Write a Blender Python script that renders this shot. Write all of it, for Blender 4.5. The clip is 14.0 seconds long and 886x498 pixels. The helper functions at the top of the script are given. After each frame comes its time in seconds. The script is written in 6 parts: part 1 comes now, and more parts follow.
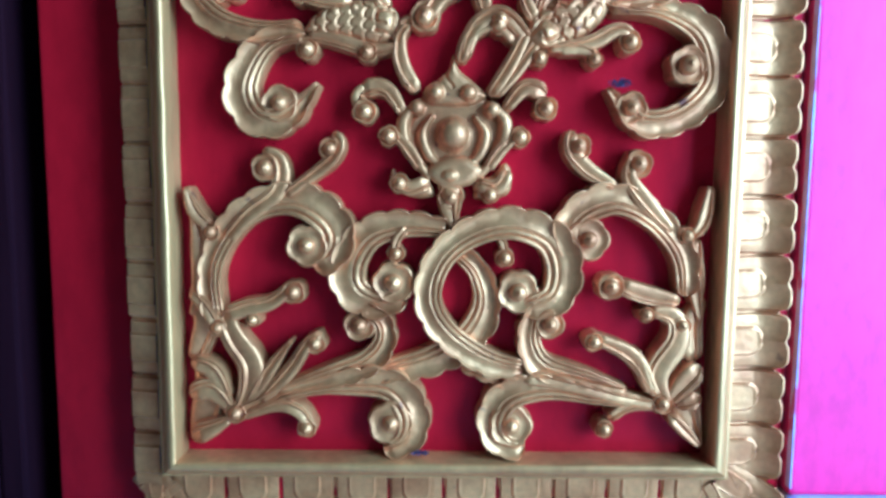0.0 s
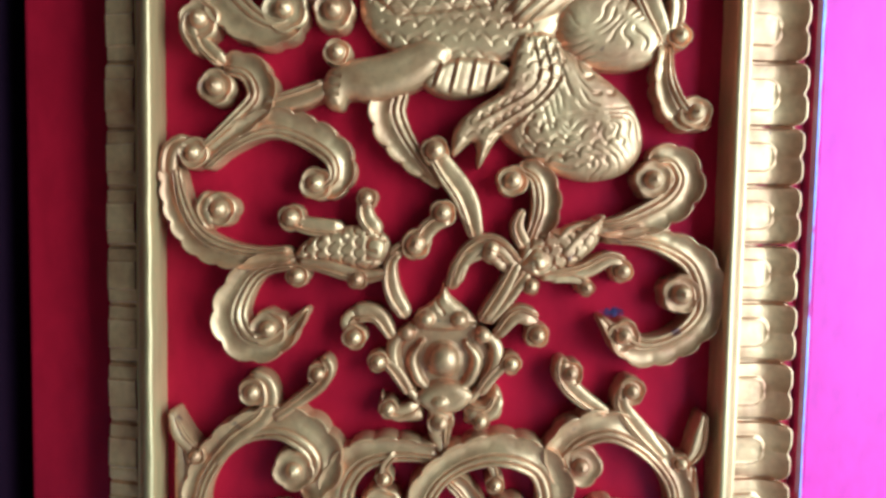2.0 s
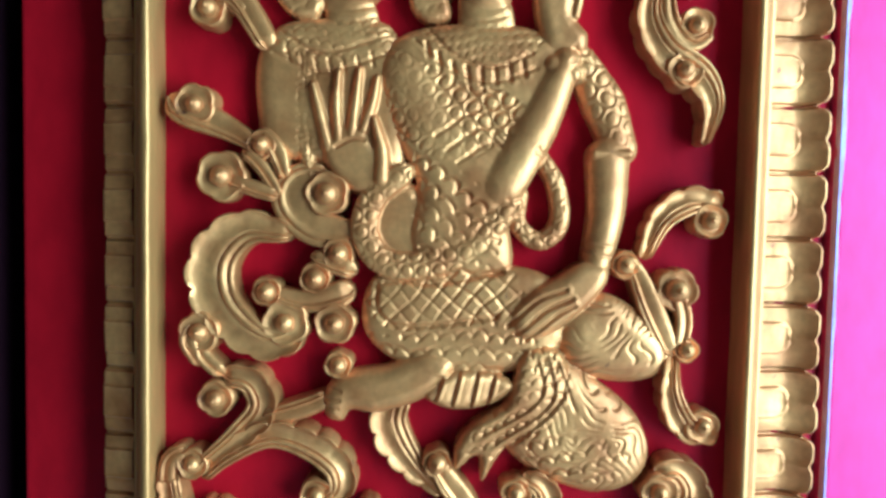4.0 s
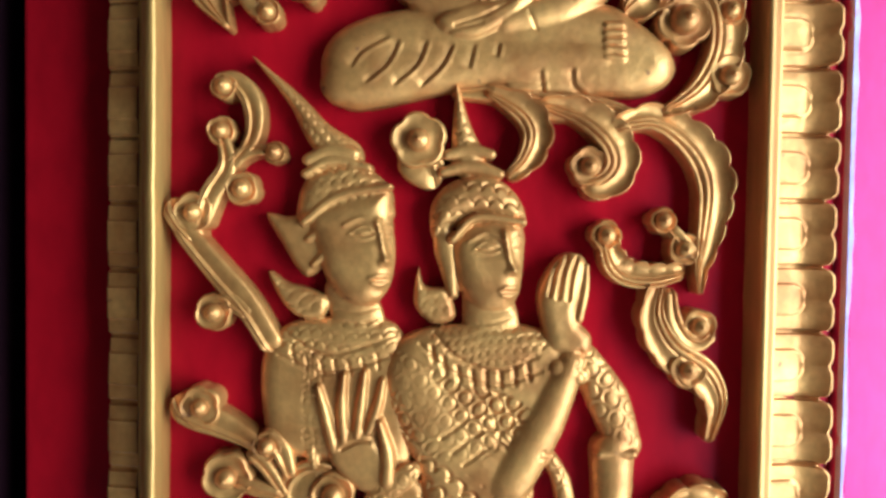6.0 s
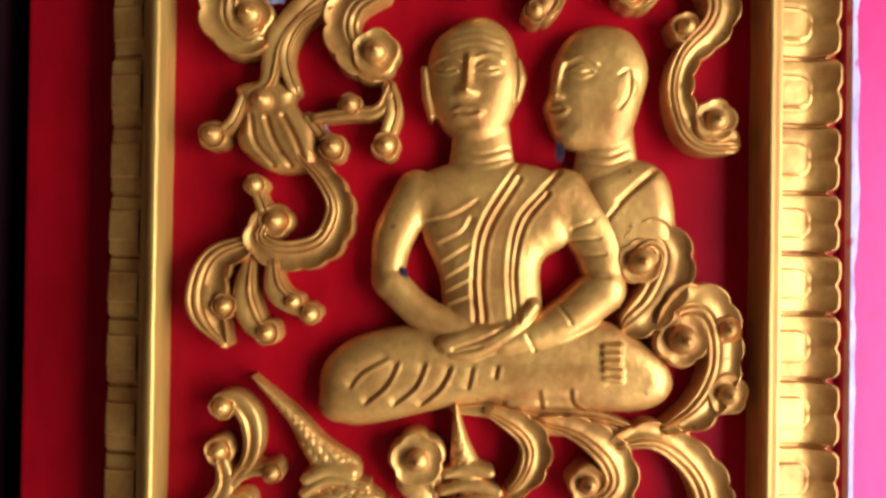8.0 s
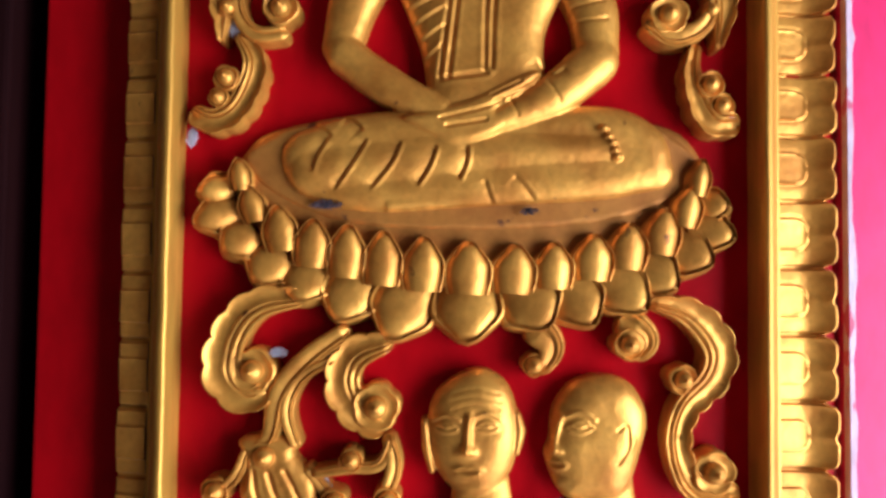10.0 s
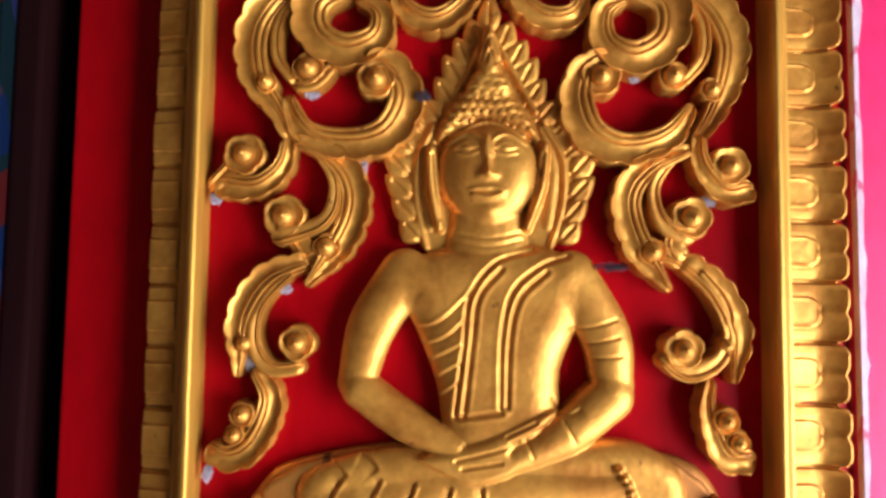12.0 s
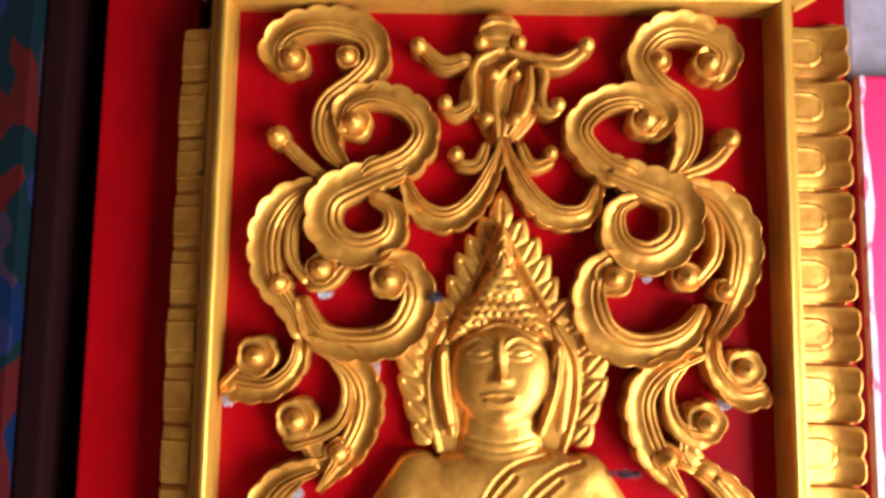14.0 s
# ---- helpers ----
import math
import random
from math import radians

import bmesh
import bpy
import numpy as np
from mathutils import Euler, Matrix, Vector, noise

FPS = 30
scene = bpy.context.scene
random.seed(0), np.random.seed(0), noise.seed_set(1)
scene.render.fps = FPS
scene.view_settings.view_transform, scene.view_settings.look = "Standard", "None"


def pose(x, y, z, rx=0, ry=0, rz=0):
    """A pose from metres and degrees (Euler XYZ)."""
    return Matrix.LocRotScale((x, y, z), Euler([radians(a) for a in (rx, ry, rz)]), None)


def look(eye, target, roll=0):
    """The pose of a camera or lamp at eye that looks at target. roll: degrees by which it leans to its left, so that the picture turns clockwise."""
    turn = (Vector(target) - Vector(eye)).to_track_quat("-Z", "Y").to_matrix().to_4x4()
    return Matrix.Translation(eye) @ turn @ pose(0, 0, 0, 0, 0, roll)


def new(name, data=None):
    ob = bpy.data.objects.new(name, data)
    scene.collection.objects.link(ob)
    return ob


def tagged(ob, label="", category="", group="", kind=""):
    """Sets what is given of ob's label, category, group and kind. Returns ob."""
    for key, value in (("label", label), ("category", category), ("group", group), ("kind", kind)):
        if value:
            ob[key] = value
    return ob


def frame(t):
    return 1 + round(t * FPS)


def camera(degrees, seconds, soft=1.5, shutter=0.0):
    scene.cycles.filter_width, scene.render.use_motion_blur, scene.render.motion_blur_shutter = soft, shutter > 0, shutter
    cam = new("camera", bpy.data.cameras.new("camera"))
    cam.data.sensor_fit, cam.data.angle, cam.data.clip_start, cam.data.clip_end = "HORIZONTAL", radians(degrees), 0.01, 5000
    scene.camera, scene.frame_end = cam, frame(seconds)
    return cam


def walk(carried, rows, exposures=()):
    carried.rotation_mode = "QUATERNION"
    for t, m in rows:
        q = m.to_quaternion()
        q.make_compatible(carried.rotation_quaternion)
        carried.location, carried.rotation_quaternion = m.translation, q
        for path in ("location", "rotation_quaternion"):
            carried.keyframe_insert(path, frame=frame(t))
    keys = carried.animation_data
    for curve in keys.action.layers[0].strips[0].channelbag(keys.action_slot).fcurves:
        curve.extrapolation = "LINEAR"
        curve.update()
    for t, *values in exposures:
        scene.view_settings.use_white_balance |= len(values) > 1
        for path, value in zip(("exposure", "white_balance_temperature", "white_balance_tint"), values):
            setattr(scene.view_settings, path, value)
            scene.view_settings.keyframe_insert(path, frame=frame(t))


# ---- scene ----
cam = camera(68.0, 14.0, soft=3.1)
PATH = [
    (0, (-0.004, -0.579, 0.559), (0.003, 1.411, 0.365), 0.5),
    (0.5, (0.003, -0.575, 0.586), (-0.005, 1.419, 0.425), 0.6),
    (1, (0.0, -0.571, 0.628), (0.012, 1.424, 0.481), 0.8),
    (1.5, (0.003, -0.565, 0.671), (0.007, 1.43, 0.541), 0.9),
    (2, (0.002, -0.56, 0.723), (0.008, 1.437, 0.61), 1.0),
    (2.5, (0.001, -0.554, 0.778), (0.009, 1.443, 0.673), 1.1),
    (3, (-0.001, -0.547, 0.841), (0.008, 1.45, 0.74), 1.2),
    (3.5, (-0.003, -0.543, 0.898), (0.006, 1.455, 0.814), 1.2),
    (4, (-0.001, -0.54, 0.967), (-0.009, 1.458, 0.872), 1.2),
    (4.2, (-0.002, -0.539, 0.992), (-0.009, 1.459, 0.9), 1.1),
    (6.3, (-0.015, -0.534, 1.22), (0.001, 1.465, 1.181), 0.9),
    (6.5, (-0.015, -0.534, 1.24), (0.0, 1.466, 1.212), 1.0),
    (7, (-0.013, -0.533, 1.297), (-0.008, 1.467, 1.281), 1.0),
    (7.2, (-0.014, -0.532, 1.319), (-0.006, 1.468, 1.313), 1.0),
    (9.3, (-0.025, -0.536, 1.568), (0.012, 1.461, 1.668), 0.6),
    (9.5, (-0.023, -0.538, 1.587), (0.005, 1.457, 1.718), 0.6),
    (10, (-0.02, -0.543, 1.678), (-0.01, 1.455, 1.752), 0.7),
    (10.5, (-0.02, -0.545, 1.744), (-0.019, 1.453, 1.832), 0.7),
    (11, (-0.026, -0.548, 1.813), (-0.016, 1.449, 1.914), 0.7),
    (11.5, (-0.032, -0.551, 1.873), (-0.018, 1.445, 1.988), 0.8),
    (12, (-0.033, -0.556, 1.931), (-0.033, 1.44, 2.059), 0.8),
    (12.5, (-0.038, -0.559, 1.978), (-0.035, 1.435, 2.123), 0.9),
    (13, (-0.038, -0.562, 2.023), (-0.047, 1.432, 2.175), 0.9),
    (13.5, (-0.039, -0.564, 2.054), (-0.055, 1.429, 2.225), 0.9),
    (14, (-0.041, -0.566, 2.079), (-0.058, 1.425, 2.267), 0.9),
]
EXPO = [(0.0, -0.09, 2860, 12), (2.0, -0.14, 3040, 12), (4.2, -0.22, 3420, 12), (6.3, -0.20, 3980, 19), (7.2, -0.20, 4200, 20), (9.3, -0.10, 4850, 21), (11.0, 0.05, 5150, 23), (12.5, 0.34, 5300, 23), (14.0, 0.72, 5350, 19)]
walk(cam, [(t, look(eye, target, roll)) for t, eye, target, roll in PATH], EXPO)

# ---- daylight: an overcast sky outside, let in by one tall opening on the right ----
world = bpy.data.worlds.new("overcast_sky")
scene.world = world
world.use_nodes = True
sky = world.node_tree.nodes.new("ShaderNodeTexSky")
sky.sky_type, sky.sun_disc = "NISHITA", False
sky.sun_elevation, sky.sun_rotation = radians(42), radians(95)
world.node_tree.links.new(sky.outputs[0], world.node_tree.nodes["Background"].inputs[0])
world.node_tree.nodes["Background"].inputs[1].default_value = 0.1

sky_lamp = bpy.data.lights.new("doorway_daylight", "AREA")
sky_lamp.shape, sky_lamp.size, sky_lamp.size_y, sky_lamp.energy = "RECTANGLE", 1.25, 1.9, 108
sky_lamp.color = (1.0, 0.97, 0.93)
lamp = new("doorway_daylight", sky_lamp)
lamp.matrix_world = look((1.56, -1.06, 1.02), (0.2, -0.45, 1.15))


# ---- materials ----
def material(name, colour, rough, metal=0.0, second=None, scale=8.0, stretch=(1, 1, 1), relief=0.1, fine=90.0, wear=None, wear_at=0.68, spec=0.5):
    """A painted or gilded surface: two tones at a large scale, a fine grain, a little relief, and worn flecks."""
    m = bpy.data.materials.new(name)
    m.use_nodes = True
    nodes, link = m.node_tree.nodes, m.node_tree.links.new
    b = nodes["Principled BSDF"]
    b.inputs["Metallic"].default_value = metal
    b.inputs["Specular IOR Level"].default_value = spec
    where = nodes.new("ShaderNodeNewGeometry")
    turn = nodes.new("ShaderNodeMapping")
    turn.inputs["Scale"].default_value = stretch
    link(where.outputs["Position"], turn.inputs[0])

    def cloud(size, detail=4.0):
        n = nodes.new("ShaderNodeTexNoise")
        n.inputs["Scale"].default_value, n.inputs["Detail"].default_value = size, detail
        link(turn.outputs[0], n.inputs["Vector"])
        return n.outputs["Fac"]

    def ramp(source, a, c, low, high):
        r = nodes.new("ShaderNodeValToRGB")
        r.color_ramp.elements[0].position, r.color_ramp.elements[1].position = low, high
        r.color_ramp.elements[0].color, r.color_ramp.elements[1].color = (*a, 1), (*c, 1)
        link(source, r.inputs[0])
        return r.outputs[0]

    large, grain = cloud(scale), cloud(fine, 6.0)
    tone = ramp(large, colour, second or tuple(0.75 * c for c in colour), 0.35, 0.68)
    mix = nodes.new("ShaderNodeMix")
    mix.data_type, mix.blend_type = "RGBA", "MULTIPLY"
    mix.inputs["Factor"].default_value = 0.45
    link(tone, mix.inputs["A"])
    link(ramp(grain, (0.62, 0.62, 0.62), (1, 1, 1), 0.3, 0.62), mix.inputs["B"])
    out = mix.outputs["Result"]
    if wear:
        flecks = nodes.new("ShaderNodeMix")
        flecks.data_type = "RGBA"
        link(out, flecks.inputs["A"])
        flecks.inputs["B"].default_value = (*wear, 1)
        link(ramp(cloud(fine * 0.35, 8.0), (0, 0, 0), (1, 1, 1), wear_at, wear_at + 0.05), flecks.inputs["Factor"])
        out = flecks.outputs["Result"]
    link(out, b.inputs["Base Color"])
    gloss = nodes.new("ShaderNodeMapRange")
    gloss.inputs["To Min"].default_value, gloss.inputs["To Max"].default_value = rough - 0.1, rough + 0.12
    link(large, gloss.inputs["Value"])
    link(gloss.outputs[0], b.inputs["Roughness"])
    bump = nodes.new("ShaderNodeBump")
    bump.inputs["Strength"].default_value, bump.inputs["Distance"].default_value = relief, 0.004
    uneven = nodes.new("ShaderNodeMath")
    uneven.operation = "MULTIPLY_ADD"
    uneven.inputs[1].default_value = 0.35
    link(grain, uneven.inputs[0])
    link(cloud(fine * 0.32, 2.0), uneven.inputs[2])
    link(uneven.outputs[0], bump.inputs["Height"])
    link(bump.outputs[0], b.inputs["Normal"])
    return m


GOLD = material("gold_paint", (0.71, 0.340, 0.038), 0.41, 0.58, (0.44, 0.172, 0.014), 26, (1, 1, 1), 0.22, 170, (0.17, 0.06, 0.012), 0.69, spec=0.28)
GOLD_PALE = material("gold_moulding", (0.69, 0.36, 0.038), 0.42, 0.54, (0.50, 0.23, 0.020), 16, (1, 1, 0.15), 0.16, 120, (0.24, 0.10, 0.04), 0.72, spec=0.28)
# Darker copy of the gold, with the lotus base's shade put into the colour.
GOLD_SHADED = material("gold_shaded", (0.48, 0.20, 0.024), 0.48, 0.5, (0.36, 0.13, 0.014), 26, (1, 1, 1), 0.14, 150, (0.12, 0.045, 0.016), 0.64, spec=0.28)
RED = material("red_lacquer", (0.36, 0.0012, 0.0022), 0.30, 0.0, (0.26, 0.001, 0.0018), 7, (1, 1, 0.4), 0.05, 70, (0.20, 0.008, 0.012), 0.74, spec=0.06)
RED_JAMB = material("red_wall_paint", (0.78, 0.020, 0.115), 0.5, 0.0, (0.68, 0.018, 0.09), 9, (1, 1, 0.5), 0.12, 110, (0.76, 0.3, 0.38), 0.74, spec=0.3)
WORN = material("worn_pale_edge", (0.62, 0.42, 0.42), 0.7, 0.0, (0.7, 0.6, 0.58), 60, (1, 1, 0.5), 0.5, 180, (0.55, 0.1, 0.14), 0.6)
# Timber darkened to near black: the recess's shade is put into the colour.
RECESS_WOOD = material("recess_shade_wood", (0.020, 0.005, 0.004), 0.6, 0.0, (0.010, 0.003, 0.003), 12, (1, 1, 0.1), 0.2, 90, spec=0.03)
STONE = material("grey_plaster", (0.33, 0.27, 0.27), 0.8, 0.0, (0.22, 0.18, 0.19), 14, (1, 1, 1), 0.5, 80)
PALE = material("pale_threshold_stone", (0.66, 0.64, 0.62), 0.6, 0.0, (0.52, 0.5, 0.5), 10, (1, 1, 1), 0.3, 80)
# Plaster of the added, unseen room; its tone was set for bounced fill light.
ROOM = material("unseen_room_plaster", (0.20, 0.14, 0.10), 0.8, 0.0, (0.15, 0.105, 0.075), 3, (1, 1, 1), 0.3, 40)


# ---- makers ----
def mesh_object(name, verts, faces, mat, parent=None, label="", smooth=True, kind=""):
    me = bpy.data.meshes.new(name)
    me.from_pydata([tuple(map(float, v)) for v in verts], [], [tuple(map(int, f)) for f in faces])
    me.update()
    if smooth:
        me.polygons.foreach_set("use_smooth", [True] * len(me.polygons))
        me.set_sharp_from_angle(angle=radians(48))
    me.materials.append(mat)
    ob = new(name, me)
    ob.parent = parent
    return tagged(ob, label=label, kind=kind)


def box(name, lo, hi, mat, parent=None, label="", bevel=0.0, kind=""):
    bm = bmesh.new()
    bmesh.ops.create_cube(bm, size=1.0)
    size = Vector(hi) - Vector(lo)
    bmesh.ops.scale(bm, vec=size, verts=bm.verts)
    bmesh.ops.translate(bm, vec=(Vector(hi) + Vector(lo)) / 2, verts=bm.verts)
    if bevel:
        bmesh.ops.bevel(bm, geom=list(bm.edges), offset=bevel, segments=2, affect="EDGES", profile=0.6)
    me = bpy.data.meshes.new(name)
    bm.to_mesh(me)
    bm.free()
    me.materials.append(mat)
    ob = new(name, me)
    ob.parent = parent
    return tagged(ob, label=label, kind=kind)


def thing(name, label, category, at=(0, 0, 0), kind="", group=""):
    return tagged(new(name), label, category, group, kind)


def spline(pts, n=10, closed=False):
    """A smooth line through a few points."""
    p = [np.array(q, float) for q in pts]
    if len(p) == 2 and not closed:
        return np.array([p[0] + (p[1] - p[0]) * k / n for k in range(n + 1)])
    ext = [p[-1], *p, p[0], p[1]] if closed else [2 * p[0] - p[1], *p, 2 * p[-1] - p[-2]]
    out = []
    for a, b, c, d in zip(ext, ext[1:], ext[2:], ext[3:]):
        for k in range(n):
            u = k / n
            out.append(0.5 * (2 * b + (c - a) * u + (2 * a - 5 * b + 4 * c - d) * u * u + (3 * b - a - 3 * c + d) * u ** 3))
    if not closed:
        out.append(p[-1])
    return np.array(out)

RIBBONS, BEADS = [], []
BY = -0.008  # the face of the red board behind the carving


def scroll(parent, pts, widths, lobe=0, high=20.0, name="tendril"):
    """A carved ribbon along a smooth line (mm on the door): upright sides, channelled face, and on one edge (lobe: 1 left, -1 right
    of its run) a scalloped, fluted rim."""
    line = spline([(x / 1000, z / 1000) for x, z in pts], 14)
    seg = np.r_[0, np.cumsum(np.hypot(*np.diff(line, axis=0).T))]
    n = max(8, int(seg[-1] / 0.0017))
    s = np.linspace(0, seg[-1], n + 1)
    line = np.stack([np.interp(s, seg, line[:, 0]), np.interp(s, seg, line[:, 1])], 1)
    ease = min(4, n // 4)
    ends = np.concatenate([2 * line[0] - line[ease:0:-1], line, 2 * line[-1] - line[-2:-ease - 2:-1]])
    line = np.stack([np.convolve(ends[:, c], np.ones(2 * ease + 1) / (2 * ease + 1), "valid") for c in (0, 1)], 1)
    d = np.gradient(line, axis=0)
    d /= np.maximum(np.linalg.norm(d, axis=1, keepdims=True), 1e-9)
    side = np.stack([-d[:, 1], d[:, 0]], 1)
    half = np.interp(s / seg[-1], np.linspace(0, 1, len(widths)), widths) / 2000 * (1.10 if lobe else 1.06)
    half = np.convolve(np.r_[[half[0]] * 6, half, [half[-1]] * 6], np.ones(13) / 13, "valid")
    ends = np.minimum(1, np.minimum(s + 0.0004, seg[-1] - s + 0.0004) / np.maximum(0.95 * half, 1e-4))
    half = half * np.sqrt(np.clip(1 - (1 - ends) ** 2, 0.02, 1))
    RIBBONS.append((parent, line * 1000, d, half * 1000, high))
    period = 0.0150 * max(0.6, min(1.25, max(widths) / 20))
    count = max(1, round(seg[-1] / period))
    wave = np.abs(np.sin(math.pi * s / seg[-1] * count)) ** 0.55
    if lobe:
        prof = [(-1.0, -1e9), (-0.99, -2.8), (-0.93, -0.9), (-0.84, -0.5), (-0.76, -0.9), (-0.70, -2.5), (-0.64, -2.1), (-0.56, -0.2), (-0.46, 0.1), (-0.36, -0.6),
                (-0.30, -2.5), (-0.23, -2.0), (-0.14, -1.4), (0.12, -3.3), (0.48, -3.2), (0.78, -1.2), (0.92, 1.0), (0.96, 0.9), (1.0, -0.9), (1.0, -1e9)]
    else:
        prof = [(-1.0, -1e9), (-0.99, -3.0), (-0.90, -1.0), (-0.70, -0.1), (-0.35, 0.0), (0.0, -0.9), (0.20, -1.5), (0.30, -0.6), (0.40, 0.5), (0.48, 0.6),
                (0.56, -0.5), (0.64, -1.6), (0.74, -0.9), (0.88, -1.1), (0.99, -3.0), (1.0, -1e9)]
    verts, m = [], len(prof)
    swell = 0.0012 * np.array([noise.noise(Vector((x * 25, z * 25, 1.7))) for x, z in line])
    twist = (2.0 if lobe else 1.0) * np.sin(s / 0.019 + 40 * line[0, 0] + 23 * line[0, 1])
    for k in range(n + 1):
        for v, y in prof:
            w = half[k] * v
            top = high / 1000 + swell[k] - 0.004 * (1 - ends[k])
            if lobe and v < -0.2:
                w *= 1.08
            if lobe and v > 0.2:
                w *= 0.86 + 0.26 * wave[k] * min(1, (v - 0.2) / 0.5)
                y = y + (wave[k] - 0.75) * 2.6 * v if y > -1e8 else y
            shrink = min(1.0, half[k] / 0.006)
            h = -0.004 if y < -1e8 else top + (y + twist[k] * v) * shrink / 1000
            q = line[k] + side[k] * w * (lobe or 1)
            verts.append((q[0], BY - h, q[1]))
    faces = []
    flip = (lobe or 1) > 0
    for k in range(n):
        for j in range(m - 1):
            f = (k * m + j, k * m + j + 1, (k + 1) * m + j + 1, (k + 1) * m + j)
            faces.append(f if flip else f[::-1])
    faces += [tuple(range(m)), tuple(range(n * m, n * m + m))]
    return mesh_object(name, verts, faces, GOLD, parent)


def bud(parent, x, z, r, cup=0.0, high=20.0):
    """A round bead with a small tip, sitting in a scalloped saucer where a tendril curls up (mm)."""
    around = 40
    cup *= 1.14
    BEADS.append((parent, x, z, max(cup, r), high))
    lobes = 5 if cup > 16 else 4

    def turned(profile, wavy):
        verts, faces = [], []
        for rad, h in profile:
            for k in range(around):
                a = 2 * math.pi * k / around
                g = 1 - wavy * (1 - abs(math.sin(a * lobes / 2 + x)) ** 0.6) * (rad / profile[0][0]) ** 2
                verts.append(((x + rad * g * math.cos(a)) / 1000, BY - h / 1000, (z + rad * g * math.sin(a)) / 1000))
        n = len(profile)
        for i in range(n - 1):
            for k in range(around):
                faces.append((i * around + k, i * around + (k + 1) % around, (i + 1) * around + (k + 1) % around, (i + 1) * around + k))
        faces.append(tuple((n - 1) * around + k for k in range(around)))
        return verts, faces

    top = high + 1.0
    if cup:
        v, f = turned([(cup, -4), (cup, top - 4.5), (cup * 0.96, top - 1.8), (cup * 0.88, top - 1.0), (cup * 0.76, top - 2.2), (cup * 0.6, top - 3.4),
                       (cup * 0.45, top - 2.6), (cup * 0.3, top - 2.0), (0.4, top - 2.0)], 0.16)
        parent = mesh_object("saucer", v, f, GOLD, parent)
    ball = [(r * 1.02, -4 if not cup else top - 5)]
    for k in range(9):
        a = math.pi / 2 * k / 8
        ball.append((max(0.3 * r, r * math.cos(a)), top - 1.6 + r * 0.95 * math.sin(a)))
    tip = ball[-1][1]
    ball += [(0.26 * r, tip + 0.10 * r), (0.16 * r, tip + 0.22 * r), (0.03 * r, tip + 0.26 * r)]
    v, f = turned(ball, 0.0)
    return mesh_object("bud", v, f, GOLD, parent)


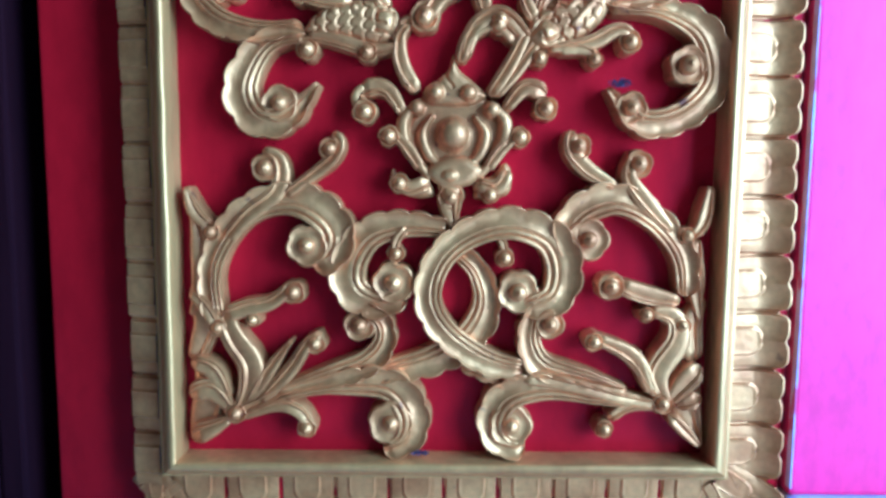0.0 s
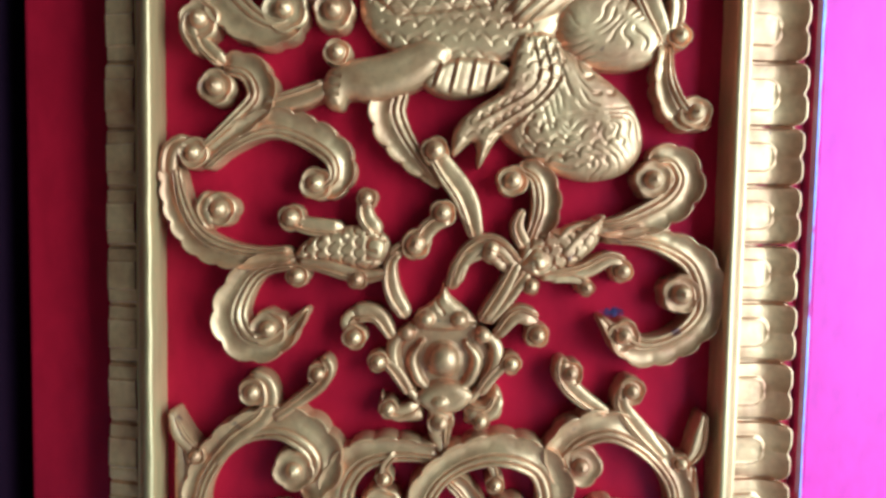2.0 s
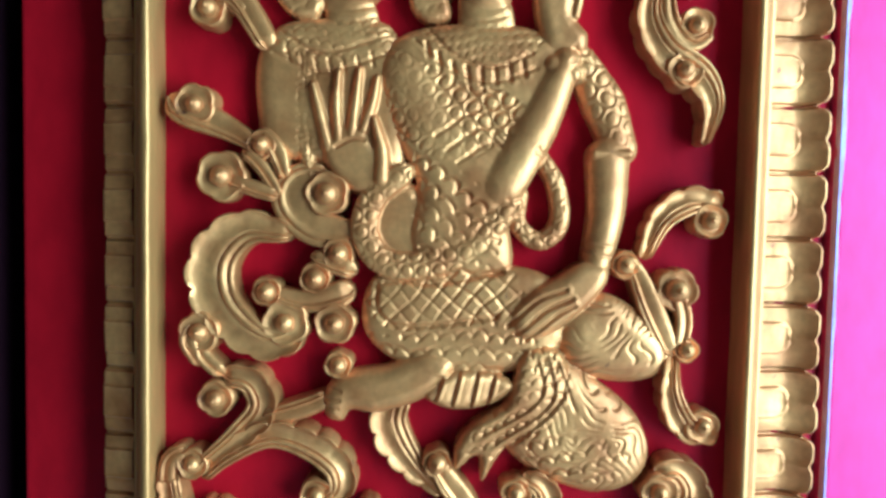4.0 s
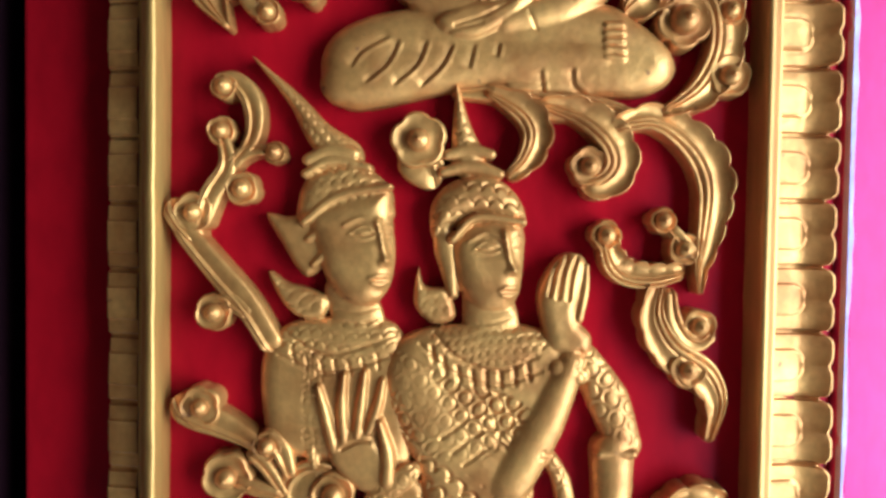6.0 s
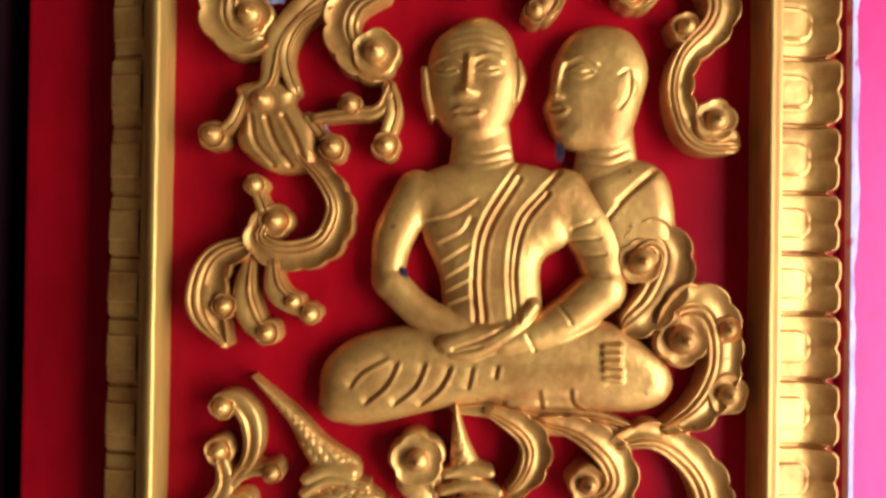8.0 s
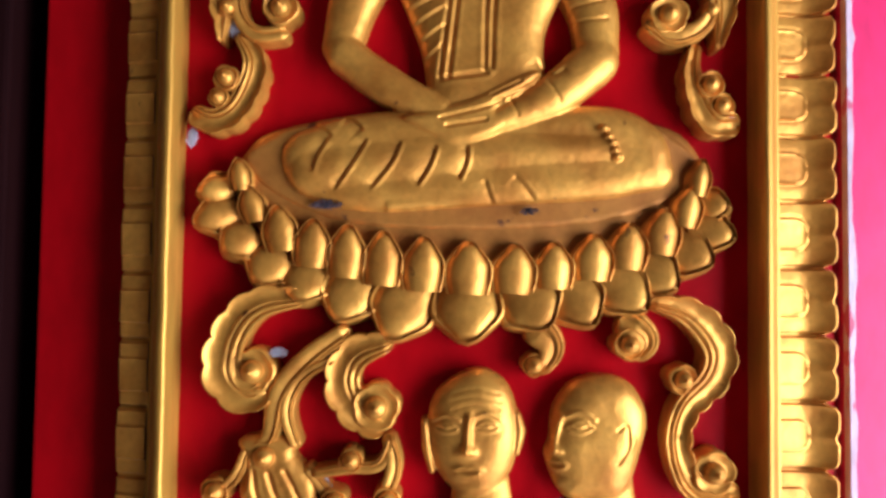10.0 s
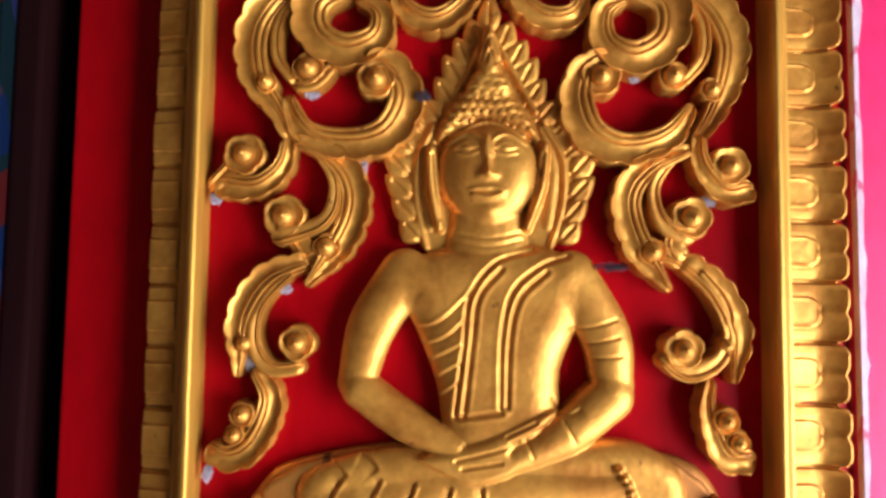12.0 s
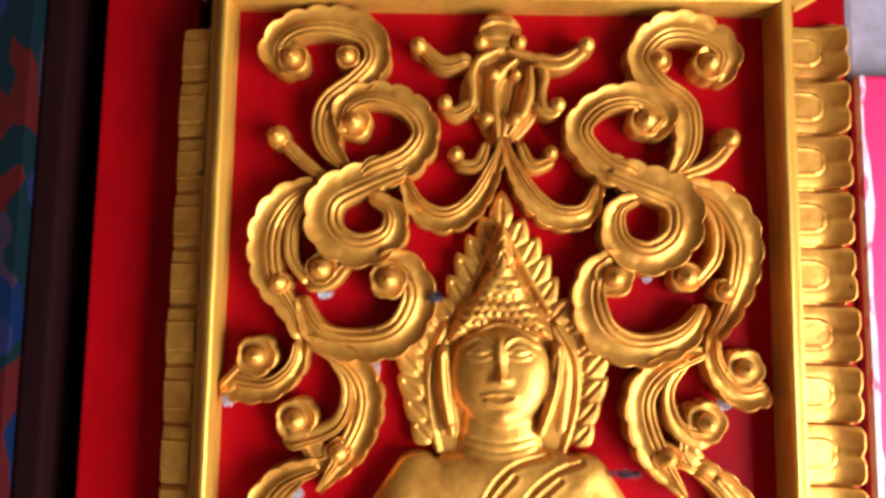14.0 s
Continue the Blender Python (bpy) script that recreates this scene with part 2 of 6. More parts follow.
class Relief:
    """A piece of carved relief, raised over the board: parts are added as swelling outlines, limbs and bosses, then lines are cut."""

    def __init__(self, x0, x1, z0, z1, step=1.0):
        self.step = step
        self.xs, self.zs = np.arange(x0, x1 + step, step), np.arange(z0, z1 + step, step)
        self.X, self.Z = np.meshgrid(self.xs, self.zs, indexing="ij")
        self.F, self.H = np.full(self.X.shape, -50.0), np.zeros(self.X.shape)
        self.last = self.F.copy()

    def add(self, F, H, blend=0.0):
        inside = F > 0
        if blend:
            k = np.clip(0.5 + 0.5 * (H - self.H) / blend, 0, 1)
            both = inside & (self.F > 0)
            mixed = self.H * (1 - k) + H * k + blend * k * (1 - k)
            self.H = np.where(both, mixed, np.where(inside, H, self.H))
        else:
            self.H = np.where(inside, np.maximum(self.H, H), self.H)
        self.F, self.last = np.maximum(self.F, F), F
        return self

    def far(self, line, closed=False):
        """Distance to a line, and where along it."""
        best, at = np.full(self.X.shape, 1e9), np.zeros(self.X.shape)
        pts = list(line) + ([line[0]] if closed else [])
        for k, (a, b) in enumerate(zip(pts, pts[1:])):
            e = b - a
            u = np.clip(((self.X - a[0]) * e[0] + (self.Z - a[1]) * e[1]) / max(e @ e, 1e-9), 0, 1)
            g = (self.X - a[0] - u * e[0]) ** 2 + (self.Z - a[1] - u * e[1]) ** 2
            near = g < best
            best, at = np.where(near, g, best), np.where(near, k + u, at)
        return np.sqrt(best), at / max(1, len(pts) - 1)

    def outline(self, pts, low, rise, soft=14.0, n=5, blend=0.0):
        line = spline(pts, n, True)
        d, _ = self.far(line, True)
        odd = np.zeros(self.X.shape, bool)
        for a, b in zip(line, np.roll(line, -1, axis=0)):
            if a[1] != b[1]:
                odd ^= ((a[1] > self.Z) != (b[1] > self.Z)) & (self.X < (b[0] - a[0]) * (self.Z - a[1]) / (b[1] - a[1]) + a[0])
        F = np.where(odd, d, -d)
        t = np.clip(F / soft, 0, 1)
        return self.add(F, low + rise * np.sqrt(np.clip(1 - (1 - t) ** 2, 0, 1)), blend)

    def limb(self, pts, radii, low, rise, n=6, blend=0.0):
        line = spline(pts, n)
        d, at = self.far(line)
        r = np.interp(at, np.linspace(0, 1, len(radii)), radii)
        lift = np.interp(at, np.linspace(0, 1, len(low)), low) if isinstance(low, (tuple, list)) else low
        return self.add(r - d, lift + rise * np.sqrt(np.clip(1 - (d / r) ** 2, 0, 1)), blend)

    def boss(self, x, z, rx, rz, low, rise, turn=0.0, blend=0.0):
        c, s = math.cos(radians(turn)), math.sin(radians(turn))
        u, v = ((self.X - x) * c + (self.Z - z) * s) / rx, (-(self.X - x) * s + (self.Z - z) * c) / rz
        q = np.hypot(u, v)
        return self.add((1 - q) * min(rx, rz), low + rise * np.sqrt(np.clip(1 - q * q, 0, 1)), blend)

    def cut(self, pts, width=1.3, deep=1.6, n=8):
        d, at = self.far(spline(pts, n))
        self.H -= deep * np.exp(-(d / width) ** 2)
        if deep > 1.9:
            self.H += np.where(self.F > 0, 0.18 * deep * np.exp(-((d - 2.3 * width) / (1.1 * width)) ** 2), 0)
        return self

    def ledge(self, pts, width=4.5, deep=2.2, n=8):
        """A fold of cloth: the surface drops sharply on the right of the line and comes up again gently."""
        line = spline(pts, n)
        best, sign, at = np.full(self.X.shape, 1e9), np.zeros(self.X.shape), np.zeros(self.X.shape)
        for k, (a, b) in enumerate(zip(line, line[1:])):
            e = b - a
            u = np.clip(((self.X - a[0]) * e[0] + (self.Z - a[1]) * e[1]) / max(e @ e, 1e-9), 0, 1)
            g = np.hypot(self.X - a[0] - u * e[0], self.Z - a[1] - u * e[1])
            near = g < best
            best = np.where(near, g, best)
            sign = np.where(near, e[0] * (self.Z - a[1]) - e[1] * (self.X - a[0]), sign)
            at = np.where(near, (k + u) / (len(line) - 1), at)
        fade = np.clip(np.minimum(at, 1 - at) / 0.10, 0, 1)
        drop = np.where(sign < 0, np.exp(-best / width), np.exp(-best / 0.45))
        lift = np.where(sign > 0, 0.3 * np.exp(-((best - 2.0) / 1.6) ** 2), 0)
        self.H -= np.where(self.F > 0, deep * fade * (drop - lift), 0)
        return self

    def swell(self, x, z, rx, rz, rise, turn=0.0):
        """Raises (or hollows) the surface softly round a place."""
        c, s = math.cos(radians(turn)), math.sin(radians(turn))
        u, v = ((self.X - x) * c + (self.Z - z) * s) / rx, (-(self.X - x) * s + (self.Z - z) * c) / rz
        self.H += np.where(self.F > 0, rise * np.exp(-1.6 * (u * u + v * v)), 0)
        return self

    def scales(self, size, deep=1.0, turn=0.0, shape="scale", where=None):
        """Chased ornament over the part added last (or inside an outline)."""
        if where is not None:
            keep, rest = (self.F.copy(), self.H.copy()), None
            line = spline(where, 5, True)
            inside = np.zeros(self.X.shape, bool)
            for a, b in zip(line, np.roll(line, -1, axis=0)):
                if a[1] != b[1]:
                    inside ^= ((a[1] > self.Z) != (b[1] > self.Z)) & (self.X < (b[0] - a[0]) * (self.Z - a[1]) / (b[1] - a[1]) + a[0])
        else:
            inside = self.last > 1.0
        c, s = math.cos(radians(turn)), math.sin(radians(turn))
        wx = self.X + 1.6 * np.sin(self.Z / 11 + self.X / 23) + 0.9 * np.sin(self.Z / 4.7)
        wz = self.Z + 1.6 * np.sin(self.X / 12 - self.Z / 31) + 0.9 * np.sin(self.X / 5.3)
        u, v = (wx * c + wz * s) / size, (-wx * s + wz * c) / size
        line_w = max(0.095, 1.15 * self.step / size)
        deep = deep * (0.75 + 0.35 * np.sin(self.X / 17 + self.Z / 13))
        if shape == "scale":
            row = np.floor(v)
            uu = u + 0.5 * (row % 2)
            f, g = uu - np.floor(uu) - 0.5, v - row
            q = np.abs(np.hypot(f, g) - 0.5)
            cut = np.exp(-(q / line_w) ** 2)
        elif shape == "ring":
            row = np.floor(v)
            uu = u + 0.5 * (row % 2)
            q = np.abs(np.hypot(uu - np.floor(uu) - 0.5, v - row - 0.5) - 0.41)
            cut = np.exp(-(q / line_w) ** 2)
        elif shape == "diamond":
            f, g = np.abs((u + v) % 1 - 0.5), np.abs((u - v) % 1 - 0.5)
            cut = np.exp(-((0.5 - np.maximum(f, g)) / 0.075) ** 2)
        else:
            a, b = u * 0.62 + 0.9 * np.sin(0.47 * v), v * 0.55 + 0.8 * np.sin(0.53 * u)
            field = v + 1.15 * np.sin(a + 0.7 * np.sin(1.3 * b)) + 0.55 * np.cos(2.3 * b + 1.1 * np.sin(a))
            broken = np.clip(1.5 + 1.6 * np.sin(1.9 * a + 1.1 * b), 0, 1)
            cut = broken * np.maximum(0, np.cos(2 * math.pi * field / 1.25)) ** 5
        self.H -= np.where(inside, deep * cut, 0)
        return self

    def build(self, name, mat=None, parent=None, label="", category=""):
        H = self.H
        for _ in range(1):
            p = np.pad(H, 1, mode="edge")
            mean = (p[:-2, 1:-1] + p[2:, 1:-1] + p[1:-1, :-2] + p[1:-1, 2:] + 2 * H) / 6
            H = np.where(self.F > self.step, mean, H)
        F = self.F - 0.9
        inside = F > 0
        gx, gz = np.gradient(F, self.step)
        g2 = np.maximum(gx ** 2 + gz ** 2, 0.25)
        near = (~inside) & (F > -2.2 * self.step)
        X = np.where(near, self.X - F * gx / g2, self.X)
        Z = np.where(near, self.Z - F * gz / g2, self.Z)
        rim = np.zeros_like(H)
        count = np.zeros_like(H)
        for dx in (-1, 0, 1):
            for dz in (-1, 0, 1):
                sh, si = np.roll(H, (dx, dz), (0, 1)), np.roll(inside, (dx, dz), (0, 1))
                rim += np.where(si, sh, 0)
                count += si
        H = np.where(inside, H, np.where(count > 0, rim / np.maximum(count, 1) - 0.6, 0))
        cell = inside[:-1, :-1] | inside[1:, :-1] | inside[:-1, 1:] | inside[1:, 1:]
        used = np.zeros(inside.shape, bool)
        for a in (slice(None, -1), slice(1, None)):
            for b in (slice(None, -1), slice(1, None)):
                used[a, b] |= cell
        idx = np.full(inside.shape, -1)
        idx[used] = np.arange(used.sum())
        verts = np.stack([X[used] / 1000, BY - H[used] / 1000, Z[used] / 1000], 1)
        i, j = np.nonzero(cell)
        quads = np.stack([idx[i, j], idx[i + 1, j], idx[i + 1, j + 1], idx[i, j + 1]], 1)
        edges = np.concatenate([quads[:, [k, (k + 1) % 4]] for k in range(4)])
        key = np.sort(edges, axis=1)
        _, first, n = np.unique(key, axis=0, return_index=True, return_counts=True)
        rim_edges = edges[first[n == 1]]
        base = len(verts)
        verts = np.concatenate([verts, np.stack([verts[:, 0], np.full(base, BY + 0.004), verts[:, 2]], 1)])
        walls = np.stack([rim_edges[:, 1], rim_edges[:, 0], rim_edges[:, 0] + base, rim_edges[:, 1] + base], 1)
        faces = np.concatenate([quads, walls])
        keep = np.unique(faces)
        new_idx = np.full(len(verts), -1)
        new_idx[keep] = np.arange(len(keep))
        verts, faces = verts[keep], new_idx[faces]
        me = bpy.data.meshes.new(name)
        me.vertices.add(len(verts))
        me.vertices.foreach_set("co", verts.ravel())
        me.loops.add(faces.size)
        me.loops.foreach_set("vertex_index", faces.ravel())
        me.polygons.add(len(faces))
        me.polygons.foreach_set("loop_start", np.arange(0, faces.size, 4))
        me.update(calc_edges=True)
        me.validate()
        me.polygons.foreach_set("use_smooth", [True] * len(me.polygons))
        me.set_sharp_from_angle(angle=radians(70))
        me.materials.append(mat or GOLD)
        ob = new(name, me)
        ob.parent = parent
        return tagged(ob, label, category)


_petals = {}


def lotus_petal(parent, ends, width, high, lean=0.0):
    """A pointed lotus petal, domed with a raised rim, from its root to its tip (mm)."""
    (x0, z0), (x1, z1) = ends
    long = math.hypot(x1 - x0, z1 - z0)
    if "mesh" not in _petals:
        verts, faces, nu, nv = [], [], 26, 32
        for i in range(nu + 1):
            u = i / nu
            q = min(1.0, max(0.0, (u - 0.45) / 0.55))
            w = (0.84 + 0.16 * math.sin(math.pi / 2 * min(1.0, u / 0.42))) * max(0.0, 1 - q ** 2.2) ** 0.8 * (1 - 0.20 * math.sin(math.pi * q ** 1.8)) + 0.012
            for j in range(nv + 1):
                v = 2 * j / nv - 1
                dome = max(0.0, 1 - (v / 0.76) ** 2) ** 0.5 * max(0.0, 1 - (u / 0.93) ** 4) ** 0.5
                h = 0.30 + 0.80 * dome + 0.50 * math.exp(-((abs(v) - 0.90) / 0.07) ** 2) * (1 - 0.5 * max(0.0, 1 - u / 0.3)) + 0.22 * u ** 3
                verts.append((v * w / 2, -h if abs(v) < 0.999 else 0.6, u))
        for i in range(nu):
            for j in range(nv):
                a = i * (nv + 1) + j
                faces.append((a, a + 1, a + nv + 2, a + nv + 1))
        faces.append(tuple(nu * (nv + 1) + j for j in range(nv + 1)))
        me = bpy.data.meshes.new("lotus_petal")
        me.from_pydata(verts, [], faces)
        me.polygons.foreach_set("use_smooth", [True] * len(faces))
        me.set_sharp_from_angle(angle=radians(60))
        me.materials.append(GOLD)
        _petals["mesh"] = me
    ob = new("lotus_petal", _petals["mesh"])
    ob.parent = parent
    along, across = Vector((x1 - x0, -lean, z1 - z0)).normalized(), Vector((z1 - z0, 0, x0 - x1)).normalized()
    m = Matrix((across, along.cross(across), along)).transposed().to_4x4()
    ob.matrix_basis = Matrix.Translation((x0 / 1000, BY - (high - 11) / 1000, z0 / 1000)) @ m @ Matrix.Diagonal((width / 1000, 0.0115, long / 1000, 1))
    return ob

# ---- the door leaf: red board, stiles, gilded mouldings ----
X_LEFT, X_RIGHT = -0.2495, 0.2525

leaf = thing("door_leaf", "tall red-lacquered wooden door leaf with gilded carved frame, closed", "door", kind="structure")
box("board", (-0.2500, BY, 0.20), (0.30, 0.03, 2.46), RED, leaf, "deep red lacquered panel")
box("stile", (-0.3625, 0.020, 0.20), (-0.2750, 0.04, 2.46), RED, leaf, "plain red stile", 0.003)
box("stile", (0.2735, -0.003, 0.20), (0.3065, 0.03, 2.46), RED, leaf, "narrow red stile", 0.002)


def moulding(a, b, inner, name="moulding"):
    """A gilded bar, sloping up to a rounded crest beside its upright inner face, with an outer fillet, mitred, from a to b; inner points to the panel's middle."""
    a, b, inner = Vector((a[0], 0, a[1])), Vector((b[0], 0, b[1])), Vector((inner[0], 0, inner[1]))
    along = (b - a).normalized()
    profile = [(0.0, 0.004), (0.0, -0.0180), (0.001, -0.0205), (0.0038, -0.0212), (0.0046, -0.0240), (0.0075, -0.0292), (0.0115, -0.0338), (0.0150, -0.0364),
               (0.0176, -0.0374), (0.0194, -0.0366), (0.0204, -0.0340), (0.0207, -0.0200), (0.0212, 0.004)]
    verts, faces = [], []
    steps = max(2, int((b - a).length / 0.02))
    for k in range(steps + 1):
        for w, y in profile:
            p = a.lerp(b, k / steps) + inner * w
            p += along * (w if k == 0 else -w if k == steps else 0)
            wob = 0.0006 * noise.noise(Vector((p.x * 30, w * 60, p.z * 30)))
            verts.append((p.x + wob, y + wob, p.z + wob))
    n = len(profile)
    for k in range(steps):
        for j in range(n - 1):
            faces.append((k * n + j, k * n + j + 1, (k + 1) * n + j + 1, (k + 1) * n + j))
    return mesh_object(name, verts, faces, GOLD_PALE, leaf, "rounded gilded moulding")


Z0, Z1 = 0.300, 2.361
moulding((X_LEFT, Z0), (X_LEFT, Z1), (1, 0))
moulding((X_RIGHT, Z0), (X_RIGHT, Z1), (-1, 0))
moulding((X_LEFT, Z0), (X_RIGHT, Z0), (0, 1))
moulding((X_LEFT, Z1), (X_RIGHT, Z1), (0, -1))


def petal_mesh(width, length, slope, lip, notch, arch, thick=0.003):
    """One lotus petal of the border: a tongue that curls up towards a thin two-lobed rim, with a raised round-ended tongue on it.
    Local x runs outwards, z along the border; slope: how far the rim lies behind the root; arch: how far out the inner tongue reaches."""
    nx, nz = 34, 40
    grid = []
    for i in range(nx + 1):
        u = i / nx
        for j in range(nz + 1):
            v = 2 * j / nz - 1
            edge = 1 - 0.30 * notch * math.exp(-(v / 0.16) ** 2) - notch * max(0.0, (abs(v) - 0.62) / 0.38) ** 2.6
            x = u * length * edge
            y = slope * u - lip * max(0.0, (u - 0.45) / 0.55) ** 2 - 0.0016 * (1 - abs(v) ** 3) * (1 - 0.5 * u)
            d = math.hypot(max(0.0, u - arch + 0.27) / 0.27, v / 0.47)
            y -= 0.0013 * min(1.0, max(0.0, (1.06 - d) / 0.10)) + 0.0006 * math.exp(-((d - 0.93) / 0.07) ** 2)
            y += 0.0005 * math.exp(-((d - 1.14) / 0.07) ** 2)
            if abs(v) > 0.94:
                y += 0.0028
            grid.append((x, y, v * width / 2))
    faces = [(i * (nz + 1) + j, (i + 1) * (nz + 1) + j, (i + 1) * (nz + 1) + j + 1, i * (nz + 1) + j + 1) for i in range(nx) for j in range(nz)]
    rim = [grid[nx * (nz + 1) + j] for j in range(nz + 1)]
    start = len(grid)
    grid += [(x + 0.0008, y + 0.0001, z) for x, y, z in rim]
    grid += [(x + 0.0024, y + thick * 0.55, z) for x, y, z in rim]
    grid += [(x + 0.0012, max(y + thick, 0.024 if notch == 0 else 0.013), z) for x, y, z in rim]
    rows = [nx * (nz + 1), start, start + nz + 1, start + 2 * (nz + 1)]
    for a, b in zip(rows, rows[1:]):
        faces += [(a + j, b + j, b + j + 1, a + j + 1) for j in range(nz)]
    me = bpy.data.meshes.new("petal")
    me.from_pydata(grid, [], faces)
    me.polygons.foreach_set("use_smooth", [True] * len(faces))
    me.set_sharp_from_angle(angle=radians(42))
    me.materials.append(GOLD)
    return me


carver = random.Random(5)


def lay_petal(me, x, y, z, turn, stretch=1.0):
    ob = new("petal", me)
    ob.parent = leaf
    ob.matrix_basis = pose(x, y + carver.uniform(-0.0006, 0.0006), z, carver.uniform(-2.2, 2.2), turn + carver.uniform(-1.2, 1.2), 0) @ Matrix.Diagonal((carver.uniform(0.97, 1.02), 1, stretch, 1))
    return ob


WIDE = petal_mesh(0.052, 0.0440, 0.003, 0.0105, 0.20, 0.60)
STEEP = petal_mesh(0.052, 0.0235, 0.004, 0.0, 0.0, 1.6)
KNOT_N, KNOT_Z = (0, 6, 9, 15, 20, 22, 28, 32, 35, 39), (0.350, 0.652, 0.797, 1.114, 1.375, 1.471, 1.793, 1.993, 2.138, 2.331)
gaps = np.interp(range(40), KNOT_N, KNOT_Z)
gaps = [gaps[0] - 0.05, *gaps]
for low, high in zip(gaps, gaps[1:]):
    mid, share = (low + high) / 2, (high - low) / 0.052
    lay_petal(WIDE, X_RIGHT + 0.0003, -0.0130, mid, 0, share)
    lay_petal(STEEP, X_LEFT - 0.0003, -0.0178, mid - 0.010, 180, share)
for k in range(-1, 10):
    x, share = (-0.220 + 0.049 * k, 0.94) if k >= 0 else (-0.2575, 0.48)
    lay_petal(WIDE, x, -0.0115, Z0 - 0.0005, 90, share)
    lay_petal(WIDE, x, -0.0115, Z1 + 0.0005, -90, share)
# mitred corner petals
for sx, sz, turn in ((1, Z0, 45), (1, Z1, -45), (-1, Z0, 135), (-1, Z1, -135)):
    for off in ((-14, 14) if sx > 0 else (0,)):
        ob = lay_petal(WIDE if sx > 0 else STEEP, (X_RIGHT - 0.004) if sx > 0 else (X_LEFT + 0.004), -0.0125, sz, turn + off, 0.75)
        ob.matrix_basis = ob.matrix_basis @ Matrix.Diagonal((1.22, 1, 1, 1))

# ---- what stands round the leaf ----
jamb = thing("door_jamb", "bright red-painted jamb with a worn pale edge", "door jamb", kind="structure")
box("post", (0.3115, -0.012, 0.283), (0.95, 0.2, 2.288), RED_JAMB, jamb, "", 0.004)


def worn_strip(x, z0, z1):
    verts, faces = [], []
    n = 160
    for k in range(n + 1):
        z = z0 + (z1 - z0) * k / n
        w = 0.0045 + 0.004 * noise.noise(Vector((0, 7, z * 14))) + 0.0025 * noise.noise(Vector((3, 0, z * 60)))
        fade = min(1.0, 0.25 + max(0.0, (z - 0.7)) * 0.9)
        w = max(0.0008, w * fade)
        verts += [(x - 0.0006, -0.006, z), (x - 0.0002, -0.0134, z), (x + w, -0.0136, z), (x + w + 0.0006, -0.0115, z)]
    for k in range(n):
        faces += [(4 * k + j, 4 * k + j + 1, 4 * k + j + 5, 4 * k + j + 4) for j in range(3)]
    return mesh_object("worn_edge", verts, faces, WORN, jamb, "chipped pale edge of bare plaster")


worn_strip(0.3115, 0.29, 2.287)
lintel = thing("lintel_wall", "grey weathered plaster above the red jamb", "wall", kind="structure")
box("wall_block", (0.311, 0.004, 2.2885), (0.95, 0.2, 3.0), STONE, lintel, "", 0.006)
box("wall_above_door", (-0.3635, 0.0, 2.4605), (0.3105, 0.2, 3.0), STONE, lintel)
box("threshold", (-0.345, -0.20, 0.0), (1.4, 0.25, 0.1995), PALE, None, "", 0.01, "structure")
tagged(bpy.data.objects["threshold"], "pale worn stone threshold step", "threshold")
plinth = box("jamb_plinth", (0.3095, -0.06, 0.2), (1.4, 0.2, 0.2825), PALE, None, "", 0.008, "structure")
tagged(plinth, "pale stone plinth under the red jamb", "plinth")

side = thing("wall_recess", "dark timber in the recess beside the door, its shade put into the colour", "door frame", kind="structure")
box("recess_board", (-0.394, 0.12, 0.2), (-0.3645, 0.15, 3.0), RECESS_WOOD, side)
box("recess_post", (-0.4195, 0.02, 0.2), (-0.3945, 0.15, 3.0), RECESS_WOOD, side, "", 0.004)


def mural_material():
    """Old painted wall: patches of blue, green, red and flesh-brown with dark outlines."""
    mat = bpy.data.materials.new("mural_paint")
    mat.use_nodes = True
    nodes, link = mat.node_tree.nodes, mat.node_tree.links.new
    where, cells, ramp = nodes.new("ShaderNodeTexCoord"), nodes.new("ShaderNodeTexVoronoi"), nodes.new("ShaderNodeValToRGB")
    warp = nodes.new("ShaderNodeTexNoise")
    warp.inputs["Scale"].default_value = 9.0
    add = nodes.new("ShaderNodeVectorMath")
    link(where.outputs["Object"], warp.inputs["Vector"])
    link(where.outputs["Object"], add.inputs[0])
    scaled = nodes.new("ShaderNodeVectorMath")
    scaled.operation = "SCALE"
    scaled.inputs["Scale"].default_value = 0.12
    link(warp.outputs["Color"], scaled.inputs[0])
    link(scaled.outputs[0], add.inputs[1])
    stretch = nodes.new("ShaderNodeMapping")
    stretch.inputs["Scale"].default_value = (40, 40, 14)
    link(add.outputs[0], stretch.inputs[0])
    link(stretch.outputs[0], cells.inputs["Vector"])
    cells.inputs["Scale"].default_value = 1.0
    tones = ramp.color_ramp
    tones.interpolation = "CONSTANT"
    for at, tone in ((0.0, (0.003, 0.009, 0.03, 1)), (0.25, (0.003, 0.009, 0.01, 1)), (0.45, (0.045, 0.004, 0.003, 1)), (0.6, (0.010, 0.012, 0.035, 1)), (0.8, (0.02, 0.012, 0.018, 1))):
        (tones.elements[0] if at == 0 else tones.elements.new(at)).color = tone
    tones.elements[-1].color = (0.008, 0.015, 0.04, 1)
    link(cells.outputs["Color"], ramp.inputs[0])
    link(ramp.outputs[0], nodes["Principled BSDF"].inputs["Base Color"])
    nodes["Principled BSDF"].inputs["Roughness"].default_value = 0.6
    nodes["Principled BSDF"].inputs["Specular IOR Level"].default_value = 0.1
    return mat


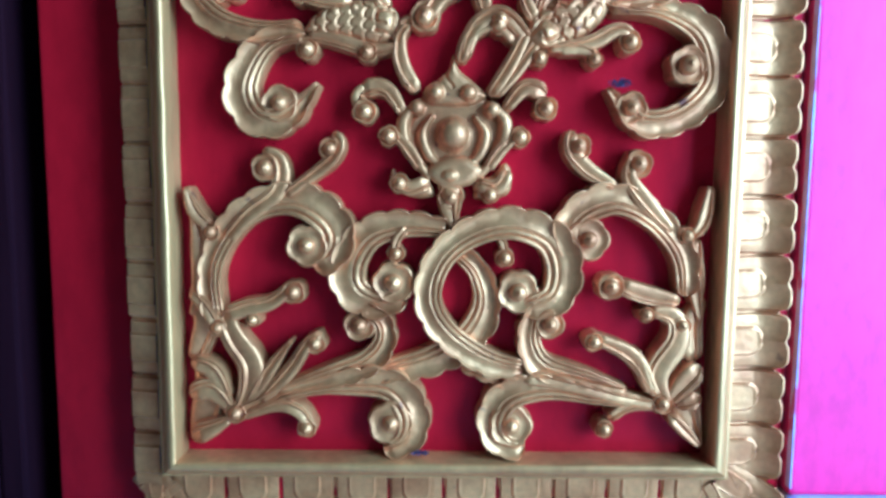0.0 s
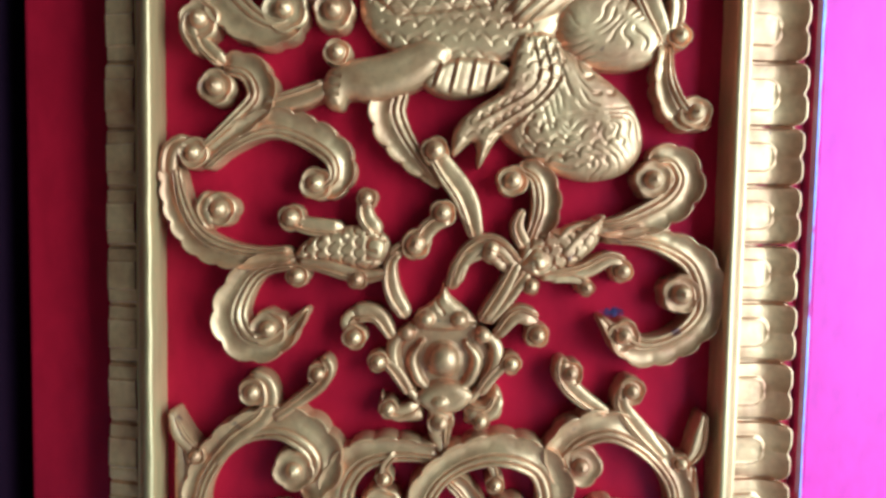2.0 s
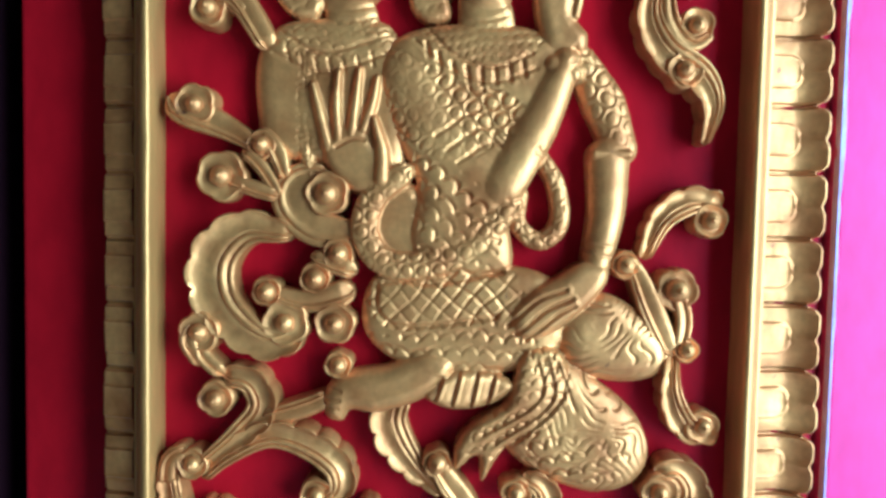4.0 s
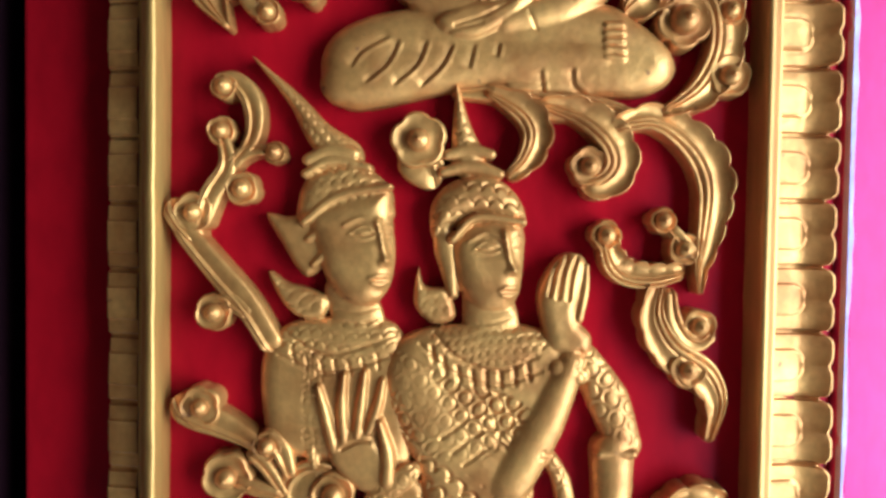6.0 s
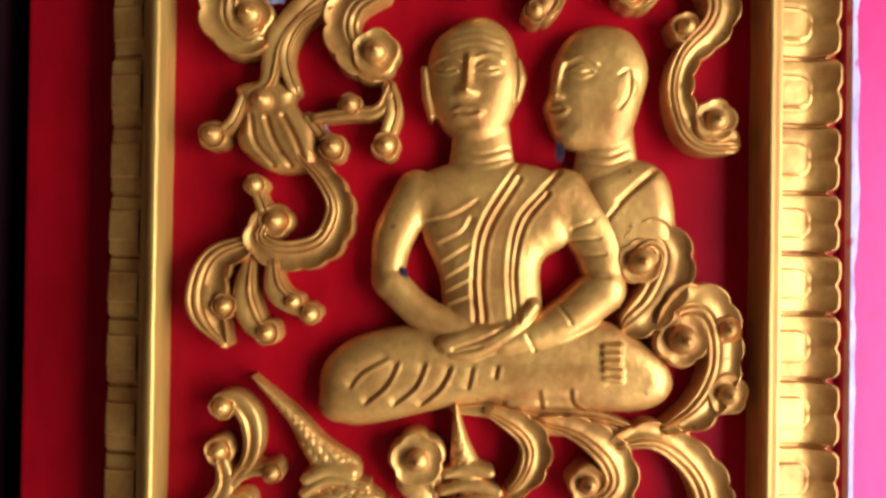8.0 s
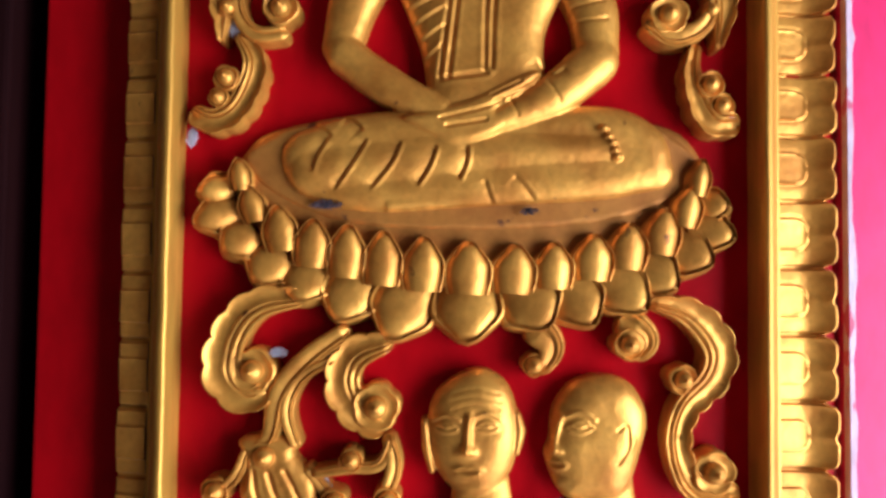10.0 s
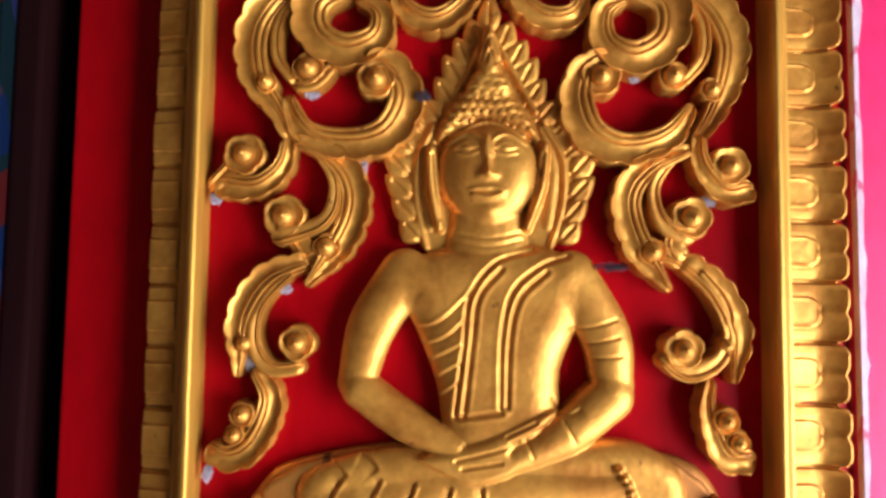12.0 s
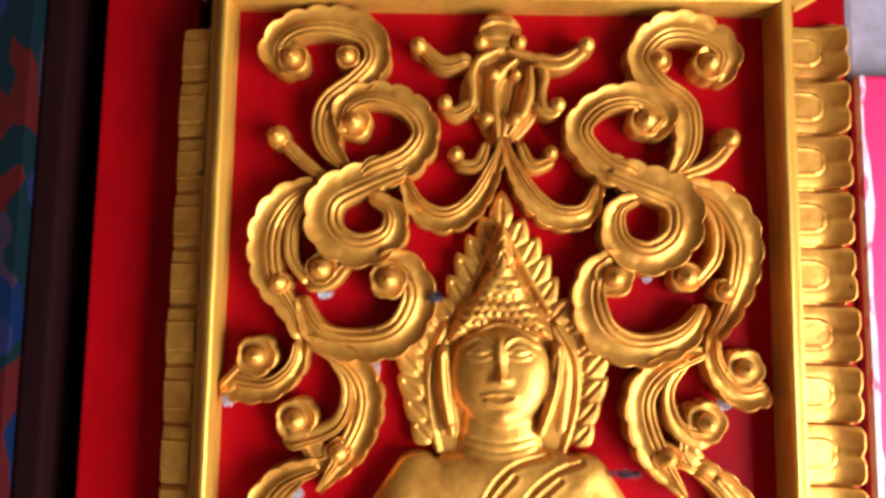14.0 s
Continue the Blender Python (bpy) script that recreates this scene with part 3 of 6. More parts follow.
# dark sheet below the mural, painted with the same near-black recess shade
box("recess_panel", (-1.6, 0.006, 0.2), (-0.4205, 0.06, 1.799), RECESS_WOOD, side)
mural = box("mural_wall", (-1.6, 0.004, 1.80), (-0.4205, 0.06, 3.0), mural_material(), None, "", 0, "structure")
tagged(mural, "old painted mural wall in blues and reds", "mural")

# ---- the carved scrollwork, from the bottom up; places in mm on the door ----

low_left = thing("scroll_ornament", "gilded carved scroll with beaded curls in the lower corner", "carving", group="gilded scrolls on the door")
scroll(low_left, [(-197, 443), (-200, 484), (-186, 517), (-161, 540), (-128, 547), (-103, 536), (-90, 517), (-96, 497), (-112, 491)], [15.7, 17.6, 19.4, 22.2, 26.9, 26.9, 18.5], 1)
bud(low_left, -117, 507, 6.8, 16.7)
scroll(low_left, [(-186, 511), (-166, 533), (-144, 549), (-137, 566), (-141, 582), (-154, 585)], [10.2, 14.8, 15.7, 13.0, 9.3], 0)
bud(low_left, -151, 572, 6.4, 11.1)
scroll(low_left, [(-135, 549), (-108, 569), (-94, 581), (-88, 595), (-95, 601)], [8.3, 10.2, 12.0, 8.3], 0)
bud(low_left, -97, 588, 5.5, 8.8)
scroll(low_left, [(-218, 556), (-211, 535), (-198, 522)], [3.7, 13.9, 9.3], 0)
bud(low_left, -198, 518, 5.1, 7.6)
scroll(low_left, [(-214, 532), (-208, 499), (-211, 465), (-218, 445)], [3.7, 18.5, 16.7, 3.7], 0, 15)
scroll(low_left, [(-189, 446), (-170, 453), (-148, 458), (-132, 472)], [13.9, 15.7, 13.0, 9.3], 0)
bud(low_left, -129, 467, 6.0, 9.6)
bud(low_left, -164, 443, 4.7, 6.0)
scroll(low_left, [(-217, 467), (-205, 455), (-195, 438)], [6.5, 13.9, 9.3], 0)
bud(low_left, -194, 436, 5.1, 7.6)
scroll(low_left, [(-181, 359), (-169, 379), (-167, 404), (-180, 424), (-189, 446)], [7.4, 19.4, 23.2, 21.3, 15.7], 0)
scroll(low_left, [(-169, 369), (-153, 396), (-139, 416), (-131, 425)], [6.5, 13.9, 10.2, 2.8], 0)
scroll(low_left, [(-159, 371), (-133, 399), (-117, 424), (-105, 431)], [6.5, 13.9, 11.1, 7.4], 0)
bud(low_left, -111, 423, 5.5, 8.8)
scroll(low_left, [(-218, 406), (-200, 399), (-186, 374)], [12.0, 18.5, 8.3], 0)
scroll(low_left, [(-220, 376), (-202, 382), (-183, 363)], [15.7, 20.8, 8.3], 0)
scroll(low_left, [(-219, 340), (-204, 346), (-185, 356)], [20.4, 16.7, 6.5], 0)
bud(low_left, -180, 361, 6.0, 8.8)
scroll(low_left, [(-174, 357), (-145, 368), (-125, 363), (-115, 348)], [5.6, 11.1, 13.0, 9.3], 0)
bud(low_left, -119, 348, 5.5, 8.0)
scroll(low_left, [(-176, 362), (-130, 381), (-91, 389), (-47, 387), (-26, 362), (-31, 336), (-52, 327)], [7.4, 11.1, 14.8, 24.1, 26.9, 24.1, 13.9], 1)
bud(low_left, -46, 353, 7.2, 18.3)
scroll(low_left, [(-144, 381), (-110, 391), (-71, 403), (-52, 422), (-53, 443), (-71, 453)], [5.6, 13.0, 20.4, 19.4, 16.7, 12.0], -1)
bud(low_left, -73, 439, 6.8, 12.7)
scroll(low_left, [(-217, 472), (-204, 446), (-210, 423), (-218, 404)], [9.3, 26.9, 20.4, 13.0], 0, 13)
scroll(low_left, [(-214, 404), (-201, 381), (-209, 349), (-219, 330)], [16.7, 35.2, 32.4, 11.1], 0, 12)

ring_left = thing("scroll_ornament", "gilded interlaced carved ring with scalloped rim", "carving", group="gilded scrolls on the door")
scroll(ring_left, [(5, 522), (-33, 526), (-65, 518), (-82, 494), (-80, 469), (-57, 457), (-34, 466)], [13.0, 18.5, 23.2, 26.9, 26.9, 23.2, 16.7], -1)
bud(ring_left, -44, 476, 7.7, 16.7)
bud(ring_left, -42, 501, 5.1, 7.2)
scroll(ring_left, [(-32, 523), (-42, 512), (-42, 500)], [7.4, 7.4, 6.5], 0)
scroll(ring_left, [(-61, 395), (-13, 407), (21, 427), (36, 457), (28, 487), (11, 502)], [13.9, 20.8, 25.5, 24.1, 18.5, 13.0], -1, 18)

ring_right = thing("scroll_ornament", "gilded interlaced carved ring overlapping its twin", "carving", group="gilded scrolls on the door")
scroll(ring_right, [(70, 401), (37, 408), (1, 432), (-15, 462), (-6, 496), (20, 519), (55, 528), (89, 516), (101, 490), (94, 463), (66, 454)], [15.7, 19.4, 20.4, 20.4, 21.3, 22.2, 23.2, 25.0, 27.8, 25.0, 16.7], 1, 22)
bud(ring_right, 62, 469, 7.7, 16.7, 22)
bud(ring_right, 50, 498, 5.5, 7.6, 22)
scroll(ring_right, [(14, 408), (41, 398), (58, 386)], [13.9, 20.4, 9.3], -1, 17)
scroll(ring_right, [(41, 523), (48, 512), (51, 499)], [7.4, 7.4, 6.5], 0)

low_right = thing("scroll_ornament", "gilded carved scroll with beaded curls in the other lower corner", "carving", group="gilded scrolls on the door")
scroll(low_right, [(158, 383), (124, 393), (85, 403), (72, 427), (78, 452), (99, 455)], [5.6, 13.0, 20.4, 19.4, 16.7, 11.1], 1)
bud(low_right, 90, 441, 6.4, 11.9)
scroll(low_right, [(68, 395), (104, 389), (144, 379), (183, 371)], [12.0, 13.9, 12.0, 7.4], 0)
scroll(low_right, [(183, 371), (129, 379), (85, 386), (52, 377), (41, 353), (52, 333), (71, 332)], [6.5, 11.1, 15.7, 23.2, 25.0, 22.2, 13.9], -1)
bud(low_right, 58, 351, 7.2, 17.5)
scroll(low_right, [(186, 369), (161, 369), (143, 358)], [6.5, 10.2, 9.3], 0)
bud(low_right, 139, 349, 5.5, 7.6)
scroll(low_right, [(185, 377), (163, 412), (131, 429)], [6.5, 15.7, 9.3], 0)
bud(low_right, 128, 426, 5.5, 8.0)
scroll(low_right, [(179, 380), (170, 402), (166, 420)], [6.5, 12.0, 2.8], 0)
scroll(low_right, [(194, 369), (183, 397), (200, 427), (197, 448), (175, 453)], [8.3, 20.4, 23.2, 18.5, 8.3], 0)
bud(low_right, 172, 450, 5.1, 6.4)
scroll(low_right, [(201, 461), (172, 467), (148, 475)], [10.2, 16.7, 13.9], 0)
bud(low_right, 141, 474, 6.4, 11.1)
bud(low_right, 203, 441, 5.1, 7.6)
bud(low_right, 189, 372, 6.0, 8.8)
scroll(low_right, [(196, 361), (210, 347), (223, 334)], [9.3, 12.0, 3.7], 0)
scroll(low_right, [(222, 405), (204, 385), (193, 372)], [18.5, 20.4, 7.4], 0)
scroll(low_right, [(224, 377), (203, 369)], [20.4, 9.3], 0)
scroll(low_right, [(222, 560), (218, 529), (208, 517)], [3.7, 15.7, 7.4], 0)
bud(low_right, 204, 518, 5.1, 7.2)
scroll(low_right, [(215, 515), (215, 479), (220, 444)], [4.6, 18.5, 3.7], 0, 15)
scroll(low_right, [(207, 466), (202, 502), (177, 533), (143, 549), (114, 539), (102, 520), (112, 498)], [15.7, 18.5, 19.4, 21.3, 25.9, 24.1, 16.7], -1)
bud(low_right, 121, 514, 7.2, 16.7)
scroll(low_right, [(192, 521), (167, 548), (152, 568), (158, 585)], [7.4, 15.7, 13.9, 9.3], 0)
bud(low_right, 161, 578, 6.4, 11.1)
scroll(low_right, [(143, 558), (118, 573), (103, 591), (105, 605)], [7.4, 13.9, 15.7, 9.3], 0)
bud(low_right, 110, 592, 6.0, 10.4)
scroll(low_right, [(223, 464), (213, 439), (218, 407)], [7.4, 22.2, 16.7], 0, 13)
scroll(low_right, [(222, 405), (210, 382), (218, 350), (228, 329)], [16.7, 30.6, 22.2, 3.7], 0, 12)

lotus_bud = thing("scroll_ornament", "gilded carved lotus bud with side curls on the red panel", "carving", group="gilded scrolls on the door")
scroll(lotus_bud, [(-36, 618), (-51, 639), (-71, 637)], [8.3, 13.9, 15.7], 0)
bud(lotus_bud, -68, 619, 6.4, 9.6)
scroll(lotus_bud, [(48, 621), (65, 641), (82, 634)], [8.3, 13.9, 15.7], 0)
bud(lotus_bud, 82, 623, 6.4, 9.6)
scroll(lotus_bud, [(-21, 572), (-35, 593), (-47, 603)], [8.3, 12.0, 7.4], 0)
bud(lotus_bud, -48, 599, 6.0, 8.4)
scroll(lotus_bud, [(34, 572), (49, 593), (61, 601)], [8.3, 12.0, 7.4], 0)
bud(lotus_bud, 61, 599, 6.0, 8.4)
scroll(lotus_bud, [(-14, 562), (-33, 555), (-42, 566)], [12.0, 13.9, 7.4], 0)
bud(lotus_bud, -39, 560, 5.5, 8.0)
scroll(lotus_bud, [(24, 560), (43, 556), (52, 572)], [12.0, 15.7, 9.3], 0)
bud(lotus_bud, 37, 551, 5.5, 7.2)
scroll(lotus_bud, [(5, 560), (3, 540), (8, 522)], [18.5, 21.3, 3.7], 0)
bud(lotus_bud, 4, 549, 6.4, 10.4)
scroll(lotus_bud, [(-30, 640), (-40, 661), (-39, 684)], [11.1, 10.2, 10.2], 0)
scroll(lotus_bud, [(36, 633), (54, 662), (65, 685)], [11.1, 12.0, 9.3], 0)
scroll(lotus_bud, [(11, 660), (18, 682), (40, 692), (57, 677)], [10.2, 12.0, 13.0, 11.1], 0)
bud(lotus_bud, 42, 690, 6.4, 8.0)
bud(lotus_bud, -19, 695, 7.2, 11.1)
bud(lotus_bud, 76, 663, 5.1, 6.4)

swirl_left = thing("scroll_ornament", "gilded carved scroll with scalloped leaf and beads beside a scaly motif", "carving", group="gilded scrolls on the door")
scroll(swirl_left, [(-115, 680), (-144, 677), (-161, 661), (-171, 634), (-158, 611), (-133, 613), (-106, 642)], [9.3, 16.7, 21.3, 25.9, 23.2, 17.6, 2.8], -1)
bud(swirl_left, -138, 625, 6.8, 14.3)
scroll(swirl_left, [(-219, 758), (-212, 721), (-194, 694), (-158, 683), (-119, 687)], [13.9, 19.4, 20.4, 16.7, 10.2], -1)
scroll(swirl_left, [(-185, 706), (-194, 723), (-185, 735)], [9.3, 13.0, 9.3], 0)
bud(swirl_left, -178, 722, 6.8, 12.7)
bud(swirl_left, -199, 767, 6.4, 11.9)
scroll(swirl_left, [(-221, 747), (-218, 771), (-204, 778)], [13.9, 13.9, 10.2], 0)
scroll(swirl_left, [(-193, 756), (-172, 776), (-140, 792), (-109, 786), (-83, 768), (-80, 747), (-95, 735)], [11.1, 15.7, 18.5, 21.3, 23.2, 19.4, 12.0], 1)
bud(swirl_left, -100, 744, 6.8, 12.7)
scroll(swirl_left, [(-191, 767), (-163, 790), (-144, 812), (-153, 835), (-176, 839)], [10.2, 15.7, 21.3, 22.2, 13.9], -1)
bud(swirl_left, -181, 820, 7.2, 13.5)
scroll(swirl_left, [(-144, 804), (-113, 813), (-90, 823)], [13.0, 16.7, 13.9], 0)
bud(swirl_left, -84, 849, 6.4, 10.4)
scroll(swirl_left, [(-82, 823), (-79, 839)], [12.0, 12.0], 0)
scroll(swirl_left, [(-78, 707), (-103, 709), (-120, 713)], [13.0, 15.7, 11.1], 0)
bud(swirl_left, -120, 716, 7.2, 10.4)
scroll(swirl_left, [(-49, 704), (-61, 719), (-59, 733)], [13.0, 14.8, 9.3], 0)
bud(swirl_left, -59, 733, 5.5, 8.0)
scroll(swirl_left, [(-38, 673), (-62, 669), (-94, 677), (-115, 679)], [6.5, 12.0, 12.0, 7.4], 0)
bud(swirl_left, -115, 669, 6.4, 8.8)
bud(swirl_left, -66, 667, 6.0, 8.0)
scroll(swirl_left, [(-25, 636), (-38, 659), (-39, 682), (-31, 689)], [11.1, 13.9, 12.0, 5.6], 0)

stem_middle = thing("scroll_ornament", "gilded carved stem rising between two scaly motifs to the kneeling figures", "carving", group="gilded scrolls on the door")
scroll(stem_middle, [(-18, 693), (-7, 712), (10, 718)], [13.0, 15.7, 9.3], 0)
bud(stem_middle, -18, 697, 7.2, 11.1)
bud(stem_middle, 3, 722, 7.2, 10.4)
scroll(stem_middle, [(31, 701), (21, 734), (2, 761), (-7, 779)], [11.1, 19.4, 19.4, 11.1], 0)
bud(stem_middle, -4, 772, 7.7, 11.1)
scroll(stem_middle, [(0, 743), (-26, 769), (-44, 801), (-35, 829)], [3.7, 19.4, 26.9, 20.4], 1, 15)
scroll(stem_middle, [(14, 664), (22, 688), (40, 700), (54, 693), (66, 678)], [10.2, 13.0, 13.9, 13.0, 10.2], 0)
bud(stem_middle, 43, 694, 6.4, 8.4)
scroll(stem_middle, [(39, 633), (59, 656), (74, 677)], [10.2, 12.0, 8.3], 0)
bud(stem_middle, 76, 664, 5.1, 6.4)

swirl_right = thing("scroll_ornament", "gilded carved scroll with leafy curls below a kneeling figure", "carving", group="gilded scrolls on the door")
scroll(swirl_right, [(83, 671), (118, 676), (140, 688), (153, 683)], [5.6, 12.0, 13.0, 9.3], 0)
bud(swirl_right, 150, 677, 6.4, 8.8)
bud(swirl_right, 121, 663, 5.1, 6.8)
scroll(swirl_right, [(92, 669), (113, 671), (124, 664)], [4.6, 9.3, 7.4], 0)
scroll(swirl_right, [(76, 697), (87, 726), (82, 753), (65, 762)], [12.0, 20.4, 19.4, 12.0], -1)
bud(swirl_right, 59, 749, 6.8, 11.9)
scroll(swirl_right, [(110, 713), (149, 713), (185, 728), (201, 751), (189, 771), (170, 768)], [5.6, 13.9, 23.2, 24.1, 21.3, 13.9], -1)
bud(swirl_right, 173, 752, 7.7, 14.3)
scroll(swirl_right, [(72, 694), (63, 712), (69, 726)], [10.2, 13.0, 3.7], 0)
scroll(swirl_right, [(133, 704), (172, 705), (206, 691), (220, 668), (220, 641), (196, 617), (162, 612), (133, 640)], [7.4, 14.8, 20.4, 24.1, 22.2, 21.3, 20.4, 2.8], 1)
bud(swirl_right, 199, 659, 8.5, 15.1)
bud(swirl_right, 153, 624, 6.8, 12.7)

fan_right = thing("scroll_ornament", "gilded carved tendril climbing beside the kneeling figure", "carving", group="gilded scrolls on the door")
scroll(fan_right, [(154, 938), (167, 970), (191, 985), (215, 981)], [9.3, 15.7, 20.4, 13.9], 1)
bud(fan_right, 205, 969, 7.2, 12.7)
scroll(fan_right, [(180, 861), (161, 900), (150, 926), (140, 941)], [13.9, 19.4, 16.7, 9.3], 0)
bud(fan_right, 140, 933, 7.2, 10.4)
bud(fan_right, 181, 914, 9.4, 15.9)
bud(fan_right, 190, 867, 6.4, 9.6)
scroll(fan_right, [(179, 919), (188, 892), (185, 866)], [9.3, 13.9, 11.1], 0)
scroll(fan_right, [(180, 861), (180, 829), (194, 803), (219, 802)], [10.2, 15.7, 19.4, 13.9], -1)
bud(fan_right, 205, 806, 6.8, 12.7)

fan_left = thing("scroll_ornament", "gilded carved scroll with broad scalloped leaf beside the figures", "carving", group="gilded scrolls on the door")
scroll(fan_left, [(-140, 1012), (-160, 1026), (-186, 1039), (-209, 1048), (-219, 1058)], [10.2, 13.9, 19.4, 25.0, 20.4], 0)
scroll(fan_left, [(-133, 981), (-156, 988), (-174, 994)], [10.2, 13.0, 11.1], 0)
bud(fan_left, -198, 1051, 6.8, 15.1)
scroll(fan_left, [(-127, 995), (-137, 1021), (-151, 1031)], [8.3, 16.7, 13.9], 0)
bud(fan_left, -146, 1021, 6.8, 10.8)
scroll(fan_left, [(-131, 981), (-149, 1007), (-162, 1016)], [6.5, 12.0, 9.3], 0)
bud(fan_left, -177, 996, 8.5, 18.3)
scroll(fan_left, [(-67, 954), (-101, 957), (-124, 978), (-116, 996), (-93, 997)], [13.9, 28.7, 33.3, 25.9, 16.7], 0, 18)
bud(fan_left, -94, 984, 8.9, 15.9, 22)
scroll(fan_left, [(-122, 952), (-159, 956), (-183, 933), (-183, 902), (-163, 876), (-137, 864), (-114, 873)], [12.0, 23.2, 30.6, 32.4, 29.6, 23.2, 16.7], -1)
bud(fan_left, -126, 882, 7.2, 17.5)
bud(fan_left, -141, 906, 7.7, 11.1)
bud(fan_left, -103, 917, 7.7, 11.9)
bud(fan_left, -85, 937, 7.7, 11.9)
bud(fan_left, -87, 882, 8.1, 15.1)
scroll(fan_left, [(-73, 909), (-108, 899), (-137, 905)], [20.4, 18.5, 11.1], 0)
scroll(fan_left, [(-71, 923), (-93, 931), (-107, 935)], [15.7, 15.7, 9.3], 0)
scroll(fan_left, [(-194, 846), (-204, 866), (-199, 879)], [7.4, 15.7, 11.1], 0)
bud(fan_left, -194, 873, 7.2, 15.1)
scroll(fan_left, [(-175, 839), (-190, 852), (-195, 862)], [11.1, 13.9, 9.3], 0)

tail_right = thing("scroll_ornament", "gilded carved tendril with a hanging tail on the red panel", "carving", group="gilded scrolls on the door")
scroll(tail_right, [(157, 1154), (152, 1125), (166, 1098), (192, 1081), (204, 1059), (198, 1028)], [13.0, 18.5, 21.3, 24.1, 16.7, 5.6], -1)
bud(tail_right, 189, 1119, 6.8, 12.7)
bud(tail_right, 181, 1085, 6.8, 13.5)
scroll(tail_right, [(166, 1148), (170, 1121), (186, 1104), (201, 1114)], [7.4, 12.0, 13.0, 7.4], 0)
scroll(tail_right, [(119, 1274), (152, 1281), (183, 1262), (199, 1232), (195, 1188), (189, 1163), (189, 1144)], [11.1, 18.5, 23.2, 25.9, 21.3, 14.8, 2.3], 1)
bud(tail_right, 176, 1179, 6.8, 11.9)
bud(tail_right, 159, 1201, 6.4, 9.6)
scroll(tail_right, [(189, 1168), (174, 1185), (163, 1197)], [8.3, 12.0, 9.3], 0)
scroll(tail_right, [(177, 1163), (150, 1158), (125, 1164), (115, 1191)], [12.0, 17.6, 19.4, 12.0], -1)
bud(tail_right, 115, 1189, 7.2, 11.1)
scroll(tail_right, [(21, 1300), (50, 1286), (61, 1268), (55, 1247), (39, 1232)], [6.5, 18.5, 21.3, 17.6, 8.3], 1)
scroll(tail_right, [(62, 1291), (95, 1284), (120, 1265), (127, 1243), (114, 1227), (96, 1227)], [6.5, 16.7, 23.2, 24.1, 21.3, 13.9], 1)
bud(tail_right, 101, 1242, 7.2, 14.3)
scroll(tail_right, [(-6, 1298), (29, 1298), (64, 1289), (108, 1287), (139, 1279)], [6.5, 15.7, 20.4, 21.3, 13.9], 0, 15)
scroll(tail_right, [(-39, 1260), (-30, 1245), (-18, 1224)], [27.8, 38.9, 13.9], 0, 16)
bud(tail_right, -31, 1260, 8.9, 19.9)

tail_left = thing("scroll_ornament", "gilded carved branching tendril with beads on the red panel", "carving", group="gilded scrolls on the door")
scroll(tail_left, [(-140, 1095), (-162, 1130), (-184, 1155), (-204, 1179), (-216, 1195)], [16.7, 18.5, 20.4, 18.5, 15.7], 0)
scroll(tail_left, [(-199, 1179), (-212, 1194), (-222, 1212)], [13.9, 21.3, 18.5], 0)
bud(tail_left, -204, 1202, 7.2, 14.3)
bud(tail_left, -188, 1125, 7.2, 13.5)
scroll(tail_left, [(-159, 1120), (-172, 1133), (-187, 1135)], [8.3, 16.7, 13.9], 0)
scroll(tail_left, [(-199, 1189), (-191, 1216), (-178, 1238), (-183, 1263)], [13.0, 16.7, 14.8, 9.3], 0)
bud(tail_left, -167, 1221, 7.2, 11.9)
bud(tail_left, -183, 1265, 6.0, 10.4)
bud(tail_left, -142, 1249, 6.4, 8.0)
scroll(tail_left, [(-179, 1238), (-161, 1251), (-146, 1250)], [8.3, 13.0, 7.4], 0)
scroll(tail_left, [(-175, 1236), (-159, 1261), (-160, 1289), (-174, 1305), (-186, 1302)], [7.4, 11.1, 15.7, 15.7, 11.1], 0)
bud(tail_left, -181, 1299, 6.8, 9.6)

knee_scroll = thing("scroll_ornament", "gilded carved scroll with large beads behind the seated pair", "carving", group="gilded scrolls on the door")
scroll(knee_scroll, [(127, 1361), (151, 1380), (164, 1407), (163, 1428), (145, 1437), (127, 1422)], [18.5, 28.7, 29.6, 25.9, 20.4, 13.0], -1)
bud(knee_scroll, 139, 1415, 10.6, 16.7)
scroll(knee_scroll, [(155, 1362), (168, 1381), (190, 1385), (204, 1364), (204, 1329), (187, 1299), (157, 1284)], [8.3, 23.2, 25.9, 24.1, 23.2, 20.4, 4.6], 1)
bud(knee_scroll, 172, 1355, 11.5, 19.9)
bud(knee_scroll, 207, 1363, 6.8, 10.4)
bud(knee_scroll, 208, 1313, 8.1, 15.1)

flame_left = thing("scroll_ornament", "gilded carved flame-like scroll beside the seated pair", "carving", group="gilded scrolls on the door")
scroll(flame_left, [(-127, 1498), (-103, 1474), (-93, 1450), (-106, 1422), (-137, 1415), (-159, 1427), (-149, 1449)], [10.2, 15.7, 21.3, 21.3, 17.6, 11.1], 1)
bud(flame_left, -143, 1442, 7.7, 11.9)
bud(flame_left, -159, 1469, 6.0, 8.0)
scroll(flame_left, [(-159, 1469), (-154, 1456), (-150, 1445)], [6.5, 10.2, 10.2], 0)
scroll(flame_left, [(-161, 1424), (-188, 1409), (-194, 1375), (-178, 1344)], [12.0, 24.1, 28.7, 2.3], 1)
scroll(flame_left, [(-162, 1414), (-166, 1384), (-157, 1361), (-145, 1354)], [8.3, 16.7, 20.4, 12.0], 0)
scroll(flame_left, [(-145, 1413), (-141, 1387), (-115, 1371)], [8.3, 18.5, 10.2], 0)
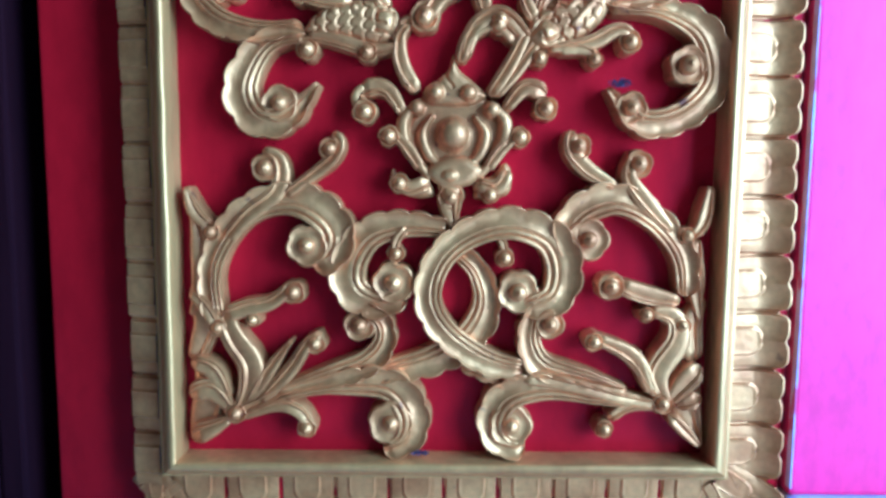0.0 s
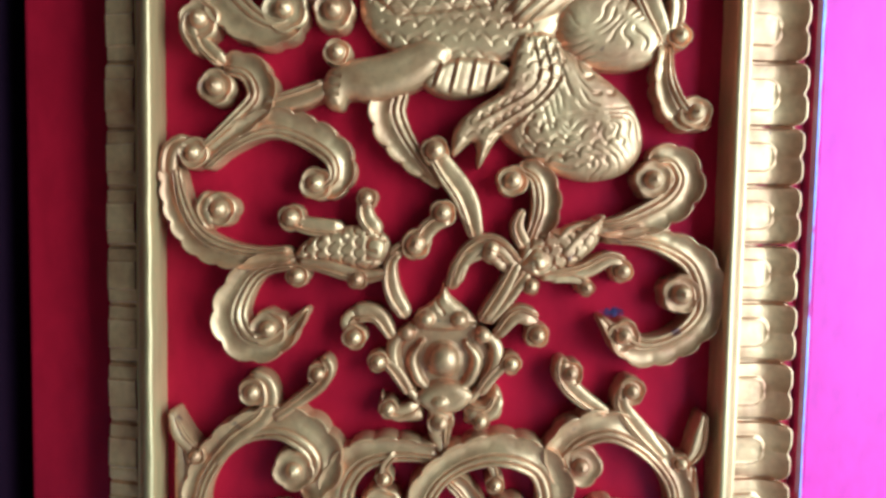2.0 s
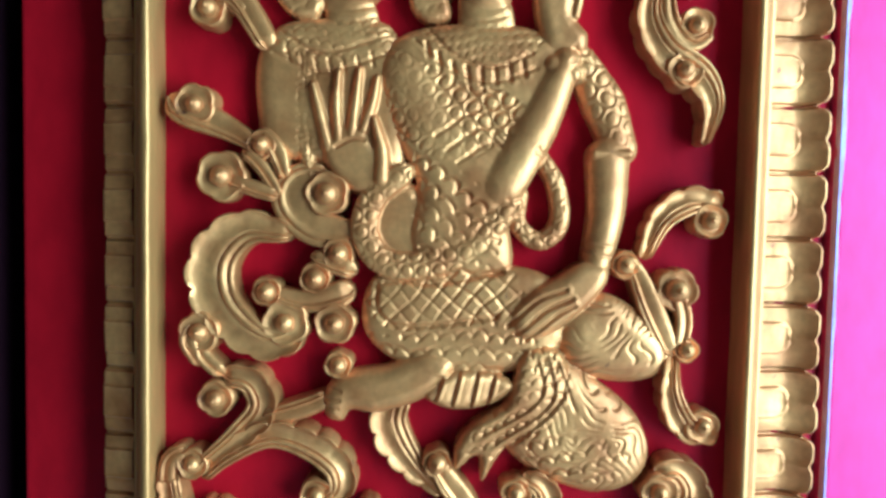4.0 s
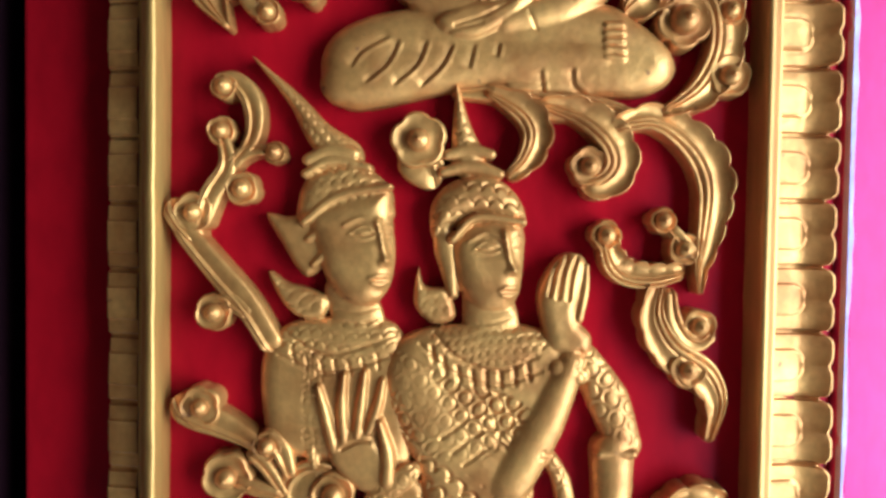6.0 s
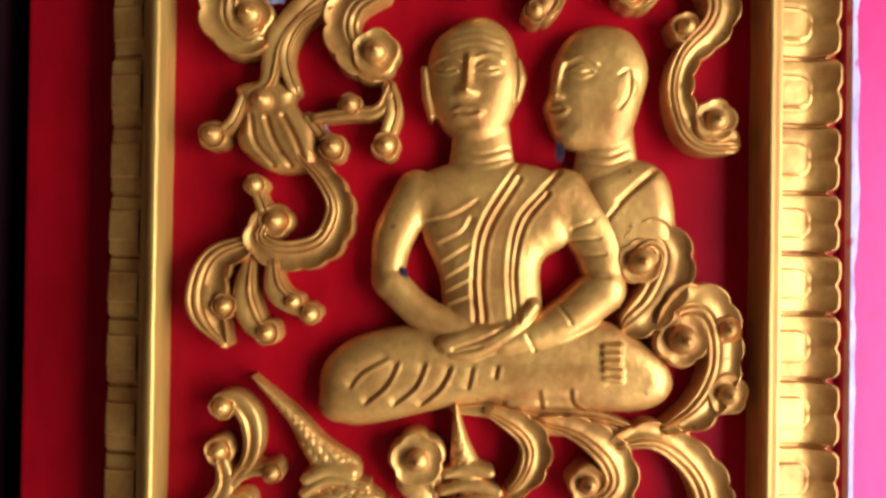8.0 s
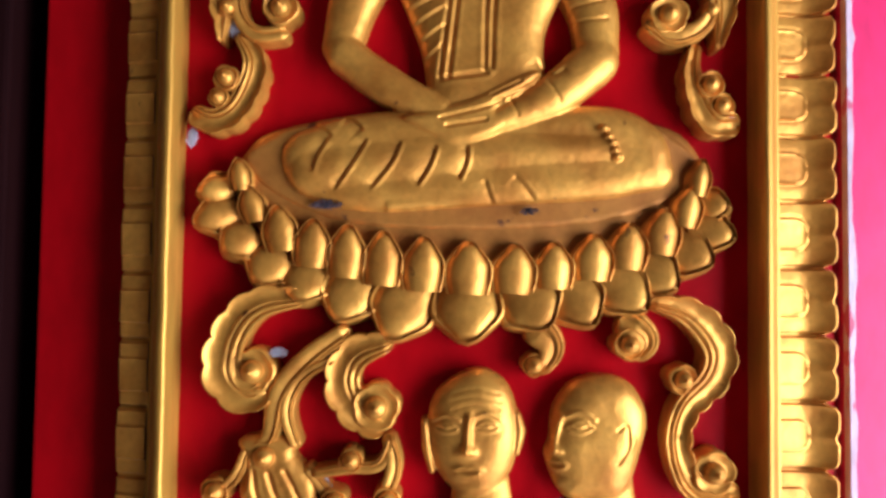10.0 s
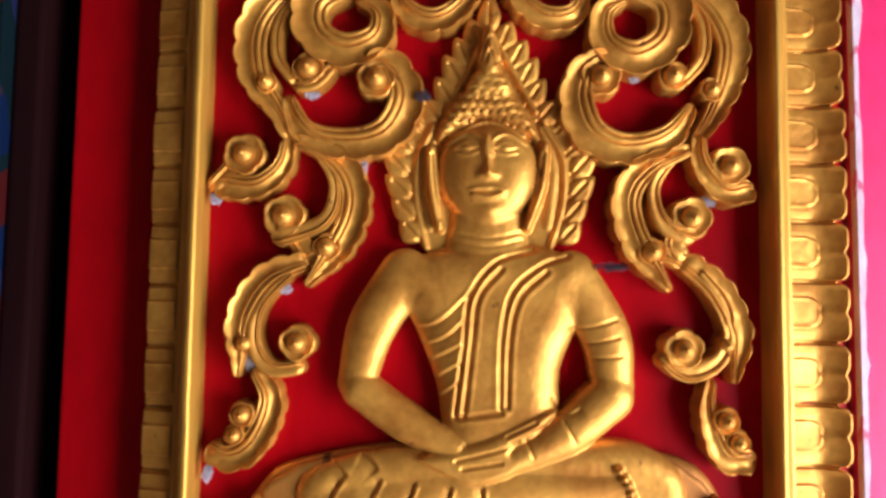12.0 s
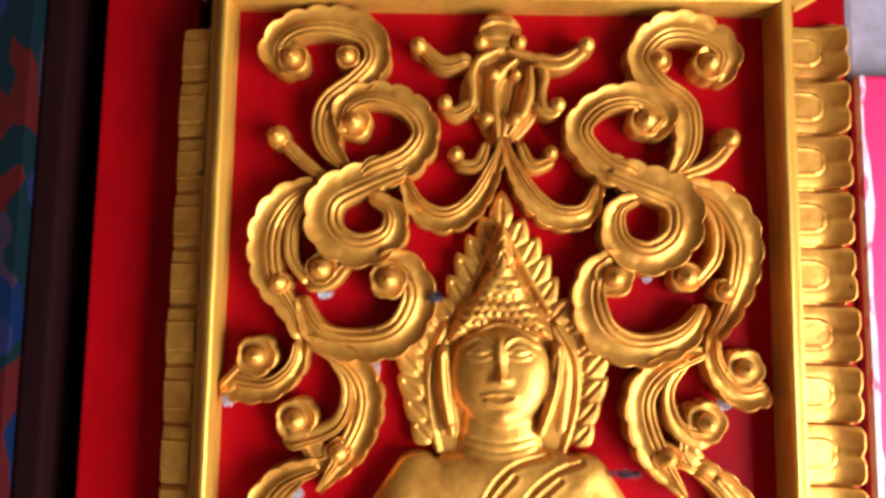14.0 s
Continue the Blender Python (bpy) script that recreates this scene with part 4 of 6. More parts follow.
bud(flame_left, -181, 1376, 6.4, 9.6)
bud(flame_left, -128, 1380, 6.0, 7.2)
bud(flame_left, -115, 1371, 6.8, 8.0)
bud(flame_left, -148, 1356, 6.8, 9.6)

hanging_left = thing("scroll_ornament", "gilded carved scroll with a drooping flower under the lotus base", "carving", group="gilded scrolls on the door")
scroll(hanging_left, [(-126, 1658), (-162, 1653), (-183, 1631), (-189, 1596), (-169, 1577), (-151, 1587)], [12.0, 21.3, 24.1, 25.9, 21.3, 13.0], -1)
bud(hanging_left, -165, 1600, 8.9, 16.7)
scroll(hanging_left, [(-91, 1633), (-122, 1610), (-144, 1583), (-151, 1548), (-164, 1540)], [13.0, 16.7, 16.7, 15.7, 9.3], 0)
scroll(hanging_left, [(-101, 1610), (-126, 1596), (-138, 1570), (-129, 1540)], [5.6, 10.2, 11.1, 8.3], 0)
scroll(hanging_left, [(-56, 1625), (-87, 1614), (-95, 1588), (-77, 1562), (-59, 1558)], [12.0, 23.2, 24.1, 23.2, 13.0], -1)
bud(hanging_left, -68, 1573, 8.9, 17.5)
scroll(hanging_left, [(-59, 1552), (-53, 1528), (-59, 1507)], [10.2, 13.9, 11.1], 0)
bud(hanging_left, -59, 1501, 7.2, 10.4)
scroll(hanging_left, [(-118, 1521), (-86, 1526), (-64, 1528), (-55, 1550)], [6.5, 9.3, 10.2, 6.5], 0)
bud(hanging_left, -87, 1532, 6.8, 8.8)
bud(hanging_left, -192, 1507, 7.7, 10.4)
bud(hanging_left, -154, 1534, 8.5, 11.9)
bud(hanging_left, -100, 1499, 7.7, 10.4)
scroll(hanging_left, [(-168, 1540), (-176, 1518), (-190, 1506)], [6.5, 9.3, 9.3], 0)

hanging_right = thing("scroll_ornament", "gilded carved scroll hanging from the lotus base", "carving", group="gilded scrolls on the door")
scroll(hanging_right, [(147, 1657), (179, 1649), (201, 1622), (196, 1597), (174, 1574), (168, 1544), (182, 1512), (217, 1509)], [8.3, 20.4, 24.1, 21.3, 16.7, 16.7, 19.4, 15.7], 1)
bud(hanging_right, 172, 1597, 6.8, 11.1)
bud(hanging_right, 196, 1525, 8.5, 15.9)
scroll(hanging_right, [(51, 1641), (69, 1622), (60, 1600)], [27.8, 23.2, 9.3], 0)
bud(hanging_right, 55, 1607, 6.8, 8.8)
scroll(hanging_right, [(124, 1645), (144, 1627), (133, 1613)], [27.8, 24.1, 11.1], 0)
bud(hanging_right, 130, 1624, 7.2, 11.9)

side_left = thing("scroll_ornament", "gilded carved scroll with beads beside the seated figure, cobwebs on it", "carving", group="gilded scrolls on the door")
scroll(side_left, [(-140, 1955), (-175, 1941), (-195, 1909), (-195, 1877), (-196, 1860)], [12.0, 18.5, 21.3, 17.6, 2.8], -1)
scroll(side_left, [(-153, 1946), (-179, 1918), (-183, 1886), (-169, 1867), (-143, 1869)], [5.6, 9.3, 10.2, 13.0, 11.1], 0)
bud(side_left, -149, 1888, 7.7, 13.5)
bud(side_left, -191, 1887, 6.0, 7.6)
bud(side_left, -162, 1990, 8.9, 15.9)
bud(side_left, -127, 1965, 7.7, 10.8)
scroll(side_left, [(-182, 1868), (-168, 1842), (-182, 1806), (-203, 1796), (-219, 1805)], [8.3, 16.7, 19.4, 19.4, 13.9], 1)
bud(side_left, -191, 1831, 6.8, 9.6)
bud(side_left, -197, 1815, 6.0, 7.6)

side_right = thing("scroll_ornament", "gilded carved scroll with beads beside the seated figure", "carving", group="gilded scrolls on the door")
scroll(side_right, [(160, 1960), (188, 1937), (205, 1901), (201, 1860)], [13.9, 20.4, 21.3, 2.8], 1)
scroll(side_right, [(174, 1951), (197, 1919), (192, 1882), (164, 1868), (143, 1882)], [5.6, 9.3, 11.1, 16.7, 13.0], 0)
bud(side_right, 161, 1887, 8.1, 15.1)
bud(side_right, 168, 1993, 8.9, 15.9)
bud(side_right, 136, 1965, 8.1, 11.1)
bud(side_right, 195, 1891, 5.5, 6.8)
scroll(side_right, [(183, 1864), (180, 1837), (195, 1801), (219, 1801)], [6.5, 15.7, 20.4, 15.7], -1)
bud(side_right, 194, 1831, 6.8, 10.4)
bud(side_right, 203, 1814, 6.4, 9.6)

upper_left = thing("scroll_ornament", "gilded carved ribbon scroll with scalloped rims near the panel top", "carving", group="gilded scrolls on the door")
scroll(upper_left, [(-174, 2280), (-195, 2296), (-180, 2318), (-147, 2325), (-113, 2316), (-104, 2291), (-120, 2269), (-143, 2248), (-144, 2219), (-128, 2196)], [13.9, 19.4, 21.3, 21.3, 21.3, 19.4, 19.4, 23.2, 21.3, 7.4], 1)
bud(upper_left, -176, 2291, 8.1, 12.7)
bud(upper_left, -129, 2293, 6.4, 9.6)
scroll(upper_left, [(-126, 2225), (-133, 2246), (-111, 2261), (-78, 2253), (-61, 2229), (-76, 2203), (-114, 2186)], [12.0, 16.7, 18.5, 19.4, 21.3, 23.2, 23.2], 1, 22)
scroll(upper_left, [(-76, 2203), (-114, 2188), (-143, 2171), (-143, 2142), (-117, 2127), (-89, 2138), (-87, 2162), (-108, 2173)], [20.4, 24.1, 25.9, 25.9, 25.9, 23.2, 18.5, 7.4], -1, 22)
bud(upper_left, -122, 2236, 8.1, 13.5)
scroll(upper_left, [(-141, 2185), (-166, 2204), (-186, 2224)], [8.3, 12.0, 11.1], 0)
bud(upper_left, -186, 2223, 7.7, 8.8)
scroll(upper_left, [(-151, 2185), (-179, 2170), (-194, 2141), (-190, 2104), (-170, 2076), (-160, 2054)], [7.4, 20.4, 24.1, 22.2, 15.7, 8.3], -1)
scroll(upper_left, [(-146, 2180), (-169, 2156), (-172, 2123), (-156, 2100)], [5.6, 9.3, 10.2, 7.4], 0)
bud(upper_left, -146, 2112, 8.9, 12.7)
bud(upper_left, -180, 2100, 6.4, 8.4)
scroll(upper_left, [(-158, 2098), (-140, 2100), (-125, 2116)], [9.3, 12.0, 8.3], 0)
scroll(upper_left, [(-163, 2090), (-147, 2058), (-110, 2050), (-78, 2060), (-64, 2092), (-79, 2120), (-98, 2116)], [7.4, 18.5, 23.2, 25.9, 25.9, 21.3, 13.0], -1)
bud(upper_left, -90, 2104, 8.9, 15.1)
scroll(upper_left, [(-160, 2054), (-164, 2031), (-186, 2013), (-220, 2016)], [10.2, 13.9, 17.6, 20.4], 1)
bud(upper_left, -196, 2040, 8.5, 15.9)
scroll(upper_left, [(-157, 2054), (-118, 2036), (-104, 2005), (-115, 1969), (-143, 1933)], [7.4, 18.5, 22.2, 21.3, 2.8], 1)
scroll(upper_left, [(-139, 2045), (-122, 2018), (-130, 1986), (-172, 1972)], [5.6, 9.3, 13.0, 19.4], 0)

upper_right = thing("scroll_ornament", "gilded carved ribbon scroll, twin of the one across the panel top", "carving", group="gilded scrolls on the door")
scroll(upper_right, [(186, 2275), (194, 2301), (170, 2321), (138, 2321), (118, 2296), (132, 2271), (156, 2252), (157, 2218), (144, 2194)], [13.9, 21.3, 21.3, 21.3, 19.4, 19.4, 22.2, 21.3, 7.4], -1)
bud(upper_right, 177, 2291, 8.1, 13.5)
bud(upper_right, 135, 2293, 6.4, 9.6)
scroll(upper_right, [(127, 2227), (141, 2244), (117, 2261), (85, 2256), (65, 2231), (84, 2203), (116, 2189)], [12.0, 16.7, 18.5, 19.4, 21.3, 23.2, 23.2], -1, 22)
scroll(upper_right, [(84, 2203), (116, 2191), (150, 2175), (151, 2142), (125, 2124), (98, 2136), (97, 2165), (117, 2175)], [20.4, 24.1, 25.9, 25.9, 25.9, 23.2, 18.5, 7.4], 1, 22)
bud(upper_right, 123, 2241, 8.1, 13.5)
scroll(upper_right, [(151, 2194), (178, 2205), (197, 2227)], [8.3, 12.0, 11.1], 0)
bud(upper_right, 192, 2226, 7.7, 8.8)
scroll(upper_right, [(156, 2189), (186, 2175), (204, 2143), (201, 2110), (188, 2078), (174, 2058)], [7.4, 20.4, 24.1, 22.2, 15.7, 8.3], 1)
scroll(upper_right, [(153, 2184), (177, 2161), (180, 2128), (162, 2104)], [5.6, 9.3, 10.2, 7.4], 0)
bud(upper_right, 154, 2110, 8.5, 11.9)
bud(upper_right, 186, 2099, 6.4, 9.6)
scroll(upper_right, [(171, 2087), (151, 2059), (115, 2049), (84, 2062), (74, 2094), (84, 2119), (104, 2123)], [7.4, 18.5, 23.2, 25.9, 25.9, 21.3, 13.0], 1)
bud(upper_right, 95, 2109, 8.9, 15.9)
scroll(upper_right, [(175, 2064), (176, 2037), (196, 2014), (221, 2019)], [8.3, 13.9, 19.4, 17.6], -1)
bud(upper_right, 200, 2036, 8.1, 15.1)
scroll(upper_right, [(170, 2050), (134, 2036), (115, 2009), (124, 1969), (151, 1933)], [7.4, 18.5, 23.2, 22.2, 3.7], -1)
scroll(upper_right, [(157, 2045), (138, 2018), (146, 1987), (173, 1978)], [5.6, 9.3, 13.0, 19.4], 0)

crest_top = thing("scroll_ornament", "gilded carved mask-like crest with curled arms below the top moulding", "carving", group="gilded scrolls on the door")
scroll(crest_top, [(-79, 2189), (-67, 2163), (-43, 2154), (-19, 2169), (-1, 2205), (3, 2226)], [7.4, 16.7, 19.4, 17.6, 12.0, 3.7], -1)
scroll(crest_top, [(84, 2187), (74, 2161), (48, 2158), (27, 2174), (11, 2202), (3, 2226)], [7.4, 16.7, 19.4, 17.6, 12.0, 3.7], 1)
scroll(crest_top, [(-10, 2221), (-19, 2200), (-37, 2203)], [5.6, 12.0, 8.3], 0)
bud(crest_top, -36, 2210, 5.1, 6.0)
scroll(crest_top, [(17, 2222), (27, 2200), (46, 2207)], [5.6, 12.0, 8.3], 0)
bud(crest_top, 43, 2212, 5.5, 6.0)
scroll(crest_top, [(-24, 2294), (-49, 2288), (-68, 2305)], [13.0, 13.9, 10.2], 0)
bud(crest_top, -69, 2303, 7.2, 0.0)
scroll(crest_top, [(27, 2294), (52, 2290), (75, 2306)], [13.0, 13.9, 10.2], 0)
bud(crest_top, 73, 2305, 7.2, 0.0)
scroll(crest_top, [(-21, 2255), (-39, 2244), (-47, 2254)], [11.1, 12.0, 8.3], 0)
bud(crest_top, -46, 2254, 6.4, 0.0)
scroll(crest_top, [(29, 2256), (44, 2245), (51, 2254)], [11.1, 12.0, 8.3], 0)
bud(crest_top, 49, 2253, 6.4, 0.0)
scroll(crest_top, [(-17, 2317), (0, 2321), (18, 2317)], [16.7, 23.2, 16.7], 0)
bud(crest_top, -16, 2307, 6.4, 0.0)
bud(crest_top, 16, 2307, 6.4, 0.0)

def join_beads():
    """Lets the nearest tendril of the same carving run on and curl round each bead that stands free."""
    ribbons = list(RIBBONS)
    for parent, x, z, cup, high in BEADS:
        here, best = np.array((x, z)), None
        mine = [q for q in ribbons if q[0] is parent]
        if any((np.hypot(*(q[1] - here).T) < q[3] + 0.9 * cup).any() for q in mine):
            continue
        for _, line, d, half, _ in mine:
            for end, way in ((line[-1], d[-1]), (line[0], -d[0])):
                far = np.hypot(*(here - end))
                if far < 42 and (best is None or far < best[0]):
                    best = far, end, way, half[len(half) // 2]
        if best:
            far, end, way, half = best
            aim = here - end
            ahead = way if way @ aim > -0.2 * far else aim / far
            scroll(parent, [tuple(end - 7 * ahead), tuple(end + 0.45 * far * (0.6 * ahead + 0.4 * aim / far)), tuple(here - 0.15 * aim)],
                   [1.5 * half, 1.5 * half, min(1.3 * cup, 2.0 * half + 3)], 0, high - 2.5)


join_beads()

# ---- the carved figures and motifs: swelling outlines, limbs and chased lines (mm on the door) ----

r = Relief(-52, 61, 535, 673, 0.7)
r.outline([(-14, 563), (-28, 558), (-40, 565), (-45, 574), (-48, 562), (-40, 552), (-26, 547), (-9, 549)], 7, 9, 6.0)
r.outline([(28, 564), (39, 568), (49, 579), (56, 571), (54, 552), (37, 546), (23, 548)], 7, 9, 6.0)
r.boss(-38, 557, 5.5, 5.5, 13, 6)
r.boss(40, 553, 5.0, 5.0, 13, 6)
r.outline([(6, 646), (29, 635), (47, 619), (48, 594), (38, 573), (26, 560), (7, 557), (-10, 560), (-24, 575), (-36, 598), (-35, 621), (-17, 636)], 5, 6, 8.0)
r.outline([(5, 668), (11, 655), (23, 645), (34, 633), (20, 626), (6, 624), (-10, 626), (-21, 635), (-9, 646), (0, 655)], 9, 9, 9.0)
r.cut([(5, 664), (-1, 650), (5, 640)], 1.1, 2.0)
r.limb([(-24, 628), (-36, 612), (-33, 590), (-15, 566)], [3.0, 6.5, 7.0, 4.0], 11, 8)
r.limb([(37, 627), (49, 612), (46, 590), (28, 567)], [3.0, 6.5, 7.0, 4.0], 11, 8)
r.cut([(-22, 622), (-31, 609), (-27, 590), (-12, 572)], 1.2, 2.6)
r.cut([(34, 622), (44, 610), (40, 590), (26, 573)], 1.2, 2.6)
r.limb([(-12, 616), (-20, 602), (-15, 584), (-3, 575)], [2.0, 5.0, 5.5, 2.5], 11, 7)
r.limb([(24, 616), (33, 602), (28, 584), (16, 575)], [2.0, 5.0, 5.5, 2.5], 11, 7)
r.outline([(-17, 571), (-5, 581), (7, 584), (21, 581), (31, 572), (23, 560), (7, 555), (-10, 560)], 13, 9, 9.0)
r.boss(6, 601, 15.5, 15.5, 12, 3)
r.boss(6, 601, 12.5, 13.0, 15, 12)
for x, z in ((-9, 635), (18, 635)):
    r.boss(x, z, 10.5, 9.5, 14, 4)
    r.boss(x, z, 6.8, 6.5, 18, 8)
for x, z in ((-25, 623), (38, 622)):
    r.boss(x, z, 6.8, 6.8, 15, 8)
r.boss(3, 567, 7.0, 5.0, 21, 5)
r.outline([(-8, 560), (2, 562), (14, 559), (12, 548), (5, 539), (-3, 548)], 12, 8, 7.0)
r.boss(2, 551, 6.0, 6.0, 18, 6)
r.build("lotus_body", GOLD, lotus_bud, "", "")

r = Relief(-126, -33, 667, 717, 0.6)
r.outline([(-120, 685), (-102, 704), (-76, 711), (-53, 710), (-39, 697), (-45, 678), (-62, 673), (-85, 678), (-106, 678)], 8, 13, 11.1)
r.scales(9.5, 2.9, 100, "scale")
r.boss(-52, 692, 9.5, 11.0, 16, 7)
r.cut([(-59, 684), (-46, 683), (-44, 698), (-56, 701), (-58, 692), (-51, 690)], 1.1, 2.2)
r.boss(-92, 699, 5.0, 4.5, 17, 5)
r.boss(-76, 702, 4.5, 4.0, 17, 5)
r.build("scaly_bud", GOLD, swirl_left, "", "")

r = Relief(58, 142, 664, 730, 0.6)
r.outline([(64, 677), (69, 699), (85, 711), (108, 713), (136, 724), (132, 700), (113, 681), (86, 670)], 8, 13, 11.1)
r.scales(9.5, 2.9, -60, "scale")
r.boss(81, 684, 14.0, 13.0, 15, 9)
r.boss(81, 683, 6.5, 6.0, 22, 5)
r.limb([(104, 692), (116, 706), (132, 720)], [5.0, 4.5, 1.2], 16, 6)
r.limb([(96, 700), (106, 711), (118, 716)], [4.0, 3.5, 1.2], 16, 5)
r.cut([(69, 683), (80, 695), (92, 683), (82, 676), (77, 683)], 1.3, 2)
r.build("scaly_bud", GOLD, swirl_right, "", "")

r = Relief(-52, 54, 2205, 2336, 0.7)
r.outline([(0, 2301), (19, 2300), (36, 2289), (41, 2269), (36, 2249), (19, 2225), (0, 2214), (-12, 2227), (-22, 2246), (-34, 2253), (-32, 2278), (-21, 2294)], 6, 4, 6.0)
r.outline([(-11, 2334), (11, 2334), (14, 2312), (9, 2298), (-11, 2298), (-15, 2312)], 9, 9, 8.0)
r.limb([(-3, 2300), (-17, 2293), (-24, 2279), (-23, 2264), (-25, 2252), (-40, 2246)], [3.5, 5.0, 5.5, 5.0, 6.0, 4.0], 12, 8)
r.limb([(8, 2301), (30, 2294), (38, 2280), (36, 2264), (38, 2251), (48, 2246)], [3.5, 5.0, 5.5, 5.0, 6.0, 4.0], 12, 8)
r.cut([(-14, 2290), (-19, 2279), (-18, 2263), (-21, 2250)], 1.1, 2.4)
r.cut([(27, 2290), (32, 2279), (31, 2263), (34, 2250)], 1.1, 2.4)
r.limb([(14, 2292), (3, 2283), (-4, 2270), (-4, 2251), (-1, 2222)], [2.5, 5.0, 5.5, 6.0, 2.0], 12, 8)
r.limb([(26, 2286), (25, 2264), (20, 2247), (9, 2228)], [3.5, 6.5, 6.0, 2.5], 12, 8)
r.cut([(14, 2272), (11, 2255), (8, 2240)], 1.5, 3.0)
for x, z, size in ((-5, 2279, 5.0), (14, 2279, 4.5), (-11, 2241, 6.0), (13, 2240, 6.5)):
    r.boss(x, z, size, size, 17, 7)
r.outline([(-6, 2240), (3, 2246), (11, 2238), (6, 2222), (1, 2210), (-4, 2222)], 13, 6, 6.0)
r.cut([(2, 2242), (1, 2216)], 1.1, 1.8)
r.build("crest_body", GOLD, crest_top, "", "")

r = Relief(-183, -107, 1472, 1559, 0.9)
r.outline([(-177, 1545), (-161, 1551), (-148, 1553), (-128, 1543), (-130, 1534), (-114, 1514), (-113, 1485), (-137, 1478), (-157, 1484), (-175, 1502), (-171, 1527)], 8, 12, 11.1)
r.boss(-155, 1533, 15.7, 12.0, 14, 8)
r.cut([(-163, 1523), (-159, 1502), (-145, 1485)], 1.6, 2.4)
r.cut([(-151, 1521), (-144, 1502), (-132, 1485)], 1.6, 2.4)
r.cut([(-138, 1523), (-129, 1506), (-122, 1489)], 1.6, 2.4)
r.cut([(-168, 1521), (-170, 1510)], 1.6, 2.4)
r.build("drooping_flower", GOLD, hanging_left, "", "")

r = Relief(-182, -26, 970, 1345, 0.85)
r.limb([(-159, 1322), (-128, 1291), (-109, 1265), (-90, 1247)], [1.4, 6.5, 11.6, 16.7], 8, 11)
r.scales(7, 1.4, -45, "scale")
r.limb([(-116, 1244), (-99, 1251), (-81, 1249)], [5.6, 7.4, 5.6], 14, 7)
r.limb([(-118, 1233), (-97, 1244), (-70, 1238)], [4.6, 6.5, 4.6], 13, 8)
r.outline([(-126, 1209), (-118, 1231), (-97, 1242), (-75, 1241), (-57, 1230), (-51, 1217), (-52, 1197), (-92, 1196), (-122, 1191)], 8, 14, 15.7)
r.scales(9, 1.2, 10, "scale")
r.outline([(-118, 1196), (-109, 1209), (-81, 1220), (-52, 1223), (-50, 1197), (-48, 1170), (-52, 1146), (-66, 1130), (-86, 1132), (-102, 1150), (-111, 1174)], 8, 17, 18.5)
r.limb([(-118, 1196), (-92, 1216), (-53, 1224)], [3.7, 4.2, 3.2], 20, 4)
r.outline([(-150, 1202), (-133, 1201), (-113, 1202), (-98, 1187), (-102, 1165), (-115, 1152), (-126, 1160), (-136, 1176)], 7, 11, 7.4)
r.limb([(-115, 1183), (-107, 1187), (-102, 1174), (-111, 1163)], [3.2, 4.2, 4.2, 2.8], 17, 4)
r.outline([(-148, 1158), (-133, 1149), (-117, 1145), (-100, 1137), (-104, 1121), (-124, 1121), (-139, 1136)], 7, 10, 6.5)
r.scales(10, 1.9, 30, "scale")
r.limb([(-86, 1143), (-78, 1121), (-77, 1099)], [18.5, 21.3, 23.2], 8, 9, blend=2)
r.cut([(-94, 1128), (-77, 1126), (-62, 1130)], 1.3, 1)
r.cut([(-95, 1120), (-77, 1117), (-60, 1122)], 1.3, 1)
r.outline([(-152, 1093), (-135, 1115), (-100, 1122), (-48, 1117), (-34, 1073), (-32, 1016), (-45, 976), (-77, 985), (-103, 1006), (-143, 1014), (-153, 1054)], 6, 12, 18.5)
r.scales(9, 1.4, 0, "scale", [(-143, 1110), (-104, 1119), (-47, 1116), (-47, 1094), (-86, 1085), (-121, 1088)])
r.scales(8, 1.0, 0, "scale", [(-119, 1071), (-104, 1076), (-103, 1011), (-116, 1010)])
r.cut([(-138, 1092), (-99, 1078), (-47, 1094)], 1.3, 1.8)
r.cut([(-130, 1107), (-99, 1093), (-47, 1108)], 1.3, 1.8)
r.cut([(-128, 1097), (-125, 1086)], 1.3, 1.5)
r.cut([(-117, 1092), (-114, 1081)], 1.3, 1.5)
r.cut([(-106, 1089), (-103, 1077)], 1.3, 1.5)
r.cut([(-95, 1087), (-92, 1076)], 1.3, 1.5)
r.cut([(-84, 1088), (-82, 1077)], 1.3, 1.5)
r.cut([(-73, 1090), (-71, 1079)], 1.3, 1.5)
r.cut([(-62, 1094), (-60, 1083)], 1.3, 1.5)
r.limb([(-112, 1084), (-114, 1050), (-112, 1016), (-104, 990)], [5.5, 6.0, 6.0, 4.5], 13, 5)
r.scales(7, 1.5, 45, "diamond")
r.outline([(-99, 1014), (-92, 1032), (-72, 1040), (-56, 1022), (-42, 1000), (-46, 982), (-70, 984), (-88, 996)], 13, 9, 9.0)
for x0, z0, x1, z1, x2, z2 in ((-94, 1020, -101, 1048, -106, 1068), (-86, 1026, -88, 1054, -86, 1078), (-76, 1030, -73, 1056, -70, 1080), (-67, 1034, -60, 1054, -56, 1074)):
    r.limb([(x0, z0), (x1, z1), (x2, z2)], [4.6, 4.4, 2.8], 17, 6)
r.limb([(-52, 996), (-52, 1018), (-58, 1042)], [6.5, 5.6, 3.0], 19, 7)
r.cut([(-88, 1020), (-76, 1026), (-66, 1026)], 1.1, 2.0)
r.cut([(-92, 990), (-72, 976), (-50, 978)], 1.2, 2.0)
r.swell(-73, 1188, 15.0, 9.4, -2.4)
